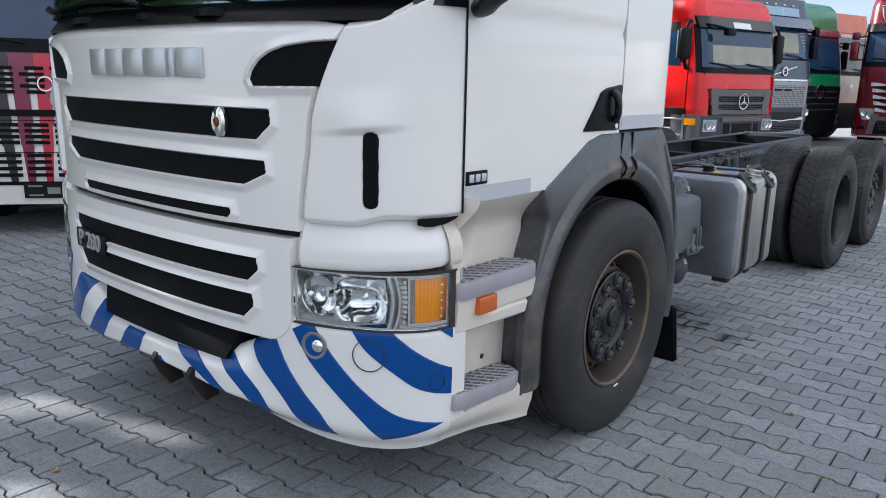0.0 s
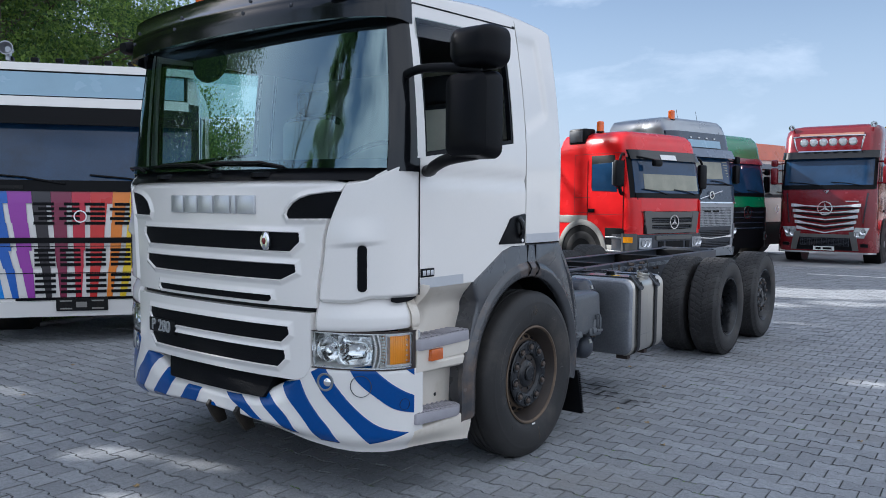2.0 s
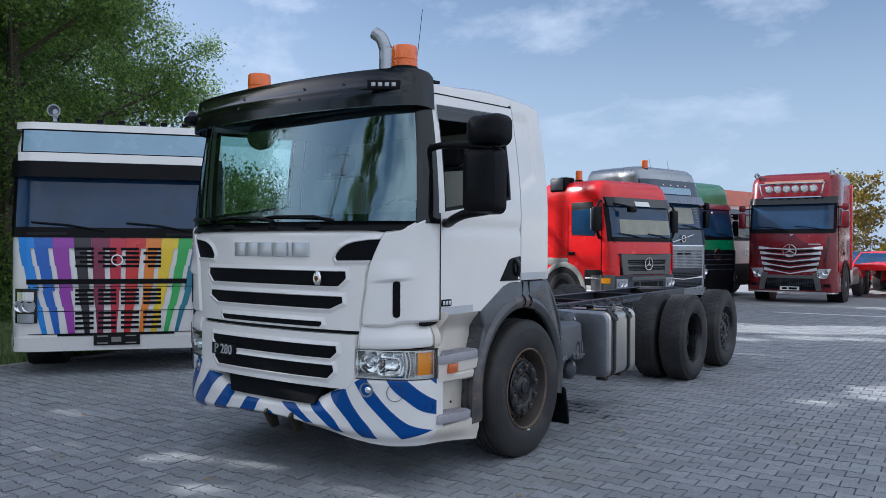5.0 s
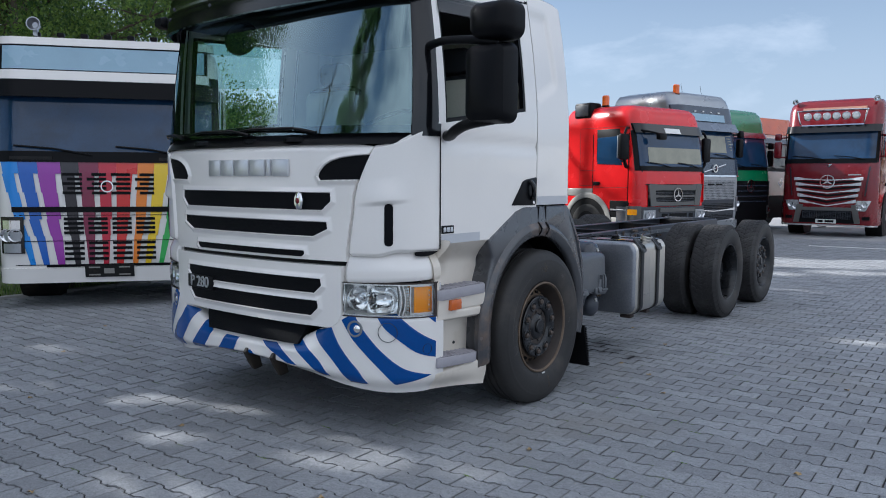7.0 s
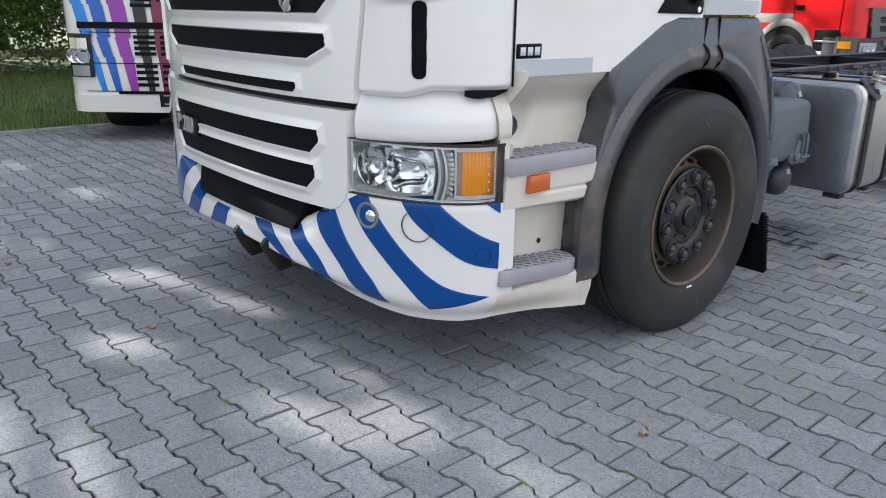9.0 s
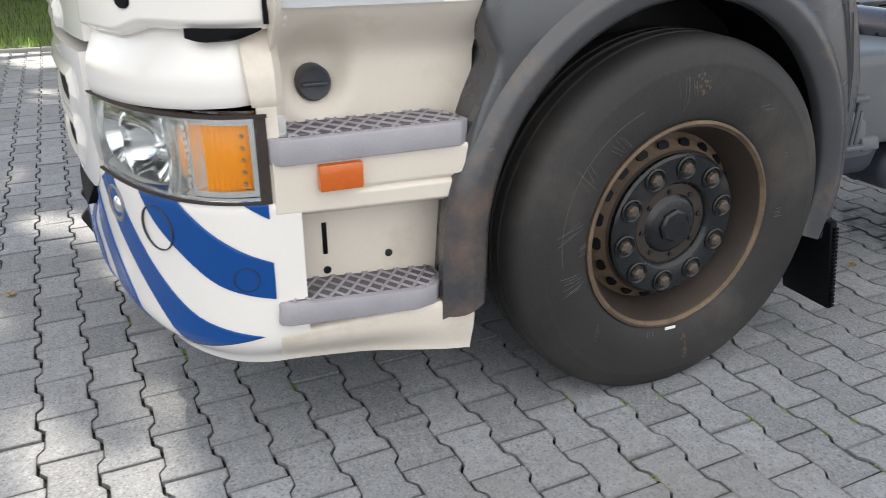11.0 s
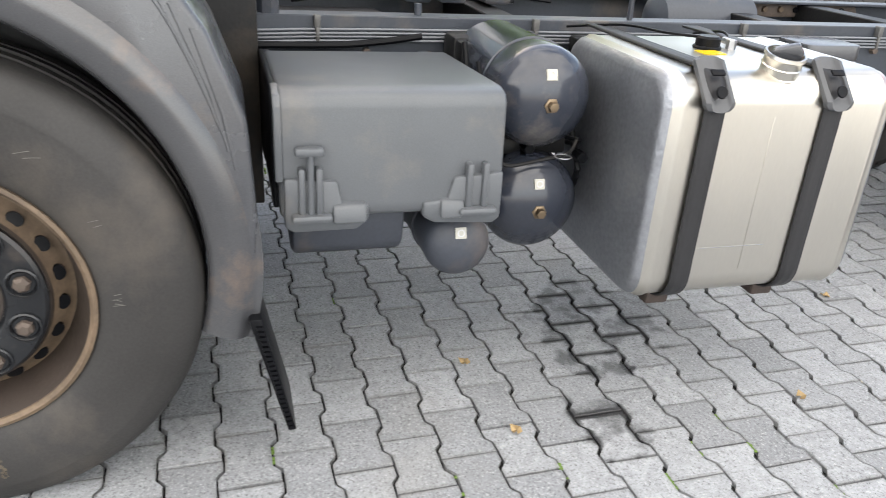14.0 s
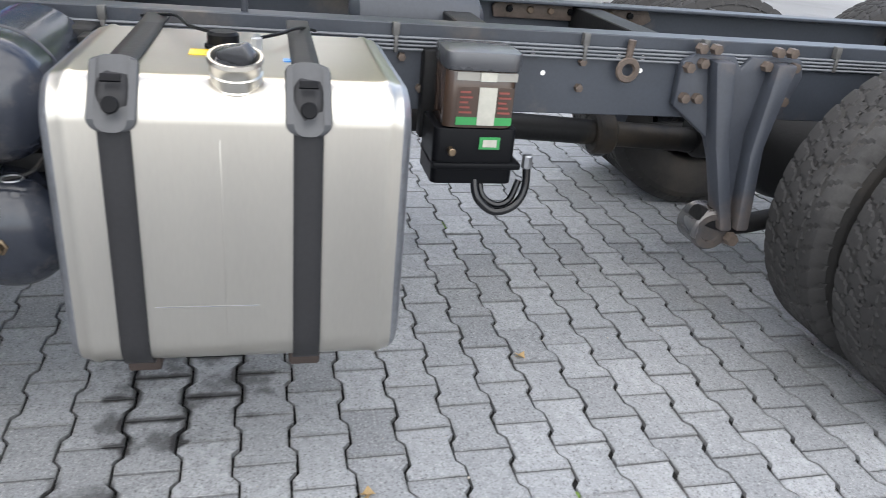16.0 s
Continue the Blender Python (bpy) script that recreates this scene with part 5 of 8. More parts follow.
    part("day_light_strip", sheet(B(), lambda u, v, s=s: skin(s * (.742 + .040 * u - .015 * v), .752 + .146 * v, -.02), 4, 10, (0, .02, 0)), M["chrome"], lamp)
    bm = sheet(B(), lambda u, v, s=s: skin(s * (.798 + .146 * u), .757 + .143 * v, -.012 + .0007 * math.cos(u * 60)), 60, 6, (0, .03, 0))
    part("indicator", bm, M["orange"], lamp, "orange indicator lens")
    bm = B()
    for k in range(5):
        c = skin(s * .925, .772 + .026 * k, -.002)
        bmesh.ops.create_icosphere(bm, subdivisions=1, radius=.006, matrix=Matrix.Translation(c))
    part("indicator_dots", bm, M["chrome"], lamp)
    for k in range(2):
        bm = sheet(B(), lambda u, v, s=s, k=k: skin(s * (.722 + .022 * k + .008 * u + .016 * math.sin(math.pi * v)), .742 + .165 * v, .010 - .004 * k), 2, 14, (0, .03, 0))
        part("divider", bm, M["lamp_silver"], lamp)
    for k in range(9):
        c = skin(s * (.780 + .006 * math.sin(math.pi * k / 8)), .762 + .016 * k, -.004)
        part("day_light", lathe(B(), [(0, -.006), (.005, -.005), (.007, 0)], "y", c, 8), M["label"], lamp)
    bm = B()
    for u0, u1, v0, v1 in ((-.02, 1.02, -.09, 0), (-.02, 1.02, 1, 1.10), (-.05, 0, -.09, 1.1), (1, 1.05, -.09, 1.1)):
        sheet(bm, lambda u, v, s=s: skin(s * (.798 + .146 * (u0 + (u1 - u0) * u)), .757 + .143 * (v0 + (v1 - v0) * v), .003), 6, 4, (0, .03, 0))
    part("indicator_frame", bm, M["lamp_silver"], lamp)
    lens = part("lens", sheet(B(), lambda u, v, s=s: skin(s * (.464 + .490 * (u if s > 0 else 1 - u)), .735 + .18 * v, .006 + .012 * math.sin(math.pi * v)), 24, 8, (0, .006, 0)), M["lens"], lamp, "clear plastic lens")
    lens.visible_shadow = False

# dark gaskets round the headlights
for s in (1, -1):
    bm = sheet(B(), lambda u, v, s=s: skin(s * (.458 + .506 * u), .915 + (.003 + .005 * ease(0, .5, u)) * v, .013), 24, 1, (0, .02, 0))
    sheet(bm, lambda u, v, s=s: skin(s * (.956 + .005 * u), .726 + .194 * v, .010), 1, 8, (0, .02, 0))
    sheet(bm, lambda u, v, s=s: skin(s * (.458 + .50 * u), .7285 + .005 * v, .012), 24, 1, (0, .02, 0))
    part("headlight_gasket", bm, M["rust_dark"], lorry, "dark brown gasket round the headlight")

for s in (1, -1):
    bm = sheet(B(), lambda u, v, s=s: skin(s * (.938 + .018 * (1 - v) + (.062 - .018 * (1 - v)) * u), .935 + .16 * v, fair_off(max(0, min(1, (.935 + .16 * v - .938) / .162)))), 8, 14, (-s * .03, .02, 0))
    sheet(bm, lambda u, v, s=s: skin(s * (.964 + .036 * u), .70 + .235 * v, .004), 6, 6, (-s * .05, .02, 0))
    part("corner_post", bm, M["white_low"], lorry)
# dark gap panel under the corner fairing at the door
for s in (1, -1):
    bm = sheet(B(), lambda u, v, s=s: skin(s * (.82 + .14 * u), 1.092 - .026 * (1 - v) * math.sin(math.pi * min(1, .25 + u * .7)), .004), 8, 3, (0, .03, 0))
    part("jack_point_cover", bm, M["black"], lorry)

# ---- bumper ----
def bump_low(p):
    """The bumper's lower edge: high in the middle, lowest under the headlights, falling back along the skirt."""
    return float(np.interp(abs(p), (0, .15, .30, .42, .52, .62, .90, 1.0, 1.18, 1.36, 1.48), (.400, .388, .360, .325, .306, .297, .299, .296, .274, .255, .237)))


def bump_top(p):
    a = abs(p)
    mid = .552 + .103 * ease(.20, .40, a)
    return mid + .10 * ease(.36, .46, a) if a < 1 else .755


def bump_off(p, v):
    a = abs(p)
    return .008 - .062 * (1 - .65 * ease(1.15, 1.42, a)) * (1 - ease(0, .24, v)) ** 1.6 - .02 * ease(.93, 1, v) - .03 * ease(.55, 1.0, v) * (1 - ease(.3, .42, a))


def bump_at(p, z, lift=0.0):
    z = max(z, bump_low(p) + .003)
    v = (z - bump_low(p)) / (bump_top(p) - bump_low(p))
    return skin(p, z, bump_off(p, max(0, min(1, v))) + lift)


def bumper_sheet(u, v):
    p = -.971 + 1.942 * u
    return skin(p, bump_low(p) + (bump_top(p) - bump_low(p)) * v, bump_off(p, v))


bumper = part("bumper", sheet(B(), bumper_sheet, 150, 26, (0, .07, 0)), M["white"], lorry, "white bumper with blue diagonal stripes", sharp=60)
for s in (1, -1):
    def f(u, v, s=s):
        p = .972 + .493 * u
        lo = bump_low(p)
        z = lo + (.405 - lo) * v
        return skin(s * p, z, bump_off(p, (z - lo) / (bump_top(p) - lo)) - .006 * ease(.93, 1, v))
    part("skirt", sheet(B(), f, 24, 14, (-.12 * s, 0, 0)), M["white_low"], lorry, "white lower skirt under the cab step", sharp=60)

EDGE_A = ([(.612, .741), (.655, .668), (.735, .600), (.835, .535), (.968, .499)], [(.714, .752), (.765, .706), (.825, .661), (.896, .621), (.969, .589)])
EDGE_B = ([(.454, .705), (.500, .603), (.564, .516), (.629, .440), (.708, .352)], [(.506, .745), (.560, .640), (.646, .531), (.760, .446), (.935, .404)])
EDGE_C = ([(.322, .622), (.342, .575), (.385, .510), (.430, .440), (.480, .348)], [(.409, .658), (.439, .567), (.485, .483), (.530, .420), (.566, .345)])
EDGE_D = ([(.231, .524), (.262, .482), (.296, .440), (.325, .405), (.352, .366)], [(.265, .562), (.308, .511), (.335, .477), (.360, .440), (.392, .372)])
EDGE_E = ([(.087, .518), (.118, .485), (.145, .461), (.175, .437), (.211, .410)], [(.154, .520), (.178, .495), (.200, .468), (.224, .437), (.252, .408)])
EDGE_F = ([(.881, .752), (.905, .735), (.93, .718), (.95, .705), (.969, .693)], [(.89, .754), (.91, .754), (.93, .754), (.95, .754), (.969, .754)])
EDGE_G = ([(-.10, .510), (-.115, .475), (-.13, .440), (-.145, .415), (-.158, .394)], [(-.028, .510), (-.04, .475), (-.05, .440), (-.062, .415), (-.075, .394)])
EDGE_H = ([(.030, .447), (.015, .434), (0, .421), (-.015, .408), (-.03, .394)], [(.034, .447), (.043, .434), (.052, .421), (.061, .408), (.07, .394)])
LEFT_C = ([(.305, .618), (.335, .566), (.375, .490), (.42, .420), (.46, .345)], [(.380, .640), (.431, .561), (.495, .500), (.55, .430), (.60, .345)])
LEFT_D = ([(.185, .518), (.205, .465), (.222, .430), (.24, .400), (.262, .372)], [(.250, .566), (.270, .500), (.295, .458), (.325, .410), (.36, .362)])


def along(pts, v):
    q = smooth_path([(p, z, 0) for p, z in pts], 8)
    k = min(len(q) - 2, int(v * (len(q) - 1)))
    a = q[k].lerp(q[k + 1], v * (len(q) - 1) - k)
    return a.x, a.y


for s in (1, -1):
    for ea, eb in (EDGE_A, EDGE_B, EDGE_F) + ((EDGE_C, EDGE_D, EDGE_E, EDGE_G, EDGE_H) if s == 1 else (LEFT_C, LEFT_D)):
        def f(u, v, s=s, ea=ea, eb=eb):
            a, b = along(ea, v), along(eb, v)
            p, z = a[0] + (b[0] - a[0]) * u, a[1] + (b[1] - a[1]) * u
            return bump_at(s * p, z, .0025)
        part("stripe", sheet(B(), f, 12, 24, (0, .002, 0)), M["blue"], bumper, "blue reflective vinyl stripe", sharp=80)
    c = bump_at(s * .513, .66, .0)
    d = (skin(s * .513, .65, 1) - skin(s * .513, .65)).normalized()
    rot = Matrix.Translation(c) @ d.to_track_quat('Z', 'Y').to_matrix().to_4x4() @ Matrix.Scale(.84, 4)
    bm = lathe(B(), [(0, .001), (.036, .0015), (.043, .003), (.047, .006), (.053, .006), (.056, .003), (.057, -.006)], "z", (0, 0, 0), 28)
    bm.transform(rot)
    part("fog_light", bm, M["dark_steel"], bumper, "small round fog light")
    bm = lathe(B(), [(0, .012), (.016, .011), (.024, .006), (.026, .003)], "z", (.014, 0, 0), 20)
    bm.transform(rot)
    o = part("fog_lens", bm, M["reflector"], bumper)
    c = bump_at(s * .668, .649, .001)
    d = (skin(s * .668, .65, 1) - skin(s * .668, .65)).normalized()
    bm = lathe(B(), [(.052, -.002), (.0525, .0032), (.0545, .0032), (.055, -.002)], "z", (0, 0, 0), 36, closed=True)
    bm.transform(Matrix.Translation(c) @ d.to_track_quat('Z', 'Y').to_matrix().to_4x4())
    part("round_cover_joint", bm, M["chassis"], bumper)
    d = (skin(s * .905, .55, 1) - skin(s * .905, .55)).normalized()
    bm = lathe(B(), [(.027, -.002), (.0275, .0032), (.029, .0032), (.0295, -.002)], "z", (0, 0, 0), 28, closed=True)
    bm.transform(Matrix.Translation(bump_at(s * .905, .552, .001)) @ d.to_track_quat('Z', 'Y').to_matrix().to_4x4())
    part("towing_cap_joint", bm, M["navy"], bumper)

# black centre of the bumper and the tow hooks
def f(u, v):
    p = -.195 - .05 * v + (.455 + .08 * v) * u
    return skin(p, .535 + .13 * v, .014 - .05 * v)


part("bumper_insert", sheet(B(), f, 40, 8, (0, .06, 0)), M["black_mesh"], bumper, "black ribbed centre panel of the bumper")
for x in (.03, .275):
    bm = prism(B(), [(-1.59, .43), (-1.57, .455), (-1.50, .455), (-1.46, .32), (-1.52, .31), (-1.555, .36)], "x", x - .014, x + .014, .004)
    part("tow_bracket", bm, M["chassis_dark"], lorry)
bm = box(B(), -1.0, 1.0, -1.35, -.55, .36, .62, .03)
part("front_underframe", bm, M["chassis_dark"], lorry)
bm = box(B(), -.95, .95, -1.30, .30, .60, 1.20, .04)
part("engine_bay", bm, M["chassis_dark"], lorry)

# ---- cab ----
def belt(y):
    return 1.795 + .113 * (y + 1.13) / .79


def win_top(y):
    return 2.50 + .05 * (y + 1.13) / .79


def side_patch(bm, y0, y1, zlo, zhi, ny, nz, s, off=0.0, rim=.03):
    def f(u, v):
        y = y0 + (y1 - y0) * u
        a = zlo(y) if callable(zlo) else zlo
        b = zhi(y) if callable(zhi) else zhi
        z = a + (b - a) * v
        crease = .012 * math.exp(-((z - 1.70) / .03) ** 2)
        return Vector((s * (side_x(z) + off - crease), y, z))
    return sheet(bm, f, ny, nz, (-s * rim, 0, 0))


ROOF = 2.70


def roof_edge(y):
    """The height of the cab's upper side edge, rounded off at the back."""
    d = max(0.0, min(.12, y - .24))
    return 2.638 + .038 * ease(-1.10, -.20, y) - (.12 - math.sqrt(.0144 - d * d)) * .95


for s in (1, -1):
    bm = B()
    side_patch(bm, -1.143, -.125, 1.128, belt, 12, 24, s)
    side_patch(bm, -1.143, -1.102, belt, win_top, 2, 16, s)
    side_patch(bm, -.26, -.125, belt, win_top, 4, 16, s)
    side_patch(bm, -1.143, -.125, win_top, roof_edge, 12, 4, s)
    door = part("door", bm, M["white"], lorry, "white cab door with its window open on the dark cab", sharp=50)
    part("grey_strip", side_patch(B(), -1.14, -.77, 1.128, 1.18, 4, 1, s, .0025, .002), M["grey_band"], door)
    bm = B()
    for a, b, w0, w1 in ((-1.104, -.26, 0, .022), (-1.104, -.26, -.022, 0)):
        zf = belt if w0 == 0 else win_top
        side_patch(bm, a, b, lambda y, zf=zf, w0=w0: zf(y) + w0, lambda y, zf=zf, w1=w1: zf(y) + w1, 8, 1, s, -.004)
    side_patch(bm, -1.105, -1.085, belt, win_top, 1, 10, s, -.004)
    side_patch(bm, -.282, -.26, belt, win_top, 1, 10, s, -.004)
    part("window_seal", bm, M["black"], door)
    o = None if s > 0 else part("window_pane", side_patch(B(), -1.115, -.27, lambda y: 2.22 + .1 * (y + .3), lambda y: win_top(y), 6, 8, s, -.012, .004), M["pane"], door, "half lowered tinted window")
    if o:
        o.visible_shadow = False
    # wind deflector
    bm = side_patch(B(), -1.115, -.27, lambda y: win_top(y) - .10, win_top, 6, 3, s, .012, .003)
    o = part("wind_deflector", bm, M["pane"], door, "smoked wind deflector")
    # handle
    poly = [(-.425, 1.325), (-.14, 1.322), (-.13, 1.505), (-.255, 1.49), (-.30, 1.475), (-.325, 1.44)]
    bm = prism(B(), poly, "x", s * (WS - .02), s * (WS + .012), .01)
    part("door_handle", bm, M["black"], door, "black plastic door handle recess")
    bm = tube(B(), smooth_path([(s * (WS + .016), -.205, 1.36), (s * (WS + .035), -.21, 1.39), (s * (WS + .035), -.22, 1.45), (s * (WS + .016), -.23, 1.48)], 4), .015, 8)
    part("grip", bm, M["black_gloss"], door)
    bm = cyl(B(), "x", (0, -.175, 1.34), .012, s * (WS + .01), s * (WS + .016), 14, .002)
    part("lock", bm, M["chrome"], door)
    if s == 1:
        bm = box(B(), WS - .001, WS + .006, -1.14, -1.03, 1.185, 1.23, .003)
        bd = part("door_badge", bm, M["black"], door, "small dark badge with silver edge and bars")
        for k in range(3):
            bm = box(B(), WS + .005, WS + .008, -1.127 + .032 * k, -1.103 + .032 * k, 1.194, 1.22, .002)
            part("badge_bar", bm, M["letters"], bd)
    # rear side panel
    def f(u, v, s=s):
        y = -.115 + .475 * u
        z = 1.322 + (roof_edge(y) - 1.322) * v
        x = side_x(z) - .035 * ease(.84, 1, u) ** 2
        edge = .40 + .14 * (1 - v) / .5
        inset = .020 * ease(.0, .05, u) * (1 - ease(edge, edge + .12, u)) * ease(.47 + .16 * u, .53 + .16 * u, v) * (1 - ease(.90, .95, v))
        return Vector((s * (x - inset), y, z))
    rp = part("rear_side_panel", sheet(B(), f, 44, 60, (-s * .03, 0, 0)), M["white"], lorry, sharp=55)
    part("grey_strip", sheet(B(), lambda u, v, s=s: Vector((s * (WS + .002 - .05 * ease(.86, 1, u) ** 2), -.11 + .465 * u, 1.324 + .055 * v)), 12, 1, (-s * .002, 0, 0)), M["grey_band"], rp)
    bm = side_patch(B(), -.127, -.113, 1.15, 2.655, 1, 24, s, -.012, .02)
    part("door_gap", bm, M["black"], lorry)
    bm = tube(B(), [(s * (side_x(z) + .001), y, z) for y, z, _ in smooth_path([(-1.146, 2.46, 0), (-1.143, 2.54, 0), (-1.115, 2.572, 0), (-1.03, 2.58, 0), (-.6, 2.602, 0), (-.13, 2.626, 0)], 5)], .0045, 6)
    box(bm, *sorted((s * (side_x(2.63) - .01), s * (side_x(2.63) + .004))), -.155, -.127, 2.622, 2.638, .003)
    part("door_top_gap", bm, M["black"], lorry)
    bm = sheet(B(), lambda u, v, s=s: skin(s * (.9905 + .006 * u), 1.10 + .70 * v, .0155), 2, 24, (-s * .02, .02, 0))
    part("door_front_gap", bm, M["black"], lorry)

# windscreen, pillars
def wide(p, z, off=0.0):
    k = max(0, (z - 1.70) / .85)
    q = math.sin(p * math.pi / 2)
    d = (1 - abs(q) ** POW) ** (1 / POW)
    w, a = side_x(z), AA - .17 * k
    n = Vector((math.copysign(abs(q) ** (POW - 1) / w, p), -d ** (POW - 1) / a, 0)).normalized()
    return Vector((w * q, YB - a * d, z)) + n * off


SCREEN_TOP = 2.54
o = part("windscreen", sheet(B(), lambda u, v: wide(-.80 + 1.60 * u, 1.735 + (SCREEN_TOP - 1.735) * v, -.012), 48, 24, (0, .005, 0)), M["screen"], lorry, "large bowed windscreen reflecting trees and sky", sharp=80)
o.visible_shadow = False
for s in (1, -1):
    part("pillar", sheet(B(), lambda u, v, s=s: wide(s * (.785 + .17 * u), 1.72 + (SCREEN_TOP + .05 - 1.72) * v, -.004 + .01 * u), 10, 20, (0, .04, 0)), M["black_gloss"], lorry, "black windscreen pillar")
for s in (1, -1):
    part("door_front_bar", sheet(B(), lambda u, v, s=s: wide(s * (.958 + .042 * u), 1.79 + .86 * v, .004), 5, 16, (0, .02, 0)), M["white"], lorry)
part("cowl", sheet(B(), lambda u, v: wide(-.80 + 1.6 * u, 1.675 + .075 * v, .0 - .05 * v), 48, 5, (0, .05, 0)), M["black"], lorry, "black cowl below the windscreen")
for x in (-.45, .05, .42):
    bm = lathe(B(), [(0, 0), (.055, 0), (.05, .022), (.03, .028), (0, .03)], "z", (x, -1.50, 1.695), 16)
    for v in bm.verts:
        v.co.x = x + (v.co.x - x) * 1.6
    part("wiper_cover", bm, M["black"], lorry)
part("screen_bottom_band", sheet(B(), lambda u, v: wide(-.79 + 1.58 * u, 1.74 + .04 * v, -.020), 40, 1, (0, .004, 0)), M["black"], lorry)
for x0, x1 in ((-.62, -.98), (.10, -.42), (.62, .08)):
    a, b = wide(p_of(x0), 1.74, .03), wide(p_of(x1), 1.775, .012)
    bm = tube(B(), [a, a.lerp(b, .3) + Vector((0, -.012, .018)), b], .009, 6)
    m1 = wide(p_of(x1 - .12), 1.765, .004)
    tube(bm, [wide(p_of(x1 + .33), 1.762, .004), b, m1], .007, 6)
    part("wiper", bm, M["black"], lorry, "black windscreen wiper")

# roof
def f(u, v):
    y = -1.10 + 1.46 * v
    s = 2 * u - 1
    ang = s * math.pi / 2
    x = (side_x(ROOF) - .035 * ease(.84, 1, (y + .115) / .475) ** 2) * math.copysign(abs(math.sin(ang)) ** .40, s)
    c = abs(math.cos(ang))
    crown = (.030 * c ** .40 + .06 * ease(0, .5, v) * c) * (1 - .45 * ease(.70, 1, v)) * (.45 + .55 * ease(0, .12, v))
    return Vector((x, y, roof_edge(y) - .003 + crown))


part("roof", sheet(B(), f, 48, 24, (0, 0, -.03)), M["white"], lorry, sharp=70)
bm = B()
sheet(bm, lambda u, v: Vector(((2 * u - 1) * (side_x(1.32 + 1.3 * v) - .06), .355 - .03 * ease(.55, 1, v), 1.32 + 1.33 * v)), 6, 16, (0, -.03, 0))
part("rear_wall", bm, M["white"], lorry)
bm = box(B(), -1.14, 1.14, -1.10, .34, 1.20, 1.30, .01)
part("cab_floor", bm, M["inside"], lorry)

# visor
def f(u, v):
    p = -1.0 + 2.0 * u
    z = 2.475 + (.19 + .045 * abs(math.cos(p * math.pi / 2)) ** .3) * v
    a = p * math.pi / 2
    nose = .12 * abs(math.cos(a)) ** .5 + .02
    off = nose * (1 - ease(.25, 1, v) * .72) + .012 * ease(.42, .5, v) * (1 - ease(.5, .6, v))
    k = abs(math.cos(a)) ** .3
    return Vector((-.02 + (side_x(2.5) + .038 - .012 * v) * math.sin(a), -1.175 - (.195 + off) * abs(math.cos(a)) ** .55, z + .02 * k * v - .015 * (1 - v) * (1 - k)))


visor = part("sun_visor", sheet(B(), f, 60, 18, (0, .03, 0)), M["black_gloss"], lorry, "glossy black roof visor over the windscreen", sharp=60)
bm = sheet(B(), lambda u, v: Vector(((2 * u - 1) * 1.08 * (1 - .0 * v), -1.12 - .25 * math.cos((2 * u - 1) * math.pi / 2) + .12 * v, 2.668 + .01 * v + .035 * math.cos((2 * u - 1) * math.pi / 2))), 40, 3, (0, 0, -.02))
part("visor_top", bm, M["black"], visor)
for x in (-.92, -.35, .28, .62):
    for v_ in (.36, .66):
        p = p_of(x) / 1
        c = f((math.asin(x / 1.15) / (math.pi / 2) + 1) / 2, v_)
        bm = lathe(B(), [(0, -.008), (.008, -.007), (.012, 0)], "y", c, 10)
        part("screw", bm, M["chassis"], visor)
c0 = f((math.asin(.94 / 1.15) / (math.pi / 2) + 1) / 2, .50)
d = Vector((.62, -.78, .25)).normalized()
rot = Matrix.Translation(c0 + d * .012) @ pose(0, 0, 0, 0, 0, 36)
bm = box(B(), -.105, .105, -.018, .02, -.03, .03, .006)
led = part("lamp_strip", bm, M["black"], visor, "small strip of four white lamps")
led.matrix_basis = rot
for k in range(4):
    bm = box(B(), -.080 + .043 * k, -.052 + .043 * k, -.022, -.016, -.013, .013, .003)
    part("lamp_cell", bm, M["steel"], led)

# beacons, aerial, exhaust stack
for s in (-1, 1):
    c = (.755 * s, -.975, 0)
    bm = lathe(B(), [(0, 2.66), (.085, 2.66), (.088, 2.785), (.10, 2.79), (.10, 2.81), (.09, 2.815)], "z", c, 28)
    be = part("beacon", bm, M["black"], lorry, "orange rotating beacon on a black base")
    bm = lathe(B(), [(.088, 2.81), (.092, 2.815), (.092, 2.845), (.088, 2.849), (.088, 2.86), (.092, 2.865), (.09, 2.95), (.082, 2.96), (0, 2.963)], "z", c, 28)
    part("beacon_dome", bm, M["beacon"], be, "orange plastic beacon dome")
part("aerial", tube(B(), [(.66, -.75, 2.70), (.70, -.70, 3.30)], .0022, 5), M["black"], lorry)
bm = tube(B(), smooth_path([(-.685, .52, .95), (-.685, .52, 2.4), (-.685, .52, 3.38), (-.69, .52, 3.48), (-.72, .50, 3.58), (-.79, .48, 3.64)], 6), .062, 20)
part("exhaust_pipe", bm, M["steel"], lorry, "bent steel exhaust stack behind the cab")

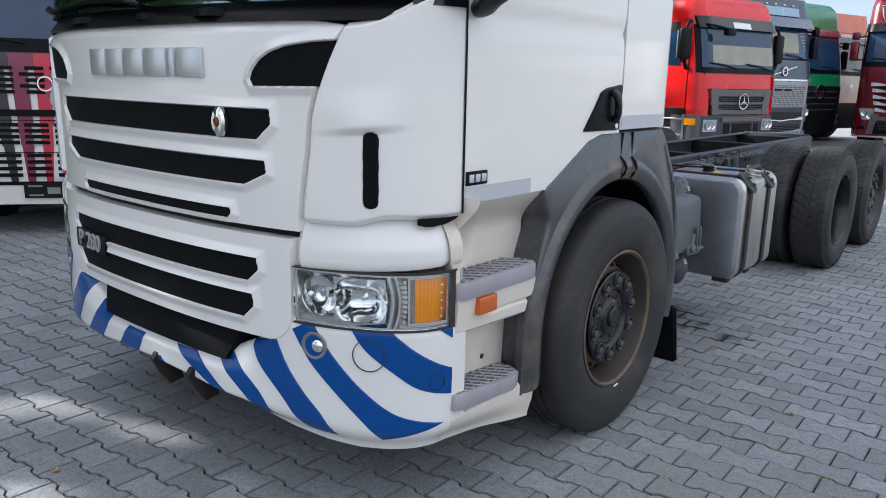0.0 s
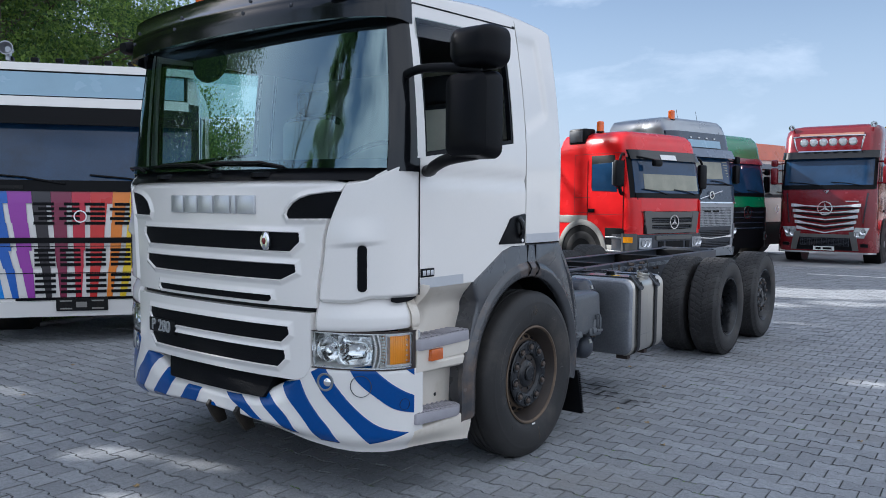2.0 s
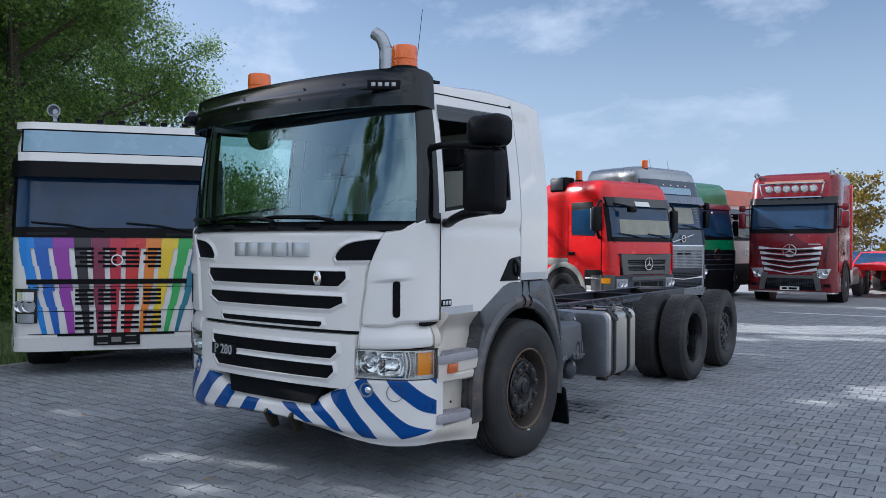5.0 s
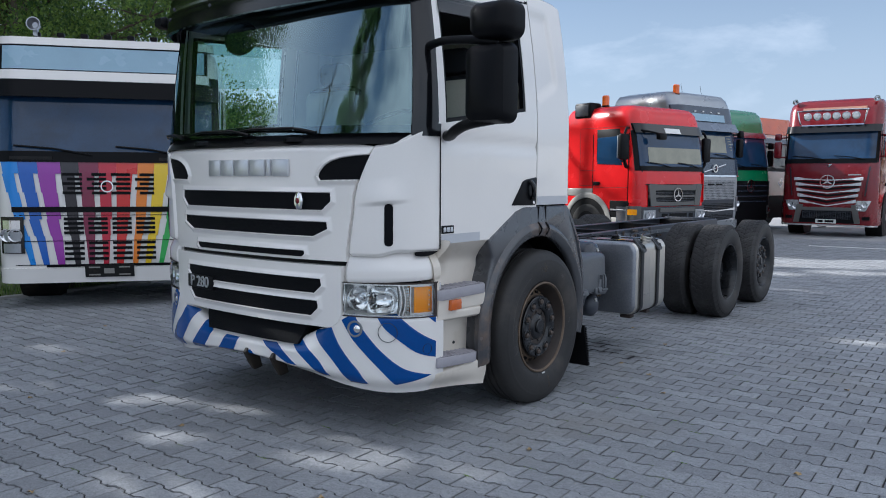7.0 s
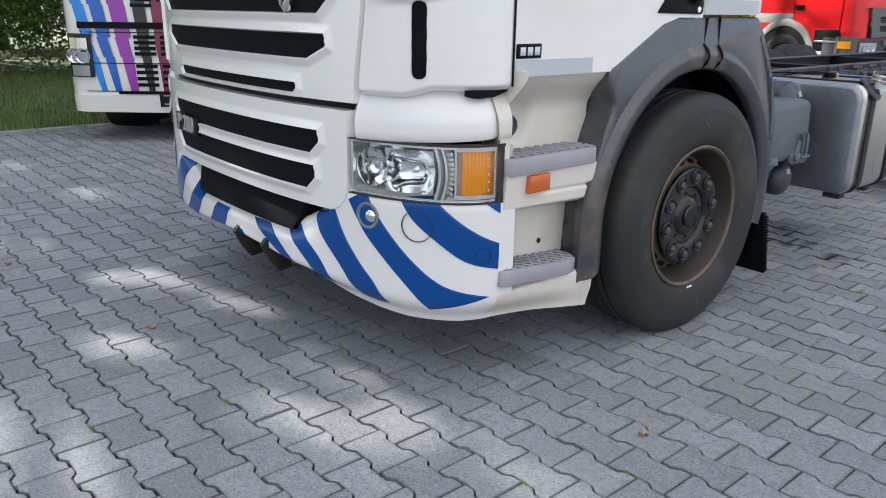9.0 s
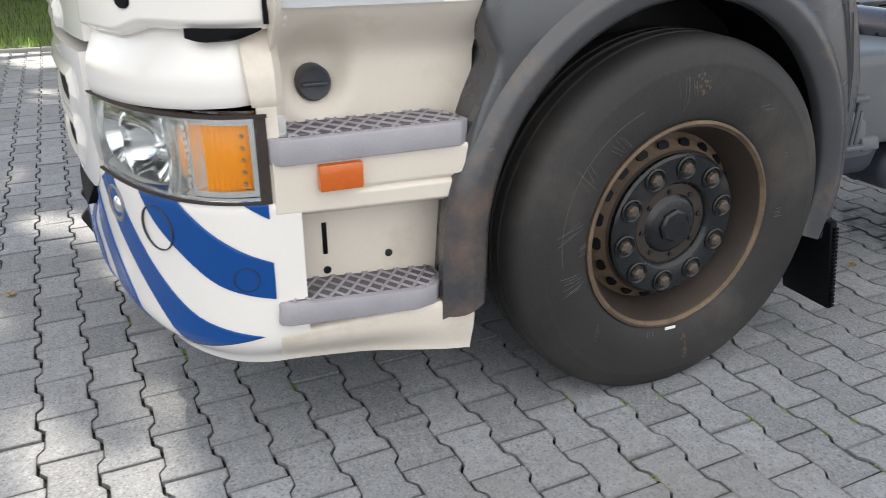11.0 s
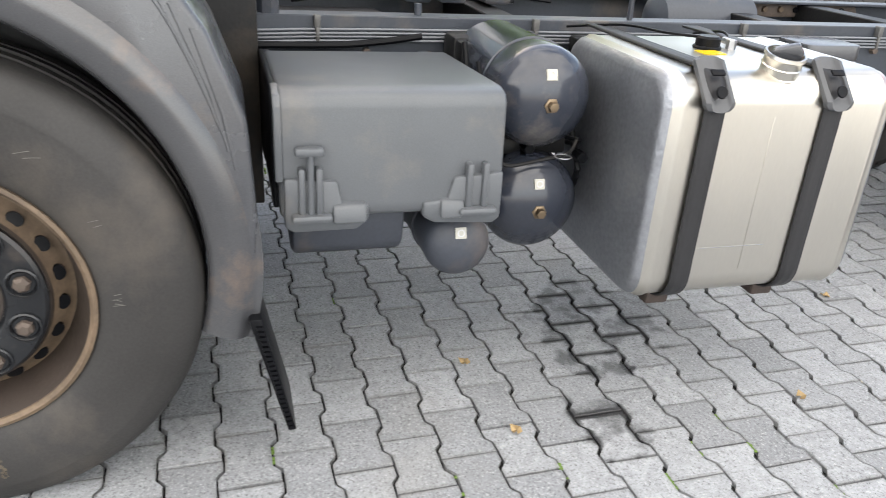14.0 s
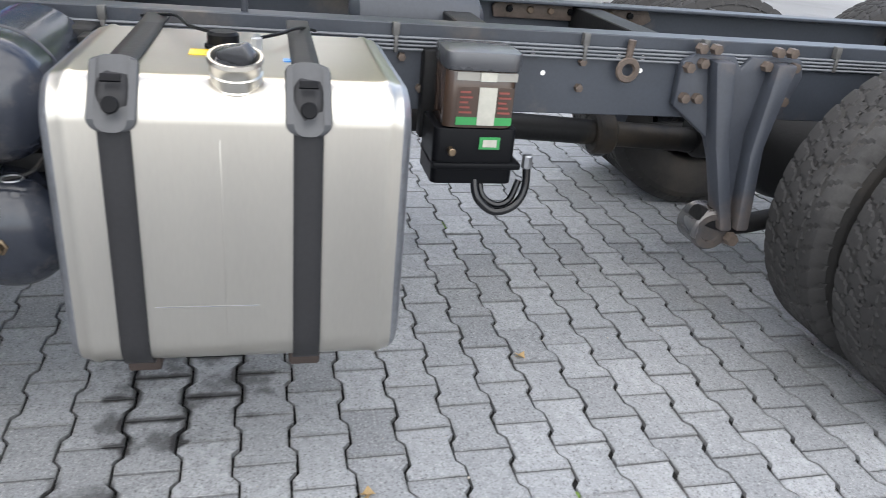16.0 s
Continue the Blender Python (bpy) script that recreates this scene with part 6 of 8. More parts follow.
# mirrors
for s in (1,):
    mirror = part("mirror", loft(B(), [[Vector((s * (1.575 + x * k), -1.22 + dy, 1.97 + z * k2)) for x, z in round_rect(-.13, .13, -.20, .20, .05)]
                                      for dy, k, k2 in ((.045, .9, .94), (.05, 1, 1), (-.01, 1.0, 1.0), (-.06, .88, .93), (-.085, .60, .75))]), M["black"], lorry, "large black door mirror housing")
    bm = loft(B(), [[Vector((s * (1.61 + x * k), -1.23 + dy, 2.275 + z * k)) for x, z in round_rect(-.13, .13, -.095, .095, .06)] for dy, k in ((.06, .9), (.065, 1), (-.02, 1), (-.075, .82), (-.10, .5))])
    part("wide_angle_mirror", bm, M["black"], mirror)
    bm = tube(B(), smooth_path([(s * 1.15, -1.20, 2.20), (s * 1.30, -1.26, 2.205), (s * 1.50, -1.26, 2.19), (s * 1.62, -1.22, 2.17)], 5), .022, 10)
    part("mirror_arm", bm, M["black"], mirror)
    bm = tube(B(), smooth_path([(s * 1.18, -1.08, 1.728), (s * 1.26, -1.14, 1.725), (s * 1.34, -1.20, 1.745), (s * 1.45, -1.23, 1.775), (s * 1.60, -1.22, 1.795)], 5), .030, 10)
    part("mirror_arm", bm, M["black"], mirror)
    o = part("mirror_glass", box(B(), s * 1.575 - .105, s * 1.575 + .105, -1.172, -1.166, 1.80, 2.14, .002), M["chrome"], mirror)

bm = loft(B(), [[Vector((-1.17 + x * k, -1.30 + dy, 2.58 + z * k)) for x, z in round_rect(-.06, .06, -.04, .04, .03)] for dy, k in ((.05, .8), (.05, 1), (-.03, 1), (-.06, .7))])
tube(bm, [(-1.10, -1.25, 2.60), (-1.15, -1.29, 2.59)], .018, 8)
part("front_mirror", bm, M["black"], lorry, "small black mirror at the visor's corner")

# cab interior
bm = box(B(), -1.08, 1.08, -1.32, -.95, 1.45, 1.72, .06)
part("dashboard", bm, M["inside"], lorry, "dark dashboard")
for x in (.58, -.58):
    bm = box(B(), x - .26, x + .26, -.75, -.22, 1.35, 1.55, .07)
    box(bm, x - .25, x + .25, -.30, -.12, 1.5, 2.2, .07)
    box(bm, x - .14, x + .14, -.27, -.15, 2.2, 2.38, .05)
    seat = part("cab_seat", bm, M["inside"], lorry, "dark cab seat with pale cover")
    part("seat_cover", box(B(), x - .255, x + .255, -.315, -.115, 1.52, 2.17, .06), M["cloth"], seat, "pale seat cover")
bm = lathe(B(), [(.21, -.016), (.226, 0), (.21, .016), (.194, 0)], "z", (0, 0, 0), 28, closed=True)
box(bm, -.2, .2, -.02, .02, -.01, .01, .005)
bm.transform(pose(.58, -.90, 1.80, 35, 0, 0))
part("steering_wheel", bm, M["black"], lorry)
part("headliner", box(B(), -1.06, 1.06, -1.22, .26, 2.535, 2.56, .004), M["inside"], lorry, "dark headliner under the roof")
part("rear_lining", box(B(), -1.11, 1.11, .27, .285, 1.32, 2.55, .004), M["cloth"], lorry, "beige rear wall lining")
bm = lathe(B(), [(0, -.02), (.10, -.015), (.11, 0), (0, .02)], "y", (0, -1.17, 2.42), 18)
for v in bm.verts:
    v.co.x = -.49 + v.co.x * 1.6
part("inner_mirror", bm, M["black"], lorry)

# ---- cab steps ----
for s in (1, -1):
    def f(u, v, s=s):
        z = .39 + .76 * v
        x = 1.085 + .11 * ease(.80, 1, v) + .07 * (1 - ease(0, .07, u)) * ease(.66, .70, z)
        bowl = .050 * math.exp(-(((u - .245) / .135) ** 2 + ((z - .993) / .095) ** 2) ** 2)
        return Vector((s * (x - bowl), -1.142 + .497 * u, z))
    st = part("step_housing", sheet(B(), f, 40, 48, (-s * .1, 0, 0)), M["white_low"], lorry, "white recessed step well with two grey treads", sharp=60)

    def f(u, v, s=s):
        y = -1.16 + (.455 - .02 * (1 - v)) * u
        z = .685 - .015 * u + (.83 - .685 + .005 * u) * v
        groove = .010 * math.exp(-((v - .36 - .05 * u) / .035) ** 2) * ease(.35, .42, u)
        return Vector((s * (1.203 - .012 * (1 - v) - groove - .02 * (1 - ease(0, .10, v)) - .01 * ease(.9, 1, v)), y, z))
    part("step_fascia", sheet(B(), f, 40, 40, (-s * .10, 0, 0)), M["white_low"], st, sharp=70)
    x0, x1 = sorted((s * 1.19, s * 1.219))
    part("step_marker", box(B(), x0, x1, -1.066, -.967, .745, .805, .004), M["amber"], st, "small amber side marker")
    for zt, thick, y0, y1, low in ((.869, .058, -1.165, -.700, False), (.470, .055, -1.172, -.745, True)):
        xe = 1.215
        if low:
            poly = [(1.03, y0), (xe - .01, y0), (xe, y0 + .02), (xe, y1 - .09), (xe - .02, y1 - .035), (xe - .07, y1), (1.03, y1)]
        else:
            poly = [(1.03, y0), (xe - .02, y0), (xe, y0 + .02), (xe, y1 - .03), (xe - .03, y1), (1.13, y1 - .015), (1.06, y1 - .10), (1.03, y1 - .12)]
        bm = prism(B(), [(s * x, y) for x, y in poly], "z", zt - thick, zt, .005)
        tip = pose(0, y0, zt, -4.2, 0, 0) @ pose(0, -y0, -zt) if low else Matrix.Identity(4)
        bm.transform(pose(0, 0, .018) @ tip if low else tip)
        tread = part("step_tread", bm, M["step"], st, "grey moulded step tread with diamond ribs")
        # darker sheet between the ribs: shade of deep cells put into its colour
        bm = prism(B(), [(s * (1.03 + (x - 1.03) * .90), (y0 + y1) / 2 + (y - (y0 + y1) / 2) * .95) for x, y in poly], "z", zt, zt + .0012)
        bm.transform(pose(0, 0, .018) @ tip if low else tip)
        part("tread_floor", bm, M["step_shade"], tread)
        n = 9
        for k in range(-2, n + 1):
            for w in (1, -1):
                pts = []
                for q in range(13):
                    x = 1.035 + (xe - .014 - 1.035) * q / 12
                    y = y0 + .03 + (y1 - y0 - .05) * (k + (0 if w > 0 else 2)) / n + w * (x - 1.035) * .75
                    edge = y1 - .02 - (.09 * max(0, (1.12 - x) / .1) if not low else .07 * max(0, (x - (xe - .06)) / .06) ** 2)
                    if y0 + .012 < y < edge:
                        pts.append((s * x, y, zt + .002))
                if len(pts) >= 2:
                    bm = tube(B(), [pts[0], pts[-1]], .0042, 5)
                    bm.transform(pose(0, 0, .018) @ tip if low else tip)
                    part("rib", bm, M["step"], tread)
    for y, z in ((-.868, .515), (-1.028, .497), (-1.118, .497)):
        x0, x1 = sorted((s * 1.06, s * 1.09))
        part("step_bolt", cyl(B(), "x", (0, y, z), .010, x0, x1, 12, .002), M["hub"], st)
    x0, x1 = sorted((s * 1.05, s * 1.0885))
    part("step_slot", box(B(), x0, x1, -1.036, -1.024, .54, .622, .002), M["black"], st)
    prof = [(0, .018), (.030, .018), (.034, .020), (.038, .016), (.041, .008), (.0415, -.02)]
    cap = part("filler_cap", lathe(B(), [(r, s * h) for r, h in prof], "x", (s * 1.054, -1.027, .95), 28), M["chassis"], st, "round black cap in the step well")
    x0, x1 = sorted((s * 1.066, s * 1.082))
    part("cap_grip", box(B(), x0, x1, -1.057, -.997, .945, .955, .004), M["chassis"], cap)

# ---- wheels ----
def rubber(flat=0.5025, grow=0.0):
    prof = [(.285, .10), (.296, .118), (.315, .132), (.335, .1405), (.36, .1468), (.385, .1498), (.41, .1500), (.428, .1482), (.436, .1472), (.441, .1474), (.446, .1450), (.460, .1405), (.474, .1335), (.486, .124), (.494, .114), (.500, .101), (.503, .088)]
    grooves = [(.504, .070), (.5045, .047), (.494, .045), (.494, .036), (.505, .034), (.506, .01), (.496, .008), (.496, 0)]
    half = [(r + grow * ease(.36, .48, r), h) for r, h in prof + grooves]
    full = half + [(r, -h) for r, h in half[::-1][1:]]
    bm = lathe(B(), full, "x", (0, 0, 0), 72, closed=True)
    for v in bm.verts:
        if v.co.z < -flat:
            v.co.z = -flat
    return bm


def lugs(flat=0.5025):
    """The blocky tread of a drive tyre, as one sheet."""
    def f(u, v):
        a, h = u * 2 * math.pi, -.142 + .284 * v
        zig = .008 * math.asin(math.sin(a * 46)) / 1.57
        d = min(abs(h - zig), abs(h - .062 - zig * .8), abs(h + .062 - zig * .8))
        g = 1 - ease(.002, .005, d)
        cross = abs(((a * 46 / math.pi + h * 16 * (1 if h > 0 else -1)) % 2) - 1)
        g = max(g, (1 - ease(.10, .22, cross)) * .8)
        edge = ease(.105, .142, abs(h))
        r = .508 - .010 * g - .040 * edge ** 1.5
        y, z = r * math.cos(a), r * math.sin(a)
        return Vector((h, y, max(z, -flat)))
    return sheet(B(), f, 368, 30)


def wheel(name, style, label):
    """A wheel at the origin, outer side towards +x, parented to the lorry."""
    root = part(name, rubber(grow=.016 if style == "front" else 0), M["tyre"], lorry, label, sharp=48)
    if style != "front":
        part("tread", lugs(), M["tread"], root, "worn zigzag drive tread", sharp=25)
    if style == "dual":
        prof = [(.286, .10), (.302, .124), (.300, .132), (.290, .128), (.280, .10), (.268, .06), (.262, -.02), (.255, -.09), (.20, -.10), (.15, -.09), (.13, -.085), (.13, .02), (.10, .03), (0, .032)]
    else:
        prof = [(.286, .10), (.303, .122), (.303, .131), (.297, .134), (.289, .126), (.282, .10), (.268, .075), (.256, .045), (.250, .03), (.238, .035), (.212, .078), (.208, .085), (0, .085)]
    rim = part("rim", lathe(B(), prof, "x", (0, 0, 0), 64), M["rim"] if style == "front" else M["hub"], root, "rusty brown steel rim" if style == "front" else "")
    if style == "front":
        part("rim_edge", lathe(B(), [(.2855, .1005), (.2885, .1268), (.297, .1350), (.3050, .1320), (.3050, .1215), (.2965, .1330), (.2895, .1250), (.2868, .1005)], "x", (0, 0, 0), 64, closed=True), M["rim_edge"], root, "rust-brown edge of the rim")
        part("rim_ring", lathe(B(), [(.2495, .0318), (.2385, .0362), (.2125, .0792), (.2125, .0772), (.2385, .0342)], "x", (0, 0, 0), 64, closed=True), M["rim_edge"], root)
    if style != "dual":
        hole = lathe(B(), [(.0, .002), (.014, .002), (.015, -.004)], "x", (0, 0, 0), 14)
        hole.transform(Matrix.Diagonal((1, 1, 1.25, 1)))
        first = None
        for k in range(20):
            m = Matrix.Rotation(2 * math.pi * (k + .5) / 20, 4, 'X') @ pose(.0605, .2275, 0, 0, 0, 30)
            if first is None:
                first = part("rim_hole", hole, M["black"], root)
                first.matrix_basis = m
            else:
                again(first, m)
        hubp = [(.206, .070), (.207, .098), (.200, .104), (.132, .104), (.126, .100), (.118, .088), (.116, .078), (0, .078)]
        part("hub", lathe(B(), hubp, "x", (0, 0, 0), 56), M["hub"], root, "black painted hub with ten wheel nuts")
        part("hub_centre", lathe(B(), [(.114, .079), (.090, .082), (.078, .096), (.070, .100), (0, .100)], "x", (0, 0, 0), 40), M["hub"], root)
        part("hub_cap", lathe(B(), [(0, .114), (.042, .114), (.049, .108), (.050, .095)], "x", (0, 0, 0), 8), M["hub"], root)
        seat = lathe(B(), [(.034, .102), (.034, .108), (.030, .110), (.024, .104), (0, .1035)], "x", (0, .1675, 0), 18)
        first = None
        for k in range(10):
            m = Matrix.Rotation(2 * math.pi * (k + .35) / 10, 4, 'X')
            if first is None:
                first = part("nut_seat", seat, M["hub"], root)
                first.matrix_basis = m
            else:
                again(first, m)
        nut = lathe(B(), [(.018, .100), (.018, .115), (.014, .119), (.011, .122), (0, .123)], "x", (0, .1675, 0), 6)
        first = None
        for k in range(10):
            m = Matrix.Rotation(2 * math.pi * (k + .35) / 10, 4, 'X')
            if first is None:
                first = part("wheel_nut", nut, M["rust"], root, "rusty wheel nut")
                first.matrix_basis = m
            else:
                again(first, m)
        small = cyl(B(), "x", (0, .098, 0), .007, .078, .092, 6, .001)
        first = None
        for k in range(8):
            m = Matrix.Rotation(2 * math.pi * (k + .2) / 8, 4, 'X')
            if first is None:
                first = part("hub_bolt", small, M["hub"], root)
                first.matrix_basis = m
            else:
                again(first, m)
    else:
        nut = lathe(B(), [(.018, -.10), (.018, -.07), (.012, -.06), (0, -.058)], "x", (0, .1675, 0), 6)
        first = None
        for k in range(10):
            m = Matrix.Rotation(2 * math.pi * k / 10, 4, 'X')
            if first is None:
                first = part("wheel_nut", nut, M["rust"], root)
                first.matrix_basis = m
            else:
                again(first, m)
    return root


def again_tree(root, m):
    o = again(root, m)
    for c in root.children:
        again(c, c.matrix_basis.copy(), o)
    return o


WY, WZ, Y1, Y2 = -.062, .503, 3.98, 5.32
FLIP = Matrix.Rotation(math.pi, 4, 'Z')
fw = wheel("front_wheel", "front", "dusty worn front tyre on a rusty steel rim")
fw.matrix_basis = pose(1.10, WY, WZ)
again_tree(fw, pose(-1.10, WY, WZ) @ FLIP)
# scuffs on the tyre: fine radial scratches in groups, a pale arc, tan patches
SIDEWALL = [(.30, .1225), (.315, .132), (.335, .1405), (.36, .1468), (.385, .1498), (.41, .1500), (.44, .1470), (.46, .1420)]


def wall_x(r):
    """How far out the side of the tyre stands at radius r."""
    for (ra, xa), (rb, xb) in zip(SIDEWALL, SIDEWALL[1:]):
        if r <= rb:
            return xa + (xb - xa) * (r - ra) / (rb - ra)
    return SIDEWALL[-1][1]


def scratch(a0, r0, a1, r1, w):
    pts = []
    for k in range(5):
        a, r = radians(a0 + (a1 - a0) * k / 4), r0 + (r1 - r0) * k / 4
        pts.append((wall_x(r) + .0004, r * math.cos(a), r * math.sin(a)))
    return tube(B(), pts, w, 4)


rs = random.Random(23)
for a, r0, r1, cnt, gap, skew in ((99, .325, .435, 4, 1.6, 0), (94, .36, .43, 2, 2.0, 1), (131, .325, .39, 5, 1.5, 2), (151, .335, .43, 4, 2.0, -3), (169, .335, .42, 4, 1.8, 6), (181, .30, .345, 6, 1.1, 0), (195, .325, .41, 6, 1.3, 0), (224, .345, .40, 2, 2.2, 3), (57, .385, .405, 2, 2.4, -3), (29, .355, .39, 2, 1.8, 0), (0, .335, .36, 5, 1.0, 0), (259, .315, .335, 3, 1.5, 0)):
    for k in range(cnt):
        b = a + (k - (cnt - 1) / 2) * gap + rs.uniform(-.4, .4)
        part("scuff", scratch(b, r0 + rs.uniform(0, .3) * (r1 - r0), b + skew + rs.uniform(-1, 1), r1 - rs.uniform(0, .3) * (r1 - r0), rs.uniform(.0005, .0009)), M["scratch"], fw)
bm = tube(B(), [(wall_x(.40) + .0004, (.395 + .012 * math.sin(k * .2)) * math.cos(radians(118 + 4 * k)), (.395 + .012 * math.sin(k * .2)) * math.sin(radians(118 + 4 * k))) for k in range(18)], .0008, 4)
part("scuff", bm, M["scratch"], fw)
for ac, rc, wa, wr, n in ((92, .405, 5, .028, 26), (279, .385, 1.2, .040, 22)):
    bm = B()
    for k in range(n):
        a, r, q = radians(ac + rs.gauss(0, .45) * wa), rc + rs.uniform(-1, 1) * wr, rs.uniform(.002, .0055)
        lathe(bm, [(0, .0008), (q * .7, .0007), (q, -.0005)], "x", (wall_x(r) + .0007, r * math.cos(a), r * math.sin(a)), 7)
    part("tan_patch", bm, M["tan_scuff"], fw, "tan patch of dried dirt")
bm = box(B(), .1335, .1375, -.008, .028, -.318, -.309, .001)
part("chalk_mark", bm, M["label"], fw, "short white mark on the sidewall")
dual = wheel("rear_wheel", "dual", "dark drive tyre with zigzag tread")
dual.matrix_basis = pose(1.085, Y1, WZ)
again_tree(dual, pose(.745, Y1, WZ))
again_tree(dual, pose(-1.085, Y1, WZ) @ FLIP)
again_tree(dual, pose(-.745, Y1, WZ) @ FLIP)
tag = wheel("trailing_wheel", "single", "dark trailing axle tyre with black hub")
tag.matrix_basis = pose(1.085, Y2, WZ)
again_tree(tag, pose(-1.085, Y2, WZ) @ FLIP)
for y, nm in ((WY, "front_axle"), (Y1, "drive_axle"), (Y2, "trailing_axle")):
    bm = cyl(B(), "x", (0, y, WZ), .07, -1.0, 1.0, 20, .02)
    if nm == "drive_axle":
        lathe(bm, [(0, -.24), (.12, -.22), (.20, -.10), (.22, 0), (.20, .10), (.12, .22), (0, .24)], "x", (0, y, WZ), 28)
        cyl(bm, "y", (0, 0, WZ + .05), .10, y - .45, y, 20, .02)
    part(nm, bm, M["chassis_dark"], lorry)

# ---- front mudguards ----
def arch_at(r, deg):
    """A point of the arch: round to the front, then straight down."""
    a = radians(deg)
    if deg > 180:
        return -.09 - r, .555 - (a - math.pi) * r
    return -.09 + r * math.cos(a), .555 + r * math.sin(a)


for s in (1, -1):
    inner = [arch_at(.572, -17 + 214 * k / 40) for k in range(41)]
    outer = [(-.745, .385), (-.735, .55), (-.725, .72), (-.70, .82), (-.67, .905), (-.638, .975), (-.632, 1.01), (-.650, 1.04), (-.668, 1.08), (-.672, 1.135), (-.62, 1.16), (-.50, 1.225), (-.38, 1.29), (-.28, 1.314), (.30, 1.314), (.36, 1.25), (.42, 1.17), (.50, 1.05), (.565, .87), (.578, .65), (.552, .385)]
    bm = prism(B(), inner + outer, "x", s * .84, s * 1.205, .014)
    md = part("mudguard", bm, M["fender"], lorry, "grey-black plastic front mudguard", sharp=45)

    def f(u, v, s=s):
        r = .557 + .118 * v
        y, z = arch_at(r, 197 - 214 * u)
        ce = Vector((s * (1.196 + .030 * math.sin(math.pi * min(1, v * 1.25) * (.5 if v < .8 else 1)) ** .6 * (1 - ease(.45, 1, v)) + .006 * (1 - v)), y, z))
        return ce
    part("arch_lip", sheet(B(), f, 72, 14, (-s * .03, 0, 0)), M["fender_worn"], md, "brown-stained rounded lip of the arch", sharp=60)
    part("arch_liner", sheet(B(), lambda u, v, s=s: Vector((s * (.52 + .665 * v), *arch_at(.566, 197 - 214 * u))), 48, 3), M["black"], md, "black inner liner of the mudguard")
    bm = B()
    for k in (0, 1):
        a = radians(91 - 9 * k)
        tube(bm, [(s * (1.20 + .035 * math.sin(min(1, q) * math.pi)), -.09 + (.56 + .10 * q) * math.cos(a), .555 + (.56 + .10 * q) * math.sin(a)) for q in (0, .25, .5, .75, 1)] + [(s * 1.207, -.10 + .09 * k, 1.31)], .006, 6)
    part("joint_seam", bm, M["black"], md)
    x0, x1 = sorted((s * .50, s * .52))
    bm = box(B(), x0, x1, -.70, .62, .42, 1.25, .005)
    part("wheel_well", bm, M["chassis_dark"], md)
    bm = prism(B(), [(.545, .42), (.575, .42), (.645, .10), (.625, .10)], "x", s * 1.03, s * 1.225, .004)
    part("mud_flap", bm, M["black"], md, "black rubber mud flap")
    for k in range(5):
        part("ridge", tube(B(), [(s * 1.203, .33 + .035 * k, 1.235 - .045 * k), (s * 1.2035, .43 + .022 * k, 1.07 - .045 * k), (s * 1.203, .49 + .012 * k, .93 - .04 * k)], .0045, 5), M["fender"], md)
    bm = B()
    for k in range(22):
        z = .40 - .0135 * k
        y = .575 + (.42 - z) * .22
        box(bm, s * 1.222 if s > 0 else s * 1.235, s * 1.235 if s > 0 else s * 1.222, y - .018, y - .004, z - .004, z + .004)
    part("flap_teeth", bm, M["black"], md)

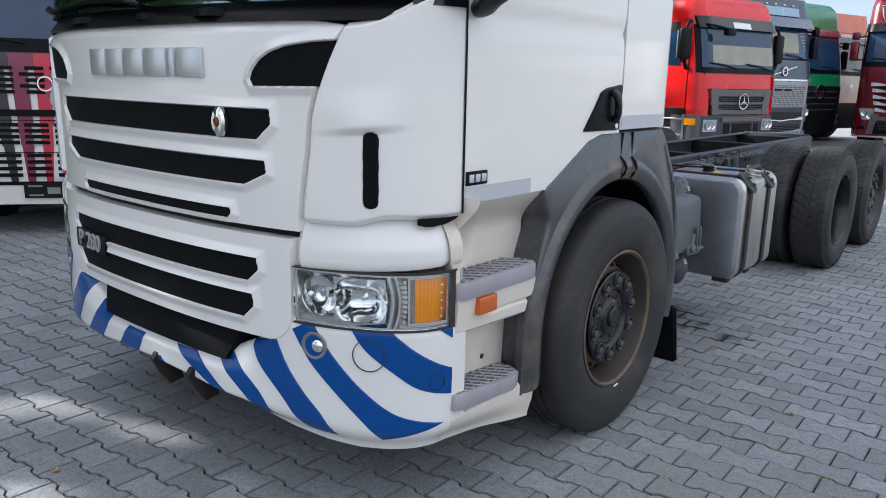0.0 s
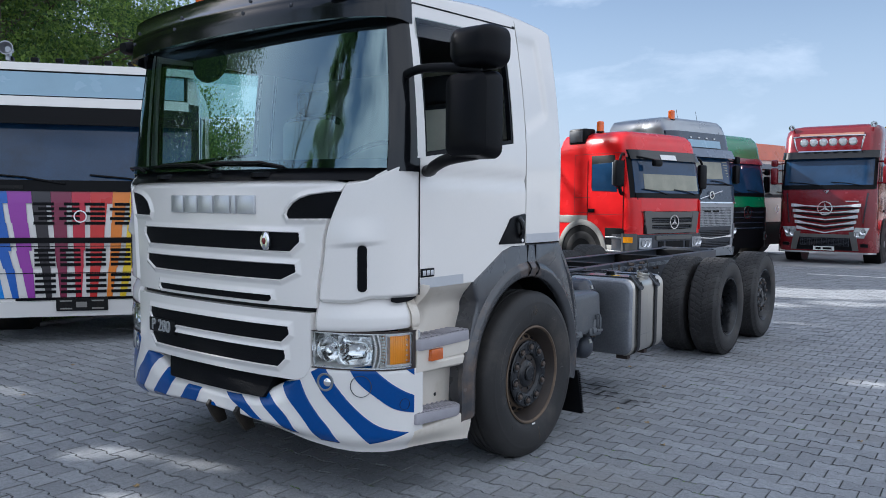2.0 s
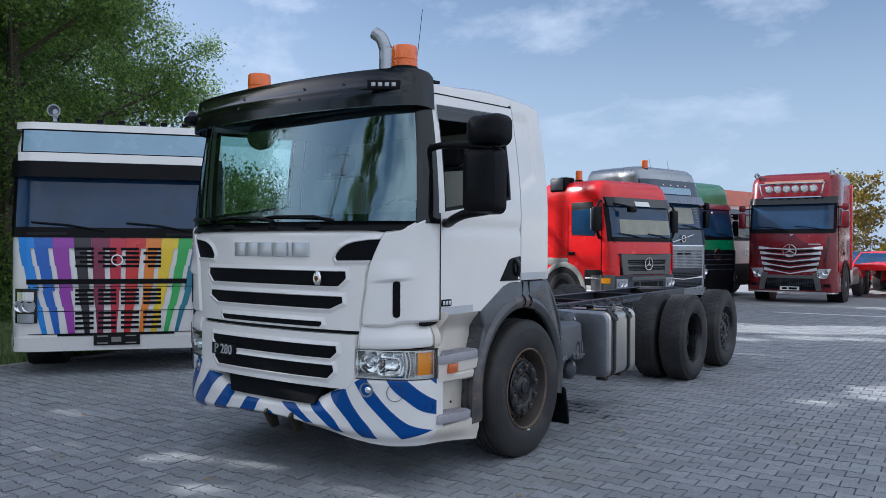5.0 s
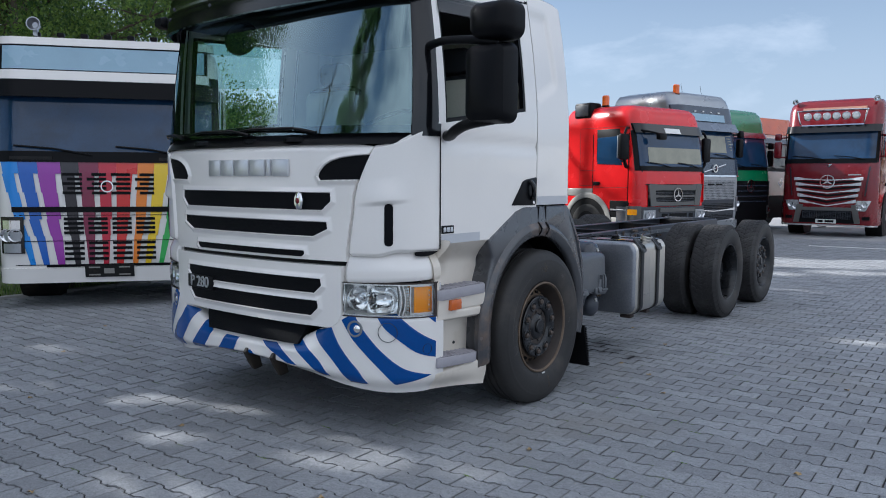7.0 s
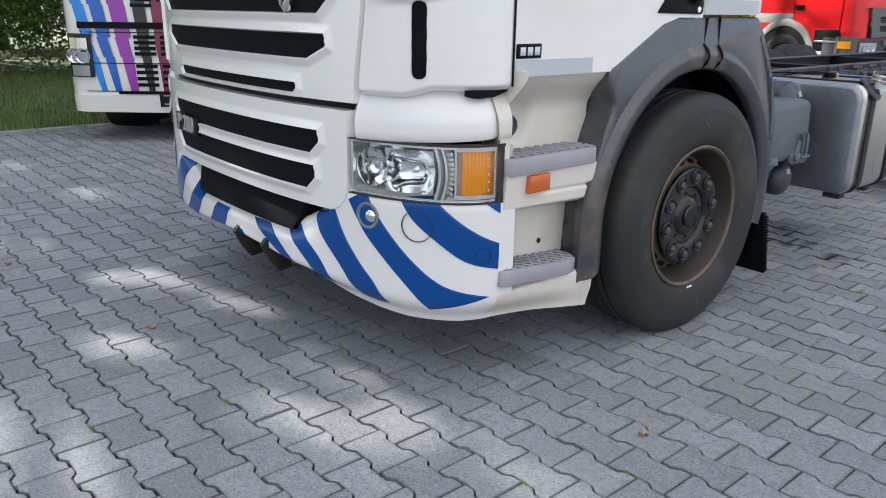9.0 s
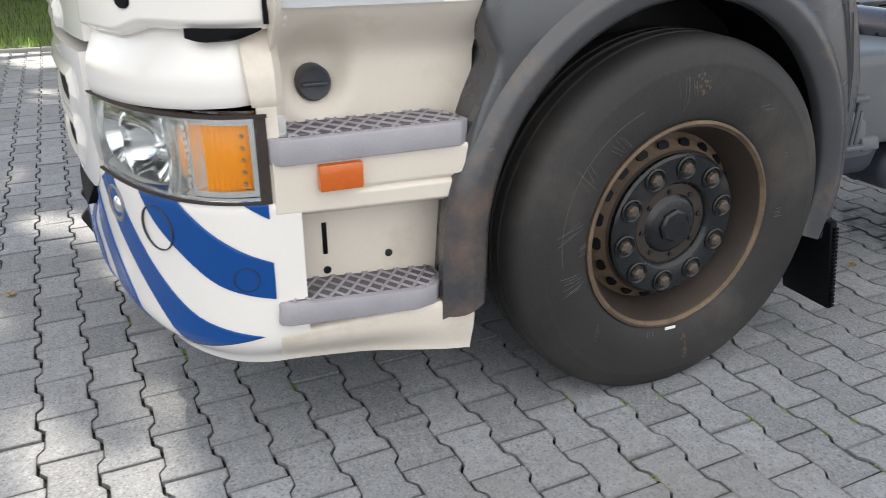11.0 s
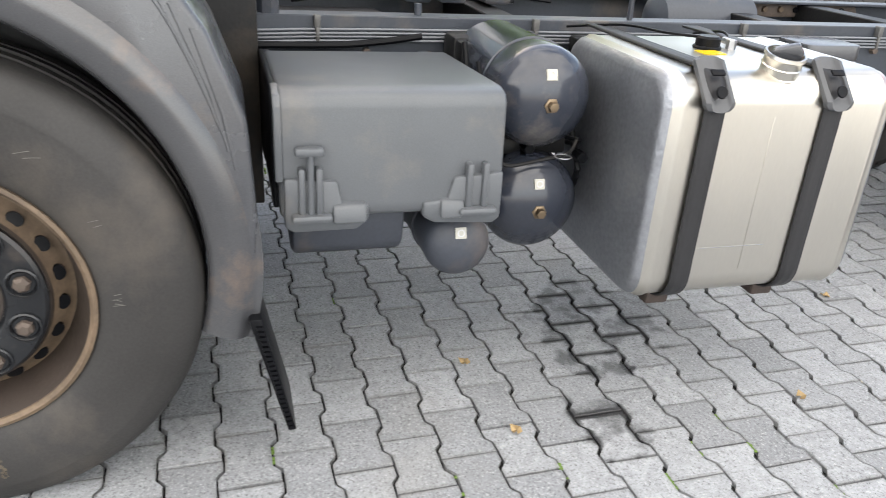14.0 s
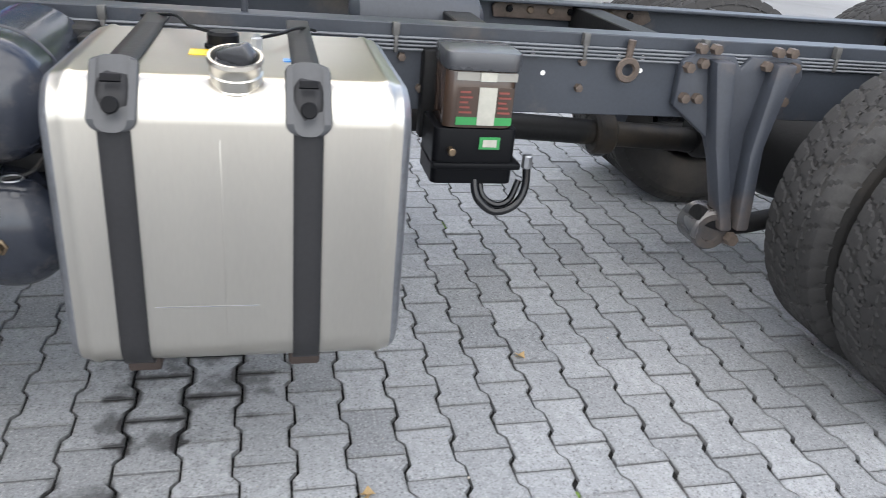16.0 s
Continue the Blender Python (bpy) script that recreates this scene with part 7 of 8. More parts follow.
# ---- frame ----
for s in (1, -1):
    bm = prism(B(), [(s * .39, .715), (s * .39, .965), (s * .30, .965), (s * .30, .953), (s * .378, .953), (s * .378, .727), (s * .30, .727), (s * .30, .715)], "y", -.95, 6.1, .003, 1)
    rail = part("frame_rail", bm, M["rail"], lorry, "grey steel frame rail with cables and rusty bolts")
    bm = B()
    for k, z in enumerate((.925, .914, .903, .892)):
        tube(bm, smooth_path([(s * (.40 + .004 * (k % 2)), .45, z - .03), (s * (.402 + .004 * (k % 2)), .75, z), (s * (.402 + .003 * (k % 2)), 2.1, z + .002), (s * .402, 4.4, z - .002)], 5), .0042, 6)
    part("cable_run", bm, M["cable"], rail)
    bm = tube(B(), smooth_path([(s * .412, .42, .878), (s * .414, .60, .880), (s * .414, .85, .882), (s * .410, 1.0, .893), (s * .406, 1.12, .91)], 5), .011, 8)
    part("air_hose", bm, M["black"], rail)
    clip = box(B(), min(s * .385, s * .412), max(s * .385, s * .412), -.006, .006, .885, .935, .003)
    box(clip, min(s * .385, s * .412), max(s * .385, s * .412), -.011, .009, .93, .968, .003)
    first = None
    for y in (.80, 1.50, 2.28, 2.86, 3.26, 3.74):
        if first is None:
            first = part("cable_clip", clip, M["clip"], rail)
            first.matrix_basis = pose(0, y, 0)
        else:
            again(first, pose(0, y, 0))
    bolt = lathe(B(), [(0, .022), (.012, .02), (.0135, .0)], "x", (0, 0, 0), 6)
    if s < 0:
        bolt.transform(Matrix.Diagonal((-1, 1, 1, 1)))
        bmesh.ops.reverse_faces(bolt, faces=bolt.faces[:])
    first = None
    for y, z in ((.62, .86), (.72, .88), (.95, .86), (1.15, .85), (1.48, .84), (2.30, .87), (2.36, .78), (2.86, .88), (2.86, .80), (3.96, .86), (4.05, .86), (4.5, .86), (4.6, .80)):
        m = pose(s * .39, y, z)
        if first is None:
            first = part("frame_bolt", bolt, M["rust"], rail)
            first.matrix_basis = m
        else:
            again(first, m)
    # holes are flat discs, on the near rail painted white for daylight behind
    hole = lathe(B(), [(0, .0015), (.0075, .0015), (.008, 0)], "x", (0, 0, 0), 10)
    if s < 0:
        hole.transform(Matrix.Diagonal((-1, 1, 1, 1)))
    first = None
    for y, z in ((2.98, .90), (3.06, .90), (3.06, .86), (3.98, .90), (4.06, .90), (4.14, .90), (4.10, .80), (2.70, .90), (2.74, .84)):
        m = pose(s * .3905, y, z)
        if first is None:
            first = part("frame_hole", hole, M["label"] if s > 0 else M["black"], rail)
            first.matrix_basis = m
        else:
            again(first, m)
for y in (.55, 1.45, 2.55, 3.15, 4.65, 6.0):
    bm = prism(B(), [(y - .05, .77), (y + .05, .77), (y + .05, .785), (y - .038, .785), (y - .038, .935), (y + .05, .935), (y + .05, .95), (y - .05, .95)], "x", -.375, .375, .004, 1)
    part("cross_member", bm, M["chassis_dark"], lorry)
bm = tube(B(), [(0, .3, .70), (0, 2.0, .60), (0, 3.55, .52)], .048, 18)
for y in (1.9, 2.1, 3.15):
    cyl(bm, "y", (0, 0, .60 if y < 3 else .54), .08, y - .04, y + .04, 18, .01)
part("drive_shaft", bm, M["chassis_dark"], lorry)
bm = box(B(), -.33, .33, .30, 1.15, .62, .90, .06)
part("gearbox", bm, M["chassis_dark"], lorry)
bm = lathe(B(), [(0, 2.19), (.06, 2.195), (.105, 2.22), (.11, 2.25), (.11, 2.60), (.105, 2.63), (.06, 2.655), (0, 2.66)], "y", (-.10, 0, .90), 28)
part("brake_reservoir", bm, M["rail"], lorry, "blue-grey air reservoir between the rails")
for pts, r in (([(.1, .75, .97), (.2, 1.0, 1.02), (.05, 1.3, 1.0), (-.1, 1.6, .96)], .009), ([(-.2, .7, 1.0), (-.1, 1.1, 1.04), (-.22, 1.5, .98), (-.2, 1.8, .95)], .008)):
    part("hose", tube(B(), smooth_path(pts, 6), r, 8), M["black"], lorry)
bm = prism(B(), [(2.78, .89), (3.42, .89), (3.45, .91), (3.42, .965), (2.80, .965), (2.77, .93)], "x", -.372, -.355, .006)
inner = part("inner_bracket", bm, M["rust"], lorry, "rusty bracket on the far frame rail")
for k in range(7):
    part("bracket_bolt", lathe(B(), [(0, .014), (.012, .012), (.015, 0)], "x", (-.355, 2.84 + .085 * k, .925), 8), M["rim_edge"] if k % 3 else M["black"], inner)
bm = B()
for y, z in ((1.2, 1.0), (1.33, 1.0), (1.5, 1.0)):
    box(bm, -.28, .02, y - .05, y + .05, .96, z, .012)
part("valve_block", bm, M["chassis"], lorry)
for y, z, r in ((.66, 1.22, .034), (1.12, 1.0, .012), (1.86, 1.04, .010), (.36, 1.30, .04)):
    part("upright_pin", tube(B(), [(.345, y, .94), (.345, y, z)], r, 8), M["chassis"], lorry)
bm = box(B(), -.36, .36, 6.09, 6.14, .66, .98, .01)
part("end_beam", bm, M["chassis"], lorry)

# ring, hanger bracket, leaf arm
bm = lathe(B(), [(.022, -.006), (.036, -.006), (.040, 0), (.036, .006), (.022, .006), (.018, 0)], "x", (.415, 3.005, .865), 20, closed=True)
tube(bm, [(.405, 3.005, .90), (.41, 3.007, .955)], .012, 8)
part("lifting_eye", bm, M["rust"], lorry, "rusty lifting eye on the rail")
for s in (1, -1):
    bm = prism(B(), [(3.18, .76), (3.18, .90), (3.22, .925), (3.36, .925), (3.39, .885), (3.42, .925), (3.60, .925), (3.62, .87), (3.585, .76), (3.52, .68), (3.475, .47), (3.465, .36), (3.42, .315), (3.365, .34), (3.365, .47), (3.32, .66)], "x", s * .39, s * .425, .008)
    for v in bm.verts:
        v.co.x += s * .10 * ease(.70, .40, v.co.z)
    hg = part("spring_hanger", bm, M["chassis"], lorry, "forged suspension hanger bracket bolted to the rail")
    for ya, za, yb, zb in ((3.30, .90, 3.385, .38), (3.52, .90, 3.455, .38)):
        w0 = .036 if ya < 3.4 else -.036
        rb = prism(B(), [(ya - w0, za + .015), (ya + w0, za + .015), (ya + (yb - ya) * .55 + w0 * .9, .62), (yb + w0 * .8, zb), (yb - w0 * .5, zb), (ya + (yb - ya) * .45 - w0 * .35, .64)], "x", s * .40, s * .478, .012)
        for v in rb.verts:
            v.co.x += s * .085 * ease(.72, .40, v.co.z)
        part("hanger_rib", rb, M["chassis"], hg)
    bolt = lathe(B(), [(0, .03), (.016, .028), (.018, 0)], "x", (0, 0, 0), 6)
    first = None
    for y, z in ((3.20, .885), (3.245, .90), (3.30, .90), (3.205, .79), (3.25, .79), (3.47, .90), (3.52, .90), (3.57, .90), (3.51, .79), (3.56, .79), (3.23, .945), (3.28, .945), (3.50, .945), (3.55, .945)):
        m = pose(s * .422, y, z) @ (Matrix.Identity(4) if s > 0 else FLIP)
        if first is None:
            first = part("hanger_bolt", bolt, M["rust"], hg)
            first.matrix_basis = m
        else:
            again(first, m)
    x0, x1 = sorted((s * .42, s * .54))
    bm = lathe(B(), [(0, x0), (.062, x0), (.07, x0 + .01), (.07, x1 - .01), (.062, x1), (.04, x1), (.036, x1 - .012), (0, x1 - .012)], "x", (0, 3.355, .372), 24)
    part("spring_bush", bm, M["fender"], hg)
    nb = lathe(B(), [(0, .03), (.02, .028), (.024, 0)], "x", (0, 0, 0), 6)
    nb.transform(pose(s * .545, 3.42, .352) @ (Matrix.Identity(4) if s > 0 else FLIP))
    part("bush_bolt", nb, M["rust"], hg)
    bm = tube(B(), smooth_path([(s * .50, 3.30, .42), (s * .50, 3.45, .38), (s * .50, 3.72, .42), (s * .50, 4.1, .40), (s * .50, 4.4, .45)], 5), .035, 10)
    part("trailing_arm", bm, M["chassis_dark"], lorry)
    for y in (4.45, 5.75):
        bm = lathe(B(), [(0, 0), (.11, 0), (.125, .03), (.10, .07), (.125, .11), (.11, .16), (.05, .20), (0, .2)], "z", (s * .50, y, .48), 24)
        part("air_spring", bm, M["black"], lorry)

# ---- battery box ----
bm = prism(B(), [(.52, .885), (1.03, .905), (1.07, .897), (1.085, .875), (1.098, .63), (1.09, .605), (.52, .615)], "y", .632, 1.17, .012)
bbox = part("battery_box", bm, M["grey_box"], lorry, "dusty grey plastic battery box", sharp=50)
for y in (.70, 1.10):
    bm = box(B(), 1.085, 1.118, y - .028, y - .012, .62, .735, .006)
    box(bm, 1.085, 1.118, y + .012, y + .028, .62, .735, .006)
    box(bm, 1.085, 1.13, y - .045, y + .05, .605, .625, .008)
    if y < 1:
        cyl(bm, "z", (1.112, y, 0), .008, .62, .78, 10)
        box(bm, 1.098, 1.126, y - .035, y + .03, .765, .785, .006)
    part("latch", bm, M["grey_box"], bbox)
    bm = prism(B(), [(1.085, .595), (1.085, .65), (1.115, .64), (1.125, .60)], "y", y - .09 if y > 1 else y + .05, y - .03 if y > 1 else y + .13, .008)
    part("latch_foot", bm, M["grey_box"], bbox)
bm = prism(B(), [(.62, .50), (1.0, .47), (1.03, .50), (1.05, .60), (.60, .60)], "y", .66, .94, .015)
part("box_tray", bm, M["chassis"], bbox)
part("box_side", prism(B(), [(.50, .885), (1.02, .898), (1.045, .86), (1.05, .72), (1.02, .66), (1.03, .61), (.50, .61)], "y", .620, .634, .004), M["black"], bbox, "dark inner side of the box")
part("cover_flange", prism(B(), [(1.00, .905), (1.035, .902), (1.074, .893), (1.090, .872), (1.102, .70), (1.085, .70), (1.072, .868), (1.055, .882), (1.0, .893)], "y", .622, .640, .004), M["grey_box"], bbox)
part("box_bracket", box(B(), .42, .60, .62, .66, .58, .87, .01), M["chassis"], bbox)
part("box_bracket", box(B(), .42, .60, 1.10, 1.14, .58, .87, .01), M["chassis"], bbox)
# lobes hanging below the front face at both latches
for ya, yb in ((.640, .838), (.968, 1.168)):
    ym = .775 if ya < .8 else 1.03
    poly = [(ya, .588), (ya + .02, .574), (yb - .03, .576), (yb, .600), (yb, .640), (ym, .642), (ym - .012, .70), (ya, .71)] if ya < .8 else [(ya, .600), (ya + .03, .582), (yb - .02, .574), (yb, .588), (yb, .71), (ym + .012, .70), (ym, .642), (ya, .640)]
    bm = prism(B(), [(y, z) for y, z in poly], "x", 1.070, 1.107, .009)
    part("box_lobe", bm, M["grey_box"], bbox, "moulded lobe below the latch")

# ---- air tanks ----
for y, z, r, x1 in ((1.344, .833, .140, .945), (1.345, .533, .140, .945), (1.090, .480, .090, 1.06)):
    prof = [(0, x1)] + [(r * math.sin(radians(a)), x1 - .085 * (r / .138) * (1 - math.cos(radians(a)))) for a in (15, 30, 45, 60, 75, 90)]
    prof += [(r, x1 - .17), (r + .004, x1 - .172), (r + .004, x1 - .182), (r, x1 - .184), (r, .46), (r * .7, .42), (0, .41)]
    at = part("air_tank", lathe(B(), prof, "x", (0, y, z), 40), M["chassis"] if r < .1 else M["navy_tank"], lorry, "dark blue-grey compressed air tank")
    d = Vector((.93, 0, .37))
    bm = box(B(), -.004, .002, -.0145, .0145, -.0145, .0145)
    bm.transform(Matrix.Translation((x1 - .0128 * r / .138 + .002, y - .004, z + .073 * r / .138)) @ pose(0, 0, 0, 0, -21, 0))
    part("tank_label", bm, M["aged_label"], at, "small square white sticker")
    bm = lathe(B(), [(.007, 0), (.010, 0), (.010, .0015), (.007, .0015)], "x", (0, 0, 0), 14, closed=True)
    bm.transform(Matrix.Translation((x1 - .0128 * r / .138 + .0045, y - .004, z + .074 * r / .138)) @ pose(0, 0, 0, 0, -17, 0))
    part("label_ring", bm, M["grey_band"], at)
    if r > .1:
        part("tank_plug", lathe(B(), [(0, .022), (.013, .02), (.015, .004), (.021, .002), (.022, -.01)], "x", (x1, y, z - .005), 6), M["brass"], at, "brass drain plug")
bm = box(B(), .40, .52, 1.19, 1.50, .40, .93, .02)
box(bm, .40, .82, 1.24, 1.46, .655, .705, .01)
box(bm, .50, .58, 1.20, 1.235, .45, .92, .008)
box(bm, .50, .58, 1.47, 1.50, .42, .92, .008)
part("tank_carrier", bm, M["chassis_dark"], lorry, "dark carrier plate behind the air tanks")
bm = B()
for pts, r in (([(.62, 1.195, .93), (.70, 1.19, .80), (.66, 1.20, .66), (.60, 1.21, .52)], .009), ([(.74, 1.20, .90), (.80, 1.205, .78), (.78, 1.20, .68), (.70, 1.22, .60)], .007), ([(.66, 1.495, .90), (.74, 1.50, .74), (.80, 1.49, .68), (.86, 1.485, .62), (.80, 1.49, .50)], .009),
               ([(.60, 1.50, .70), (.72, 1.50, .66), (.84, 1.49, .70), (.80, 1.45, .70)], .007)):
    tube(bm, smooth_path(pts, 5), r, 8)
for x, y, z in ((.80, 1.203, .70), (.84, 1.485, .66), (.82, 1.33, .685)):
    cyl(bm, "x", (0, y, z), .017, x, x + .045, 6, .003)
part("air_pipe", bm, M["black"], lorry, "black air pipes and unions between the tanks")
bm = B()
tube(bm, smooth_path([(.90, 1.22, .70), (.92, 1.24, .66), (.92, 1.33, .67), (.92, 1.42, .69), (.90, 1.45, .72)], 4), .005, 6)
part("tank_bracket", bm, M["chassis_dark"], lorry)
part("pull_ring", lathe(B(), [(.022, -.002), (.025, 0), (.022, .002), (.019, 0)], "z", (.945, 1.395, .688), 18, closed=True), M["steel"], lorry)

# ---- fuel tank ----
TX0, TX1, TY0, TY1, TZ0, TZ1, TR = .60, 1.192, 1.527, 2.198, .352, .966, .078
cxm, czm = (TX0 + TX1) / 2, (TZ0 + TZ1) / 2
rings = []
for y, k in ((TY0 - .012, .10), (TY0 - .010, .60), (TY0 - .002, .90), (TY0 + .004, .955), (TY0 + .018, .985), (TY0 + .03, .992), (TY0 + .036, 1.0), (TY0 + .043, 1.010), (TY0 + .050, 1.010), (TY0 + .058, 1.0), (TY1 - .058, 1.0), (TY1 - .050, 1.010), (TY1 - .043, 1.010), (TY1 - .036, 1.0), (TY1 - .03, .992), (TY1 - .018, .985), (TY1 - .004, .955), (TY1 + .002, .90), (TY1 + .010, .6), (TY1 + .012, .1)):
    rings.append([Vector((cxm + (x - cxm) * k, y, czm + (z - czm) * k)) for x, z in round_rect(TX0, TX1, TZ0, TZ1, TR, 8)])
bm = loft(B(), rings[4:16], caps=False)
tank = part("fuel_tank", bm, M["alu"], lorry, "brushed aluminium fuel tank with two black straps", sharp=60)
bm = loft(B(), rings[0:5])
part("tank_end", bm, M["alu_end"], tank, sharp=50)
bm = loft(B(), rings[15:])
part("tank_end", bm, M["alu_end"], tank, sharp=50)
path = [(TX0 - .1, TZ1 + .004), (TX0 + .2, TZ1 + .004)] + [(x, z) for x, z in round_rect(TX0 - .006, TX1 + .006, TZ0 - .006, TZ1 + .006, TR + .006, 8)[:9]][::-1] + [(x, z) for x, z in round_rect(TX0 - .006, TX1 + .006, TZ0 - .006, TZ1 + .006, TR + .006, 8)[27:]][::-1] + [(TX0 + .1, TZ0 - .006)]
for yc in (1.655, 1.998):
    def f(u, v, yc=yc):
        k = min(len(path) - 2, int(u * (len(path) - 1)))
        r = u * (len(path) - 1) - k
        a, b = path[k], path[k + 1]
        return Vector((a[0] + (b[0] - a[0]) * r, yc - .028 + .056 * v, a[1] + (b[1] - a[1]) * r))
    bm = sheet(B(), f, (len(path) - 1) * 2, 3)
    for v in bm.verts:
        pass
    strap = part("tank_strap", bm, M["black_strap"], tank, "black strap round the tank")
    sol = strap.modifiers.new("thick", 'SOLIDIFY')
    sol.thickness, sol.offset = .006, 0
    rings2 = []
    for k, (w, h) in enumerate(((.034, .0), (.041, .004), (.043, .012), (.040, .019), (.028, .023))):
        ring = []
        for y, q in round_rect(-w, w, -.075, .085, .022, 4):
            a = radians(45) - q / (TR + .02)
            cx0, cz0 = TX1 - TR, TZ1 - TR
            if a < 0:
                pt = (TX1 + .006 + h, yc + y, cz0 + a * (TR + .02))
            else:
                pt = (cx0 + (TR + .006 + h) * math.cos(a), yc + y, cz0 + (TR + .006 + h) * math.sin(a))
            ring.append(Vector(pt))
        rings2.append(ring)
    pad = part("strap_buckle", loft(B(), rings2), M["buckle"], tank, "dark grey plastic strap buckle")
    c = Vector((TX1 - TR + (TR + .026) * math.cos(radians(22)), yc, TZ1 - TR + (TR + .026) * math.sin(radians(22))))
    bm = lathe(B(), [(0, .004), (.009, .003), (.014, .004), (.016, 0)], "z", (0, 0, 0), 14)
    bm.transform(Matrix.Translation(c) @ pose(0, 0, 0, 0, 68, 0))
    part("buckle_screw", bm, M["black"], pad)
    bm = box(B(), -.008, .008, -.018, .018, -.002, .003, .001)
    bm.transform(Matrix.Translation((TX1 - TR + (TR + .025) * math.cos(radians(50)), yc, TZ1 - TR + (TR + .025) * math.sin(radians(50)))) @ pose(0, 0, 0, 0, 40, 0))
    part("buckle_slot", bm, M["black"], pad)
    bm = box(B(), 1.02, 1.12, yc - .035, yc + .035, TZ0 - .045, TZ0 - .008, .008)
    part("strap_foot", bm, M["rust_dark"], tank)
bm = prism(B(), [(.40, .92), (.40, .35), (1.10, .36), (1.10, .385), (.46, .39), (.46, .92)], "y", 1.62, 1.69, .006)
prism(bm, [(.40, .92), (.40, .35), (1.10, .36), (1.10, .385), (.46, .39), (.46, .92)], "y", 1.965, 2.03, .006)
part("tank_bracket", bm, M["chassis_dark"], tank)
fm = pose(1.118, 1.866, .922, 0, 14, 0)
bm = lathe(B(), [(.066, -.012), (.062, -.002), (.054, .005), (.0475, .010), (.0475, .030), (.050, .032), (.0475, .035), (.0475, .054), (.050, .056), (.0475, .059), (.0485, .076), (.052, .080), (.050, .088), (.045, .088), (.043, .070), (0, .068)], "z", (0, 0, 0), 40)
bm.transform(fm)
part("filler_neck", bm, M["alu"], tank, "ribbed aluminium filler neck with a black cap")
bm = cyl(B(), "z", (0, 0, 0), .041, .066, .078, 28, .004)
bm.transform(fm)
part("filler_lid", bm, M["fender"], tank)
bm = prism(B(), [(-.034, .076), (.036, .076), (.040, .098), (.022, .118), (-.010, .104), (-.034, .092)], "y", -.013, .013, .005)
bm.transform(fm @ pose(0, 0, 0, 0, 0, 62))
part("cap_flap", bm, M["fender"], tank)
bm = cyl(B(), "z", (.86, 1.83, 0), .034, TZ1 - .004, TZ1 + .034, 24, .006)
cyl(bm, "z", (.86, 1.83, 0), .040, TZ1 - .004, TZ1 + .008, 24, .003)
part("level_sender", bm, M["black"], tank)
bm = cyl(B(), "z", (.87, 1.90, 0), .014, TZ1 - .004, TZ1 + .026, 6, .002)
cyl(bm, "x", (0, 1.90, TZ1 + .018), .010, .83, .88, 8, .002)
part("pipe_union", bm, M["steel"], tank)
bm = tube(B(), smooth_path([(.84, 1.90, TZ1 + .018), (.78, 1.95, TZ1 + .02), (.66, 2.0, TZ1 + .015), (.45, 2.05, .94)], 5), .004, 8)
tube(bm, smooth_path([(.86, 1.81, TZ1 + .03), (.76, 1.75, TZ1 + .025), (.60, 1.70, TZ1 + .02), (.42, 1.6, .95)], 5), .004, 8)
part("fuel_hose", bm, M["black"], tank)
# thin raised bar stands in for a bright vertical reflection on the tank
part("weld_line", box(B(), TX1 - .001, TX1 + .0012, 1.835, 1.837, .44, .86, .0005), M["alu"], tank)
part("dent_line", box(B(), TX1 - .001, TX1 + .0012, 1.70, 1.90, .508, .5095, .0005), M["alu_end"], tank, "long scratch across the tank")
part("yellow_sticker", box(B(), .90, .955, 1.765, 1.83, TZ1 + .0005, TZ1 + .002), M["yellow"], tank)
part("blue_sticker", box(B(), .96, .985, 1.955, 1.985, TZ1 + .0005, TZ1 + .002), M["sky_blue"], tank)

# ---- lubrication pump unit ----
bm = prism(B(), round_rect(.44, .62, 2.385, 2.60, .03), "z", .885, .935, .008)
pump = part("lubrication_pump", bm, M["fender"], lorry, "black lubrication pump with clear reservoir and labels")
part("reservoir", prism(B(), round_rect(.445, .61, 2.39, 2.595, .03), "z", .725, .883, .004), M["reservoir"], pump, "clear brown-tinted reservoir")
part("pump_body", prism(B(), round_rect(.42, .61, 2.37, 2.61, .02), "z", .56, .723, .012), M["black"], pump)
bm = box(B(), .42, .62, 2.37, 2.63, .605, .625, .006)
part("pump_flange", bm, M["black"], pump)
for y0, y1, z0, z1, k in ((2.425, 2.485, .755, .84, "reservoir"), (2.485, 2.535, .735, .84, "aged_label"), (2.535, 2.585, .755, .84, "reservoir"), (2.425, 2.485, .735, .757, "green"), (2.535, 2.585, .735, .757, "green"), (2.50, 2.56, .665, .70, "green"), (2.51, 2.55, .672, .693, "aged_label"), (2.42, 2.59, .858, .88, "grey_trim"), (2.485, 2.53, .857, .881, "aged_label")):
    w = {"green": .6145, "aged_label": .6160}.get(k, .612)
    part("pump_label", box(B(), .60, w, y0, y1, z0, z1), M[k], pump)
for k in range(5):
    for y0 in (2.432, 2.542):
        part("label_bar", box(B(), .60, .6155, y0, y0 + .035 - .006 * (k % 3), .768 + .014 * k, .773 + .014 * k), M["small_print"], pump)
bm = tube(B(), smooth_path([(.60, 2.50, .57), (.62, 2.51, .52), (.63, 2.56, .482), (.63, 2.62, .50), (.62, 2.65, .55), (.61, 2.65, .62)], 6), .012, 10)
tube(bm, smooth_path([(.58, 2.52, .57), (.60, 2.53, .52), (.61, 2.57, .495), (.61, 2.61, .51), (.60, 2.635, .57)], 6), .010, 10)
part("pump_hose", bm, M["black_gloss"], pump)
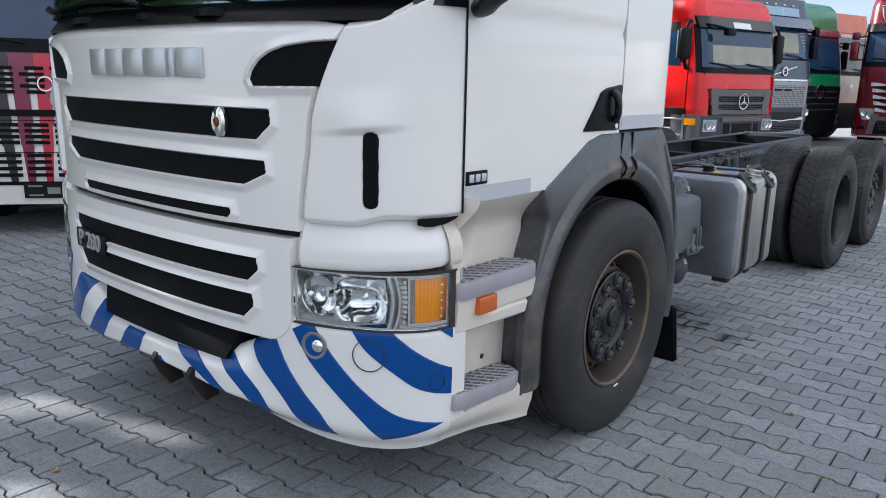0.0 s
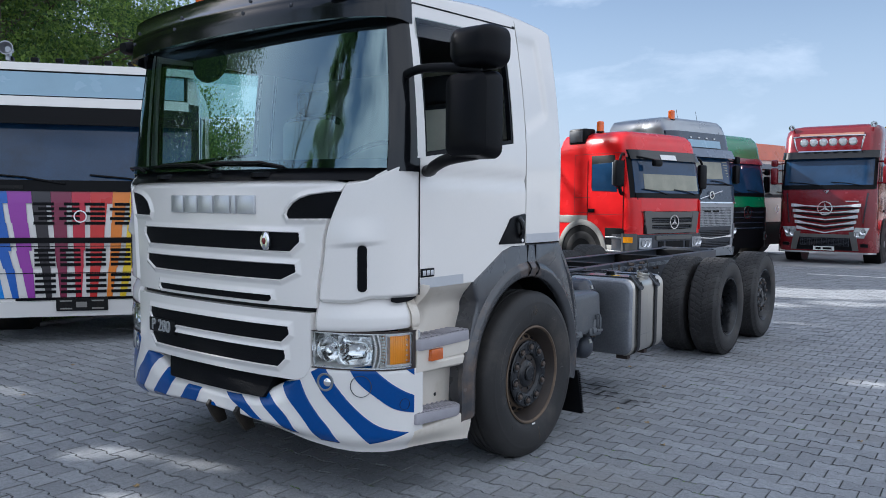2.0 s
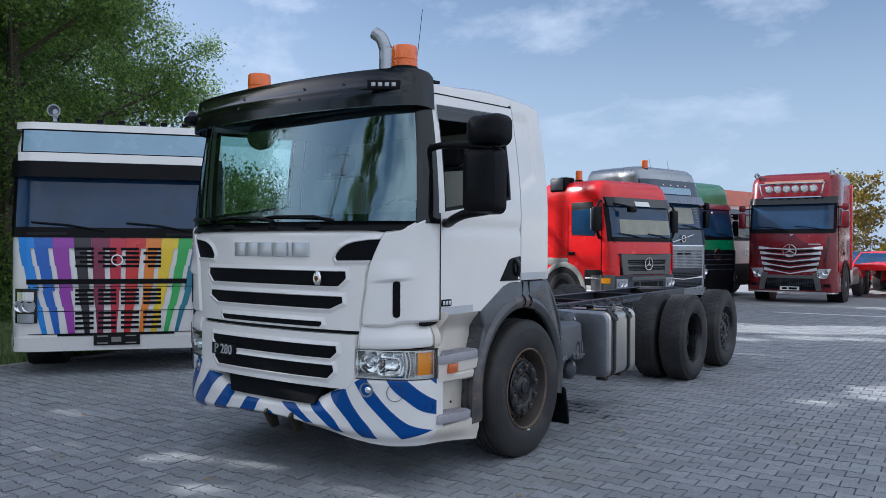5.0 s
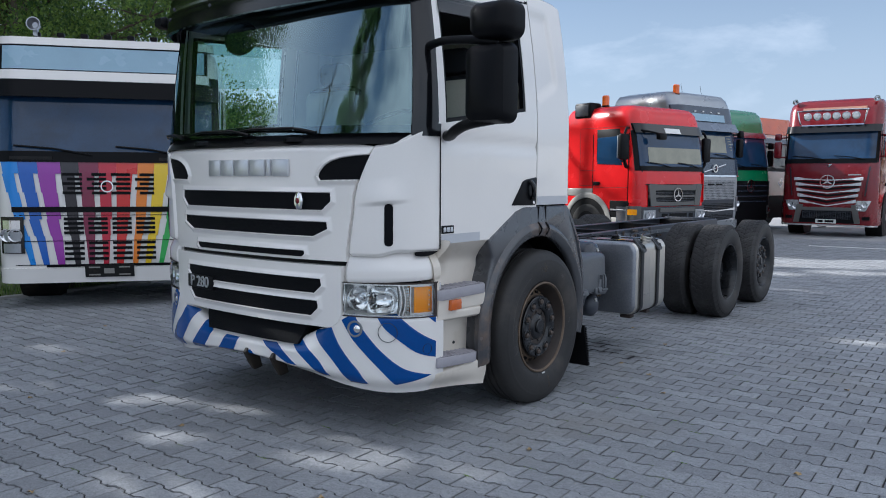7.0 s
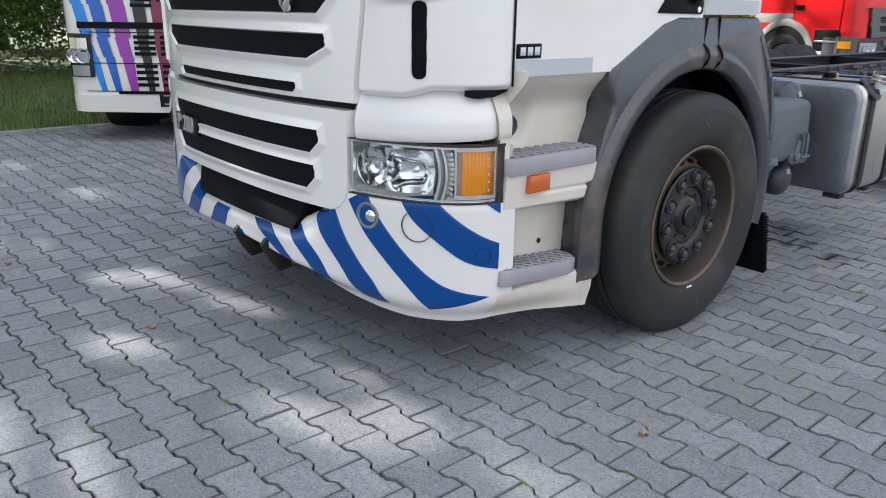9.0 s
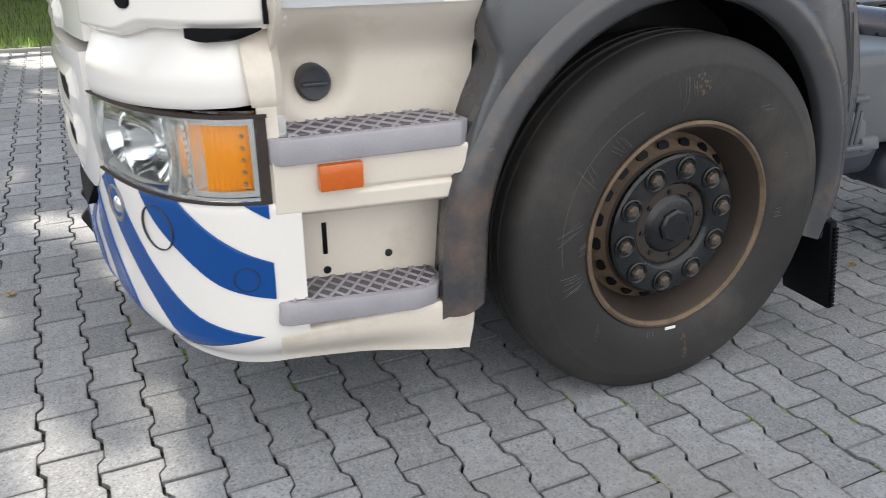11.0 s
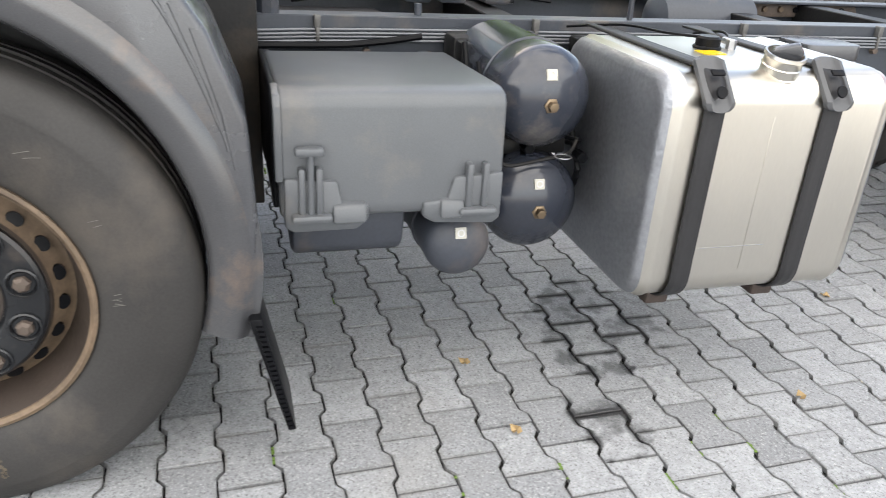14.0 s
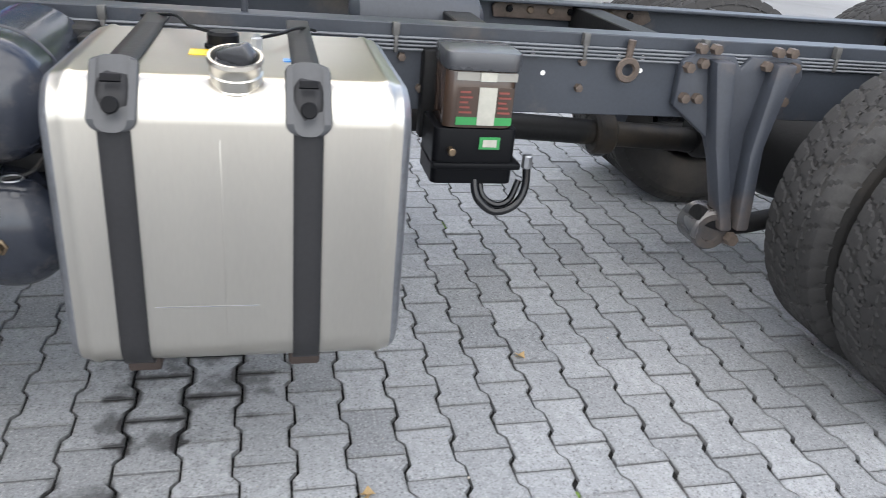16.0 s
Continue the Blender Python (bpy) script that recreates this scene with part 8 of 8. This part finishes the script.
part("hose_union", cyl(B(), "z", (.61, 2.65, 0), .016, .61, .65, 8, .003), M["steel"], pump)
part("brass_union", cyl(B(), "x", (0, 2.42, .66), .012, .60, .635, 8, .003), M["brass"], pump)
part("pump_bracket", box(B(), .385, .44, 2.36, 2.62, .64, .90, .006), M["chassis_dark"], pump)

# ---- paving stones ----
PX, PY = .1969, .1383


def stone_mat(name, island):
    m = bpy.data.materials.new(name)
    m.use_nodes = True
    n, l = m.node_tree.nodes, m.node_tree.links
    p = n["Principled BSDF"]
    geo = n.new("ShaderNodeNewGeometry")
    rand = geo.outputs["Random Per Island"] if island else n.new("ShaderNodeObjectInfo").outputs["Random"]

    def noise_at(scale, detail=6, rough=.6):
        t = n.new("ShaderNodeTexNoise")
        t.inputs["Scale"].default_value, t.inputs["Detail"].default_value, t.inputs["Roughness"].default_value = scale, detail, rough
        l.new(geo.outputs["Position"], t.inputs["Vector"])
        return t.outputs["Fac"]

    def rng(src, a, b, c, d):
        t = n.new("ShaderNodeMapRange")
        for k, q in zip(("From Min", "From Max", "To Min", "To Max"), (a, b, c, d)):
            t.inputs[k].default_value = q
        l.new(src, t.inputs["Value"])
        return t.outputs["Result"]

    def math_(op, a, b):
        t = n.new("ShaderNodeMath")
        t.operation = op
        for k, q in enumerate((a, b)):
            if isinstance(q, float):
                t.inputs[k].default_value = q
            else:
                l.new(q, t.inputs[k])
        return t.outputs[0]

    def mix(f, a, b):
        t = n.new("ShaderNodeMix")
        t.data_type = 'RGBA'
        l.new(f, t.inputs["Factor"])
        for k, q in (("A", a), ("B", b)):
            if isinstance(q, tuple):
                t.inputs[k].default_value = (*q, 1)
            else:
                l.new(q, t.inputs[k])
        return t.outputs["Result"]
    grit, broad, patch, mottle = noise_at(120, 4, .75), noise_at(7), noise_at(.8), noise_at(34, 3)
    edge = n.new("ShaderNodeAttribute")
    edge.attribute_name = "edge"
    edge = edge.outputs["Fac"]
    tone = math_('ADD', math_('MULTIPLY', rand, .55), math_('MULTIPLY', broad, .6))
    col = mix(rng(tone, .2, .95, 0, 1), (.203, .212, .227), (.362, .376, .396))
    col = mix(rng(mottle, .35, .68, 0, .5), col, (.156, .161, .171))
    col = mix(rng(grit, .55, .68, 0, .7), col, (.46, .46, .46))
    col = mix(rng(grit, .46, .34, 0, .75), col, (.06, .06, .06))
    col = mix(rng(patch, .55, .75, 0, .45), col, (.25, .235, .21))
    # oil and tyre stains of their own shape
    sep = n.new("ShaderNodeSeparateXYZ")
    l.new(geo.outputs["Position"], sep.inputs[0])
    stain = None
    for x, y, rx, ry in ((.80, 1.70, .24, .25), (.95, 1.62, .16, .13), (1.30, 1.50, .15, .12), (.62, 1.75, .15, .12)):
        dx = math_('DIVIDE', math_('SUBTRACT', sep.outputs[0], x), rx)
        dy = math_('DIVIDE', math_('SUBTRACT', sep.outputs[1], y), ry)
        d = math_('ADD', math_('MULTIPLY', dx, dx), math_('MULTIPLY', dy, dy))
        s = rng(math_('ADD', d, math_('MULTIPLY', math_('SUBTRACT', broad, .5), 4.0)), 1.15, .75, 0, .86)
        stain = s if stain is None else math_('MAXIMUM', stain, s)
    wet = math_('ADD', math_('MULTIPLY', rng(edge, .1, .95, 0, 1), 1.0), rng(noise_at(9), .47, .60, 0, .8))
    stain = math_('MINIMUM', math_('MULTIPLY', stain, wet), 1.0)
    # every stone unevenly darker towards its rim, by the edge attribute
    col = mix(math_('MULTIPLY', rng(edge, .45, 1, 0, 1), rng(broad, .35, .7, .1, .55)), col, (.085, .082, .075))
    col = mix(stain, col, (.03, .03, .032))
    l.new(col, p.inputs["Base Color"])
    l.new(rng(stain, 0, 1, .82, .45), p.inputs["Roughness"])
    b = n.new("ShaderNodeBump")
    b.inputs["Strength"].default_value, b.inputs["Distance"].default_value = .8, .002
    l.new(grit, b.inputs["Height"])
    l.new(b.outputs["Normal"], p.inputs["Normal"])
    return m


STONE_OBJ, STONE_ALL = stone_mat("concrete_stone", False), stone_mat("concrete_stones", True)
G = .0031
half, wide_w, thin_w = PX / 2 - G, .0780 - G, .0603 - G
OUT = [(half, -wide_w), (half, wide_w), (half - .0316, wide_w), (half - .0536, thin_w), (-half + .0536, thin_w), (-half + .0316, wide_w),
       (-half, wide_w), (-half, -wide_w), (-half + .0316, -wide_w), (-half + .0536, -thin_w), (half - .0536, -thin_w), (half - .0316, -wide_w)]
N12 = len(OUT)


def inset(d):
    return [(x - math.copysign(d, x), y - math.copysign(d, y)) for x, y in OUT]


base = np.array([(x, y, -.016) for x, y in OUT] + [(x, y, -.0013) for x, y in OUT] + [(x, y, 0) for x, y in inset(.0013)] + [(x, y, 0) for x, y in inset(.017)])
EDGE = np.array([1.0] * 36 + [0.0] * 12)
FACES = [(r * N12 + i, r * N12 + (i + 1) % N12, (r + 1) * N12 + (i + 1) % N12, (r + 1) * N12 + i) for r in range(3) for i in range(N12)]
FACES += [(36, 37, 38, 47), (38, 39, 46, 47), (39, 40, 45, 46), (40, 41, 44, 45), (41, 42, 43, 44)]


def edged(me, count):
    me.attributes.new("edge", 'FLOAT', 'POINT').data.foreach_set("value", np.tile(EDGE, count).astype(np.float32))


pr = np.random.RandomState(11)


def laid(i, k):
    """Where stone i of row k lies; the courses drift a little, as they were laid by hand. Also the local length of a stone."""
    m = i + (0 if k % 2 else .5)
    kk, mm = 16 * math.tanh((k - 5) / 16) + 5, 9 * math.tanh(m / 9)
    x = 1.4703 + PX * m + (.0026 - .000387 * kk) * mm - .00132 * kk + .000054 * kk * kk
    y = -.1550 + PY * k + .0057 * m + (.0019 - .000416 * kk) * mm - .00115 * kk + .000034 * kk * kk
    return x, y, PX + .0026 - .000387 * kk if abs(m) < 9 else PX


near, rest = [], []
for k in range(-52, 126):
    for i in range(-42, 36):
        x, y, ln = laid(i, k)
        if not -7.2 < y < 17 or not -6.0 < x < 7.4 or (y > 9 and not -5 < x < 6):
            continue
        (near if 1.30 < x < 2.55 and -1.5 < y < 3.1 else rest).append((x, y, ln / PX))
pavement = thing("pavement", pose(0, 0, 0), "grey interlocking concrete paving stones with dark joints and moss", "paving", kind="structure")
kinds = []
for k in range(6):
    me = bpy.data.meshes.new("paving_stone")
    v = base.copy()
    v[12:, 2] += v[12:, 0] * pr.uniform(-.008, .008) + v[12:, 1] * pr.uniform(-.008, .008)
    v[:, :2] += pr.normal(0, .0006, (48, 2))
    me.from_pydata(v.tolist(), [], FACES)
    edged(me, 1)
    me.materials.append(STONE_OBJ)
    kinds.append(me)
for x, y, ln in near:
    o = new("paving_stone", kinds[pr.randint(6)])
    o.parent = pavement
    o.matrix_basis = pose(x + pr.normal(0, .0005), y + pr.normal(0, .0005), pr.normal(0, .0012), 0, 0, 1.2 + pr.normal(0, .25)) @ Matrix.Diagonal((ln, 1, 1, 1))
n = len(rest)
c = np.array(rest)
v = np.repeat(base[None], n, 0)
v[:, :, 0] *= c[:, 2:]
tl = pr.normal(0, .006, (n, 2))
v[:, 12:, 2] += v[:, 12:, 0] * tl[:, :1] + v[:, 12:, 1] * tl[:, 1:] + pr.normal(0, .0014, (n, 1))
rot = .02 + pr.normal(0, .004, n)
cs, sn = np.cos(rot)[:, None], np.sin(rot)[:, None]
xx = v[:, :, 0] * cs - v[:, :, 1] * sn + c[:, :1]
yy = v[:, :, 0] * sn + v[:, :, 1] * cs + c[:, 1:2]
v[:, :, 0], v[:, :, 1] = xx, yy
fa = (np.array(FACES)[None] + (np.arange(n) * 48)[:, None, None]).reshape(-1, 4)
me = bpy.data.meshes.new("paving_field")
me.from_pydata(v.reshape(-1, 3).tolist(), [], fa.tolist())
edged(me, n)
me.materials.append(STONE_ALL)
o = new("paving_field", me)
o.parent = pavement
o["kind"], o["label"] = "stuff", "the wider field of interlocking stones"

# moss tufts in the joints, fallen leaves
bm = B()
rm = random.Random(4)
for k in range(620):
    x, y, ln = rm.choice(near + rest[::7])
    if not (-3 < x < 4 and -4 < y < 6):
        continue
    side = rm.choice((-1, 1))
    for q in range(rm.randint(3, 9)):
        t = B()
        bmesh.ops.create_icosphere(t, subdivisions=1, radius=rm.uniform(.004, .008))
        for vv in t.verts:
            vv.co.z *= .5
        t.transform(pose(x + rm.uniform(-.035, .035), y + side * (thin_w + .0027) + rm.uniform(-.002, .002), -.003))
        me = bpy.data.meshes.new("t")
        t.to_mesh(me)
        t.free()
        bm.from_mesh(me)
        bpy.data.meshes.remove(me)
o = part("moss", bm, M["moss"], pavement, "small green moss tufts in the joints")
o["kind"] = "stuff"
bm = B()
for k in range(260):
    t = B()
    bmesh.ops.create_icosphere(t, subdivisions=1, radius=rm.uniform(.0012, .0035))
    t.transform(pose(rm.uniform(-1.5, 3.2), rm.uniform(-3.2, 3.6), .001, 0, 0, rm.uniform(0, 360)) @ Matrix.Diagonal((rm.uniform(1, 2), 1, .5, 1)))
    join(bm, t)
o = part("grit", bm, M["debris"], pavement, "scattered pale grit and crumbs on the paving")
o["kind"] = "stuff"
lf = B()
for k in range(8):
    a0, a1 = 2 * math.pi * k / 8, 2 * math.pi * (k + 1) / 8
    r0, r1 = .016 + .007 * (k % 2), .016 + .007 * ((k + 1) % 2)
    t = B()
    t.faces.new([t.verts.new((0, 0, .004)), t.verts.new((r0 * math.cos(a0), r0 * .8 * math.sin(a0), .003 + .006 * (k % 3))), t.verts.new((r1 * math.cos(a1), r1 * .8 * math.sin(a1), .003 + .006 * ((k + 1) % 3)))])
    join(lf, t)
bmesh.ops.remove_doubles(lf, verts=lf.verts[:], dist=.0005)
leaf0 = part("fallen_leaf", lf, M["dry_leaf"])
leaf0.matrix_basis = pose(1.298, 1.231, .002)
tagged(leaf0, "dry yellow-brown leaf lying on the paving", "leaf", "fallen leaves")
for x, y in ((.76, 2.69), (1.311, 2.143), (.954, 1.186), (1.32, -2.10), (.70, -2.75), (-1.4, -2.2), (-.1, -1.9), (1.75, -.95), (1.9, .6), (2.1, -2.0), (.2, -2.9), (-2.6, -1.4), (2.9, 1.5), (3.0, -.4), (-3.4, -.6), (1.62, 1.02)):
    copy_thing(leaf0, pose(x, y, .002, 0, 0, rm.uniform(0, 360)))
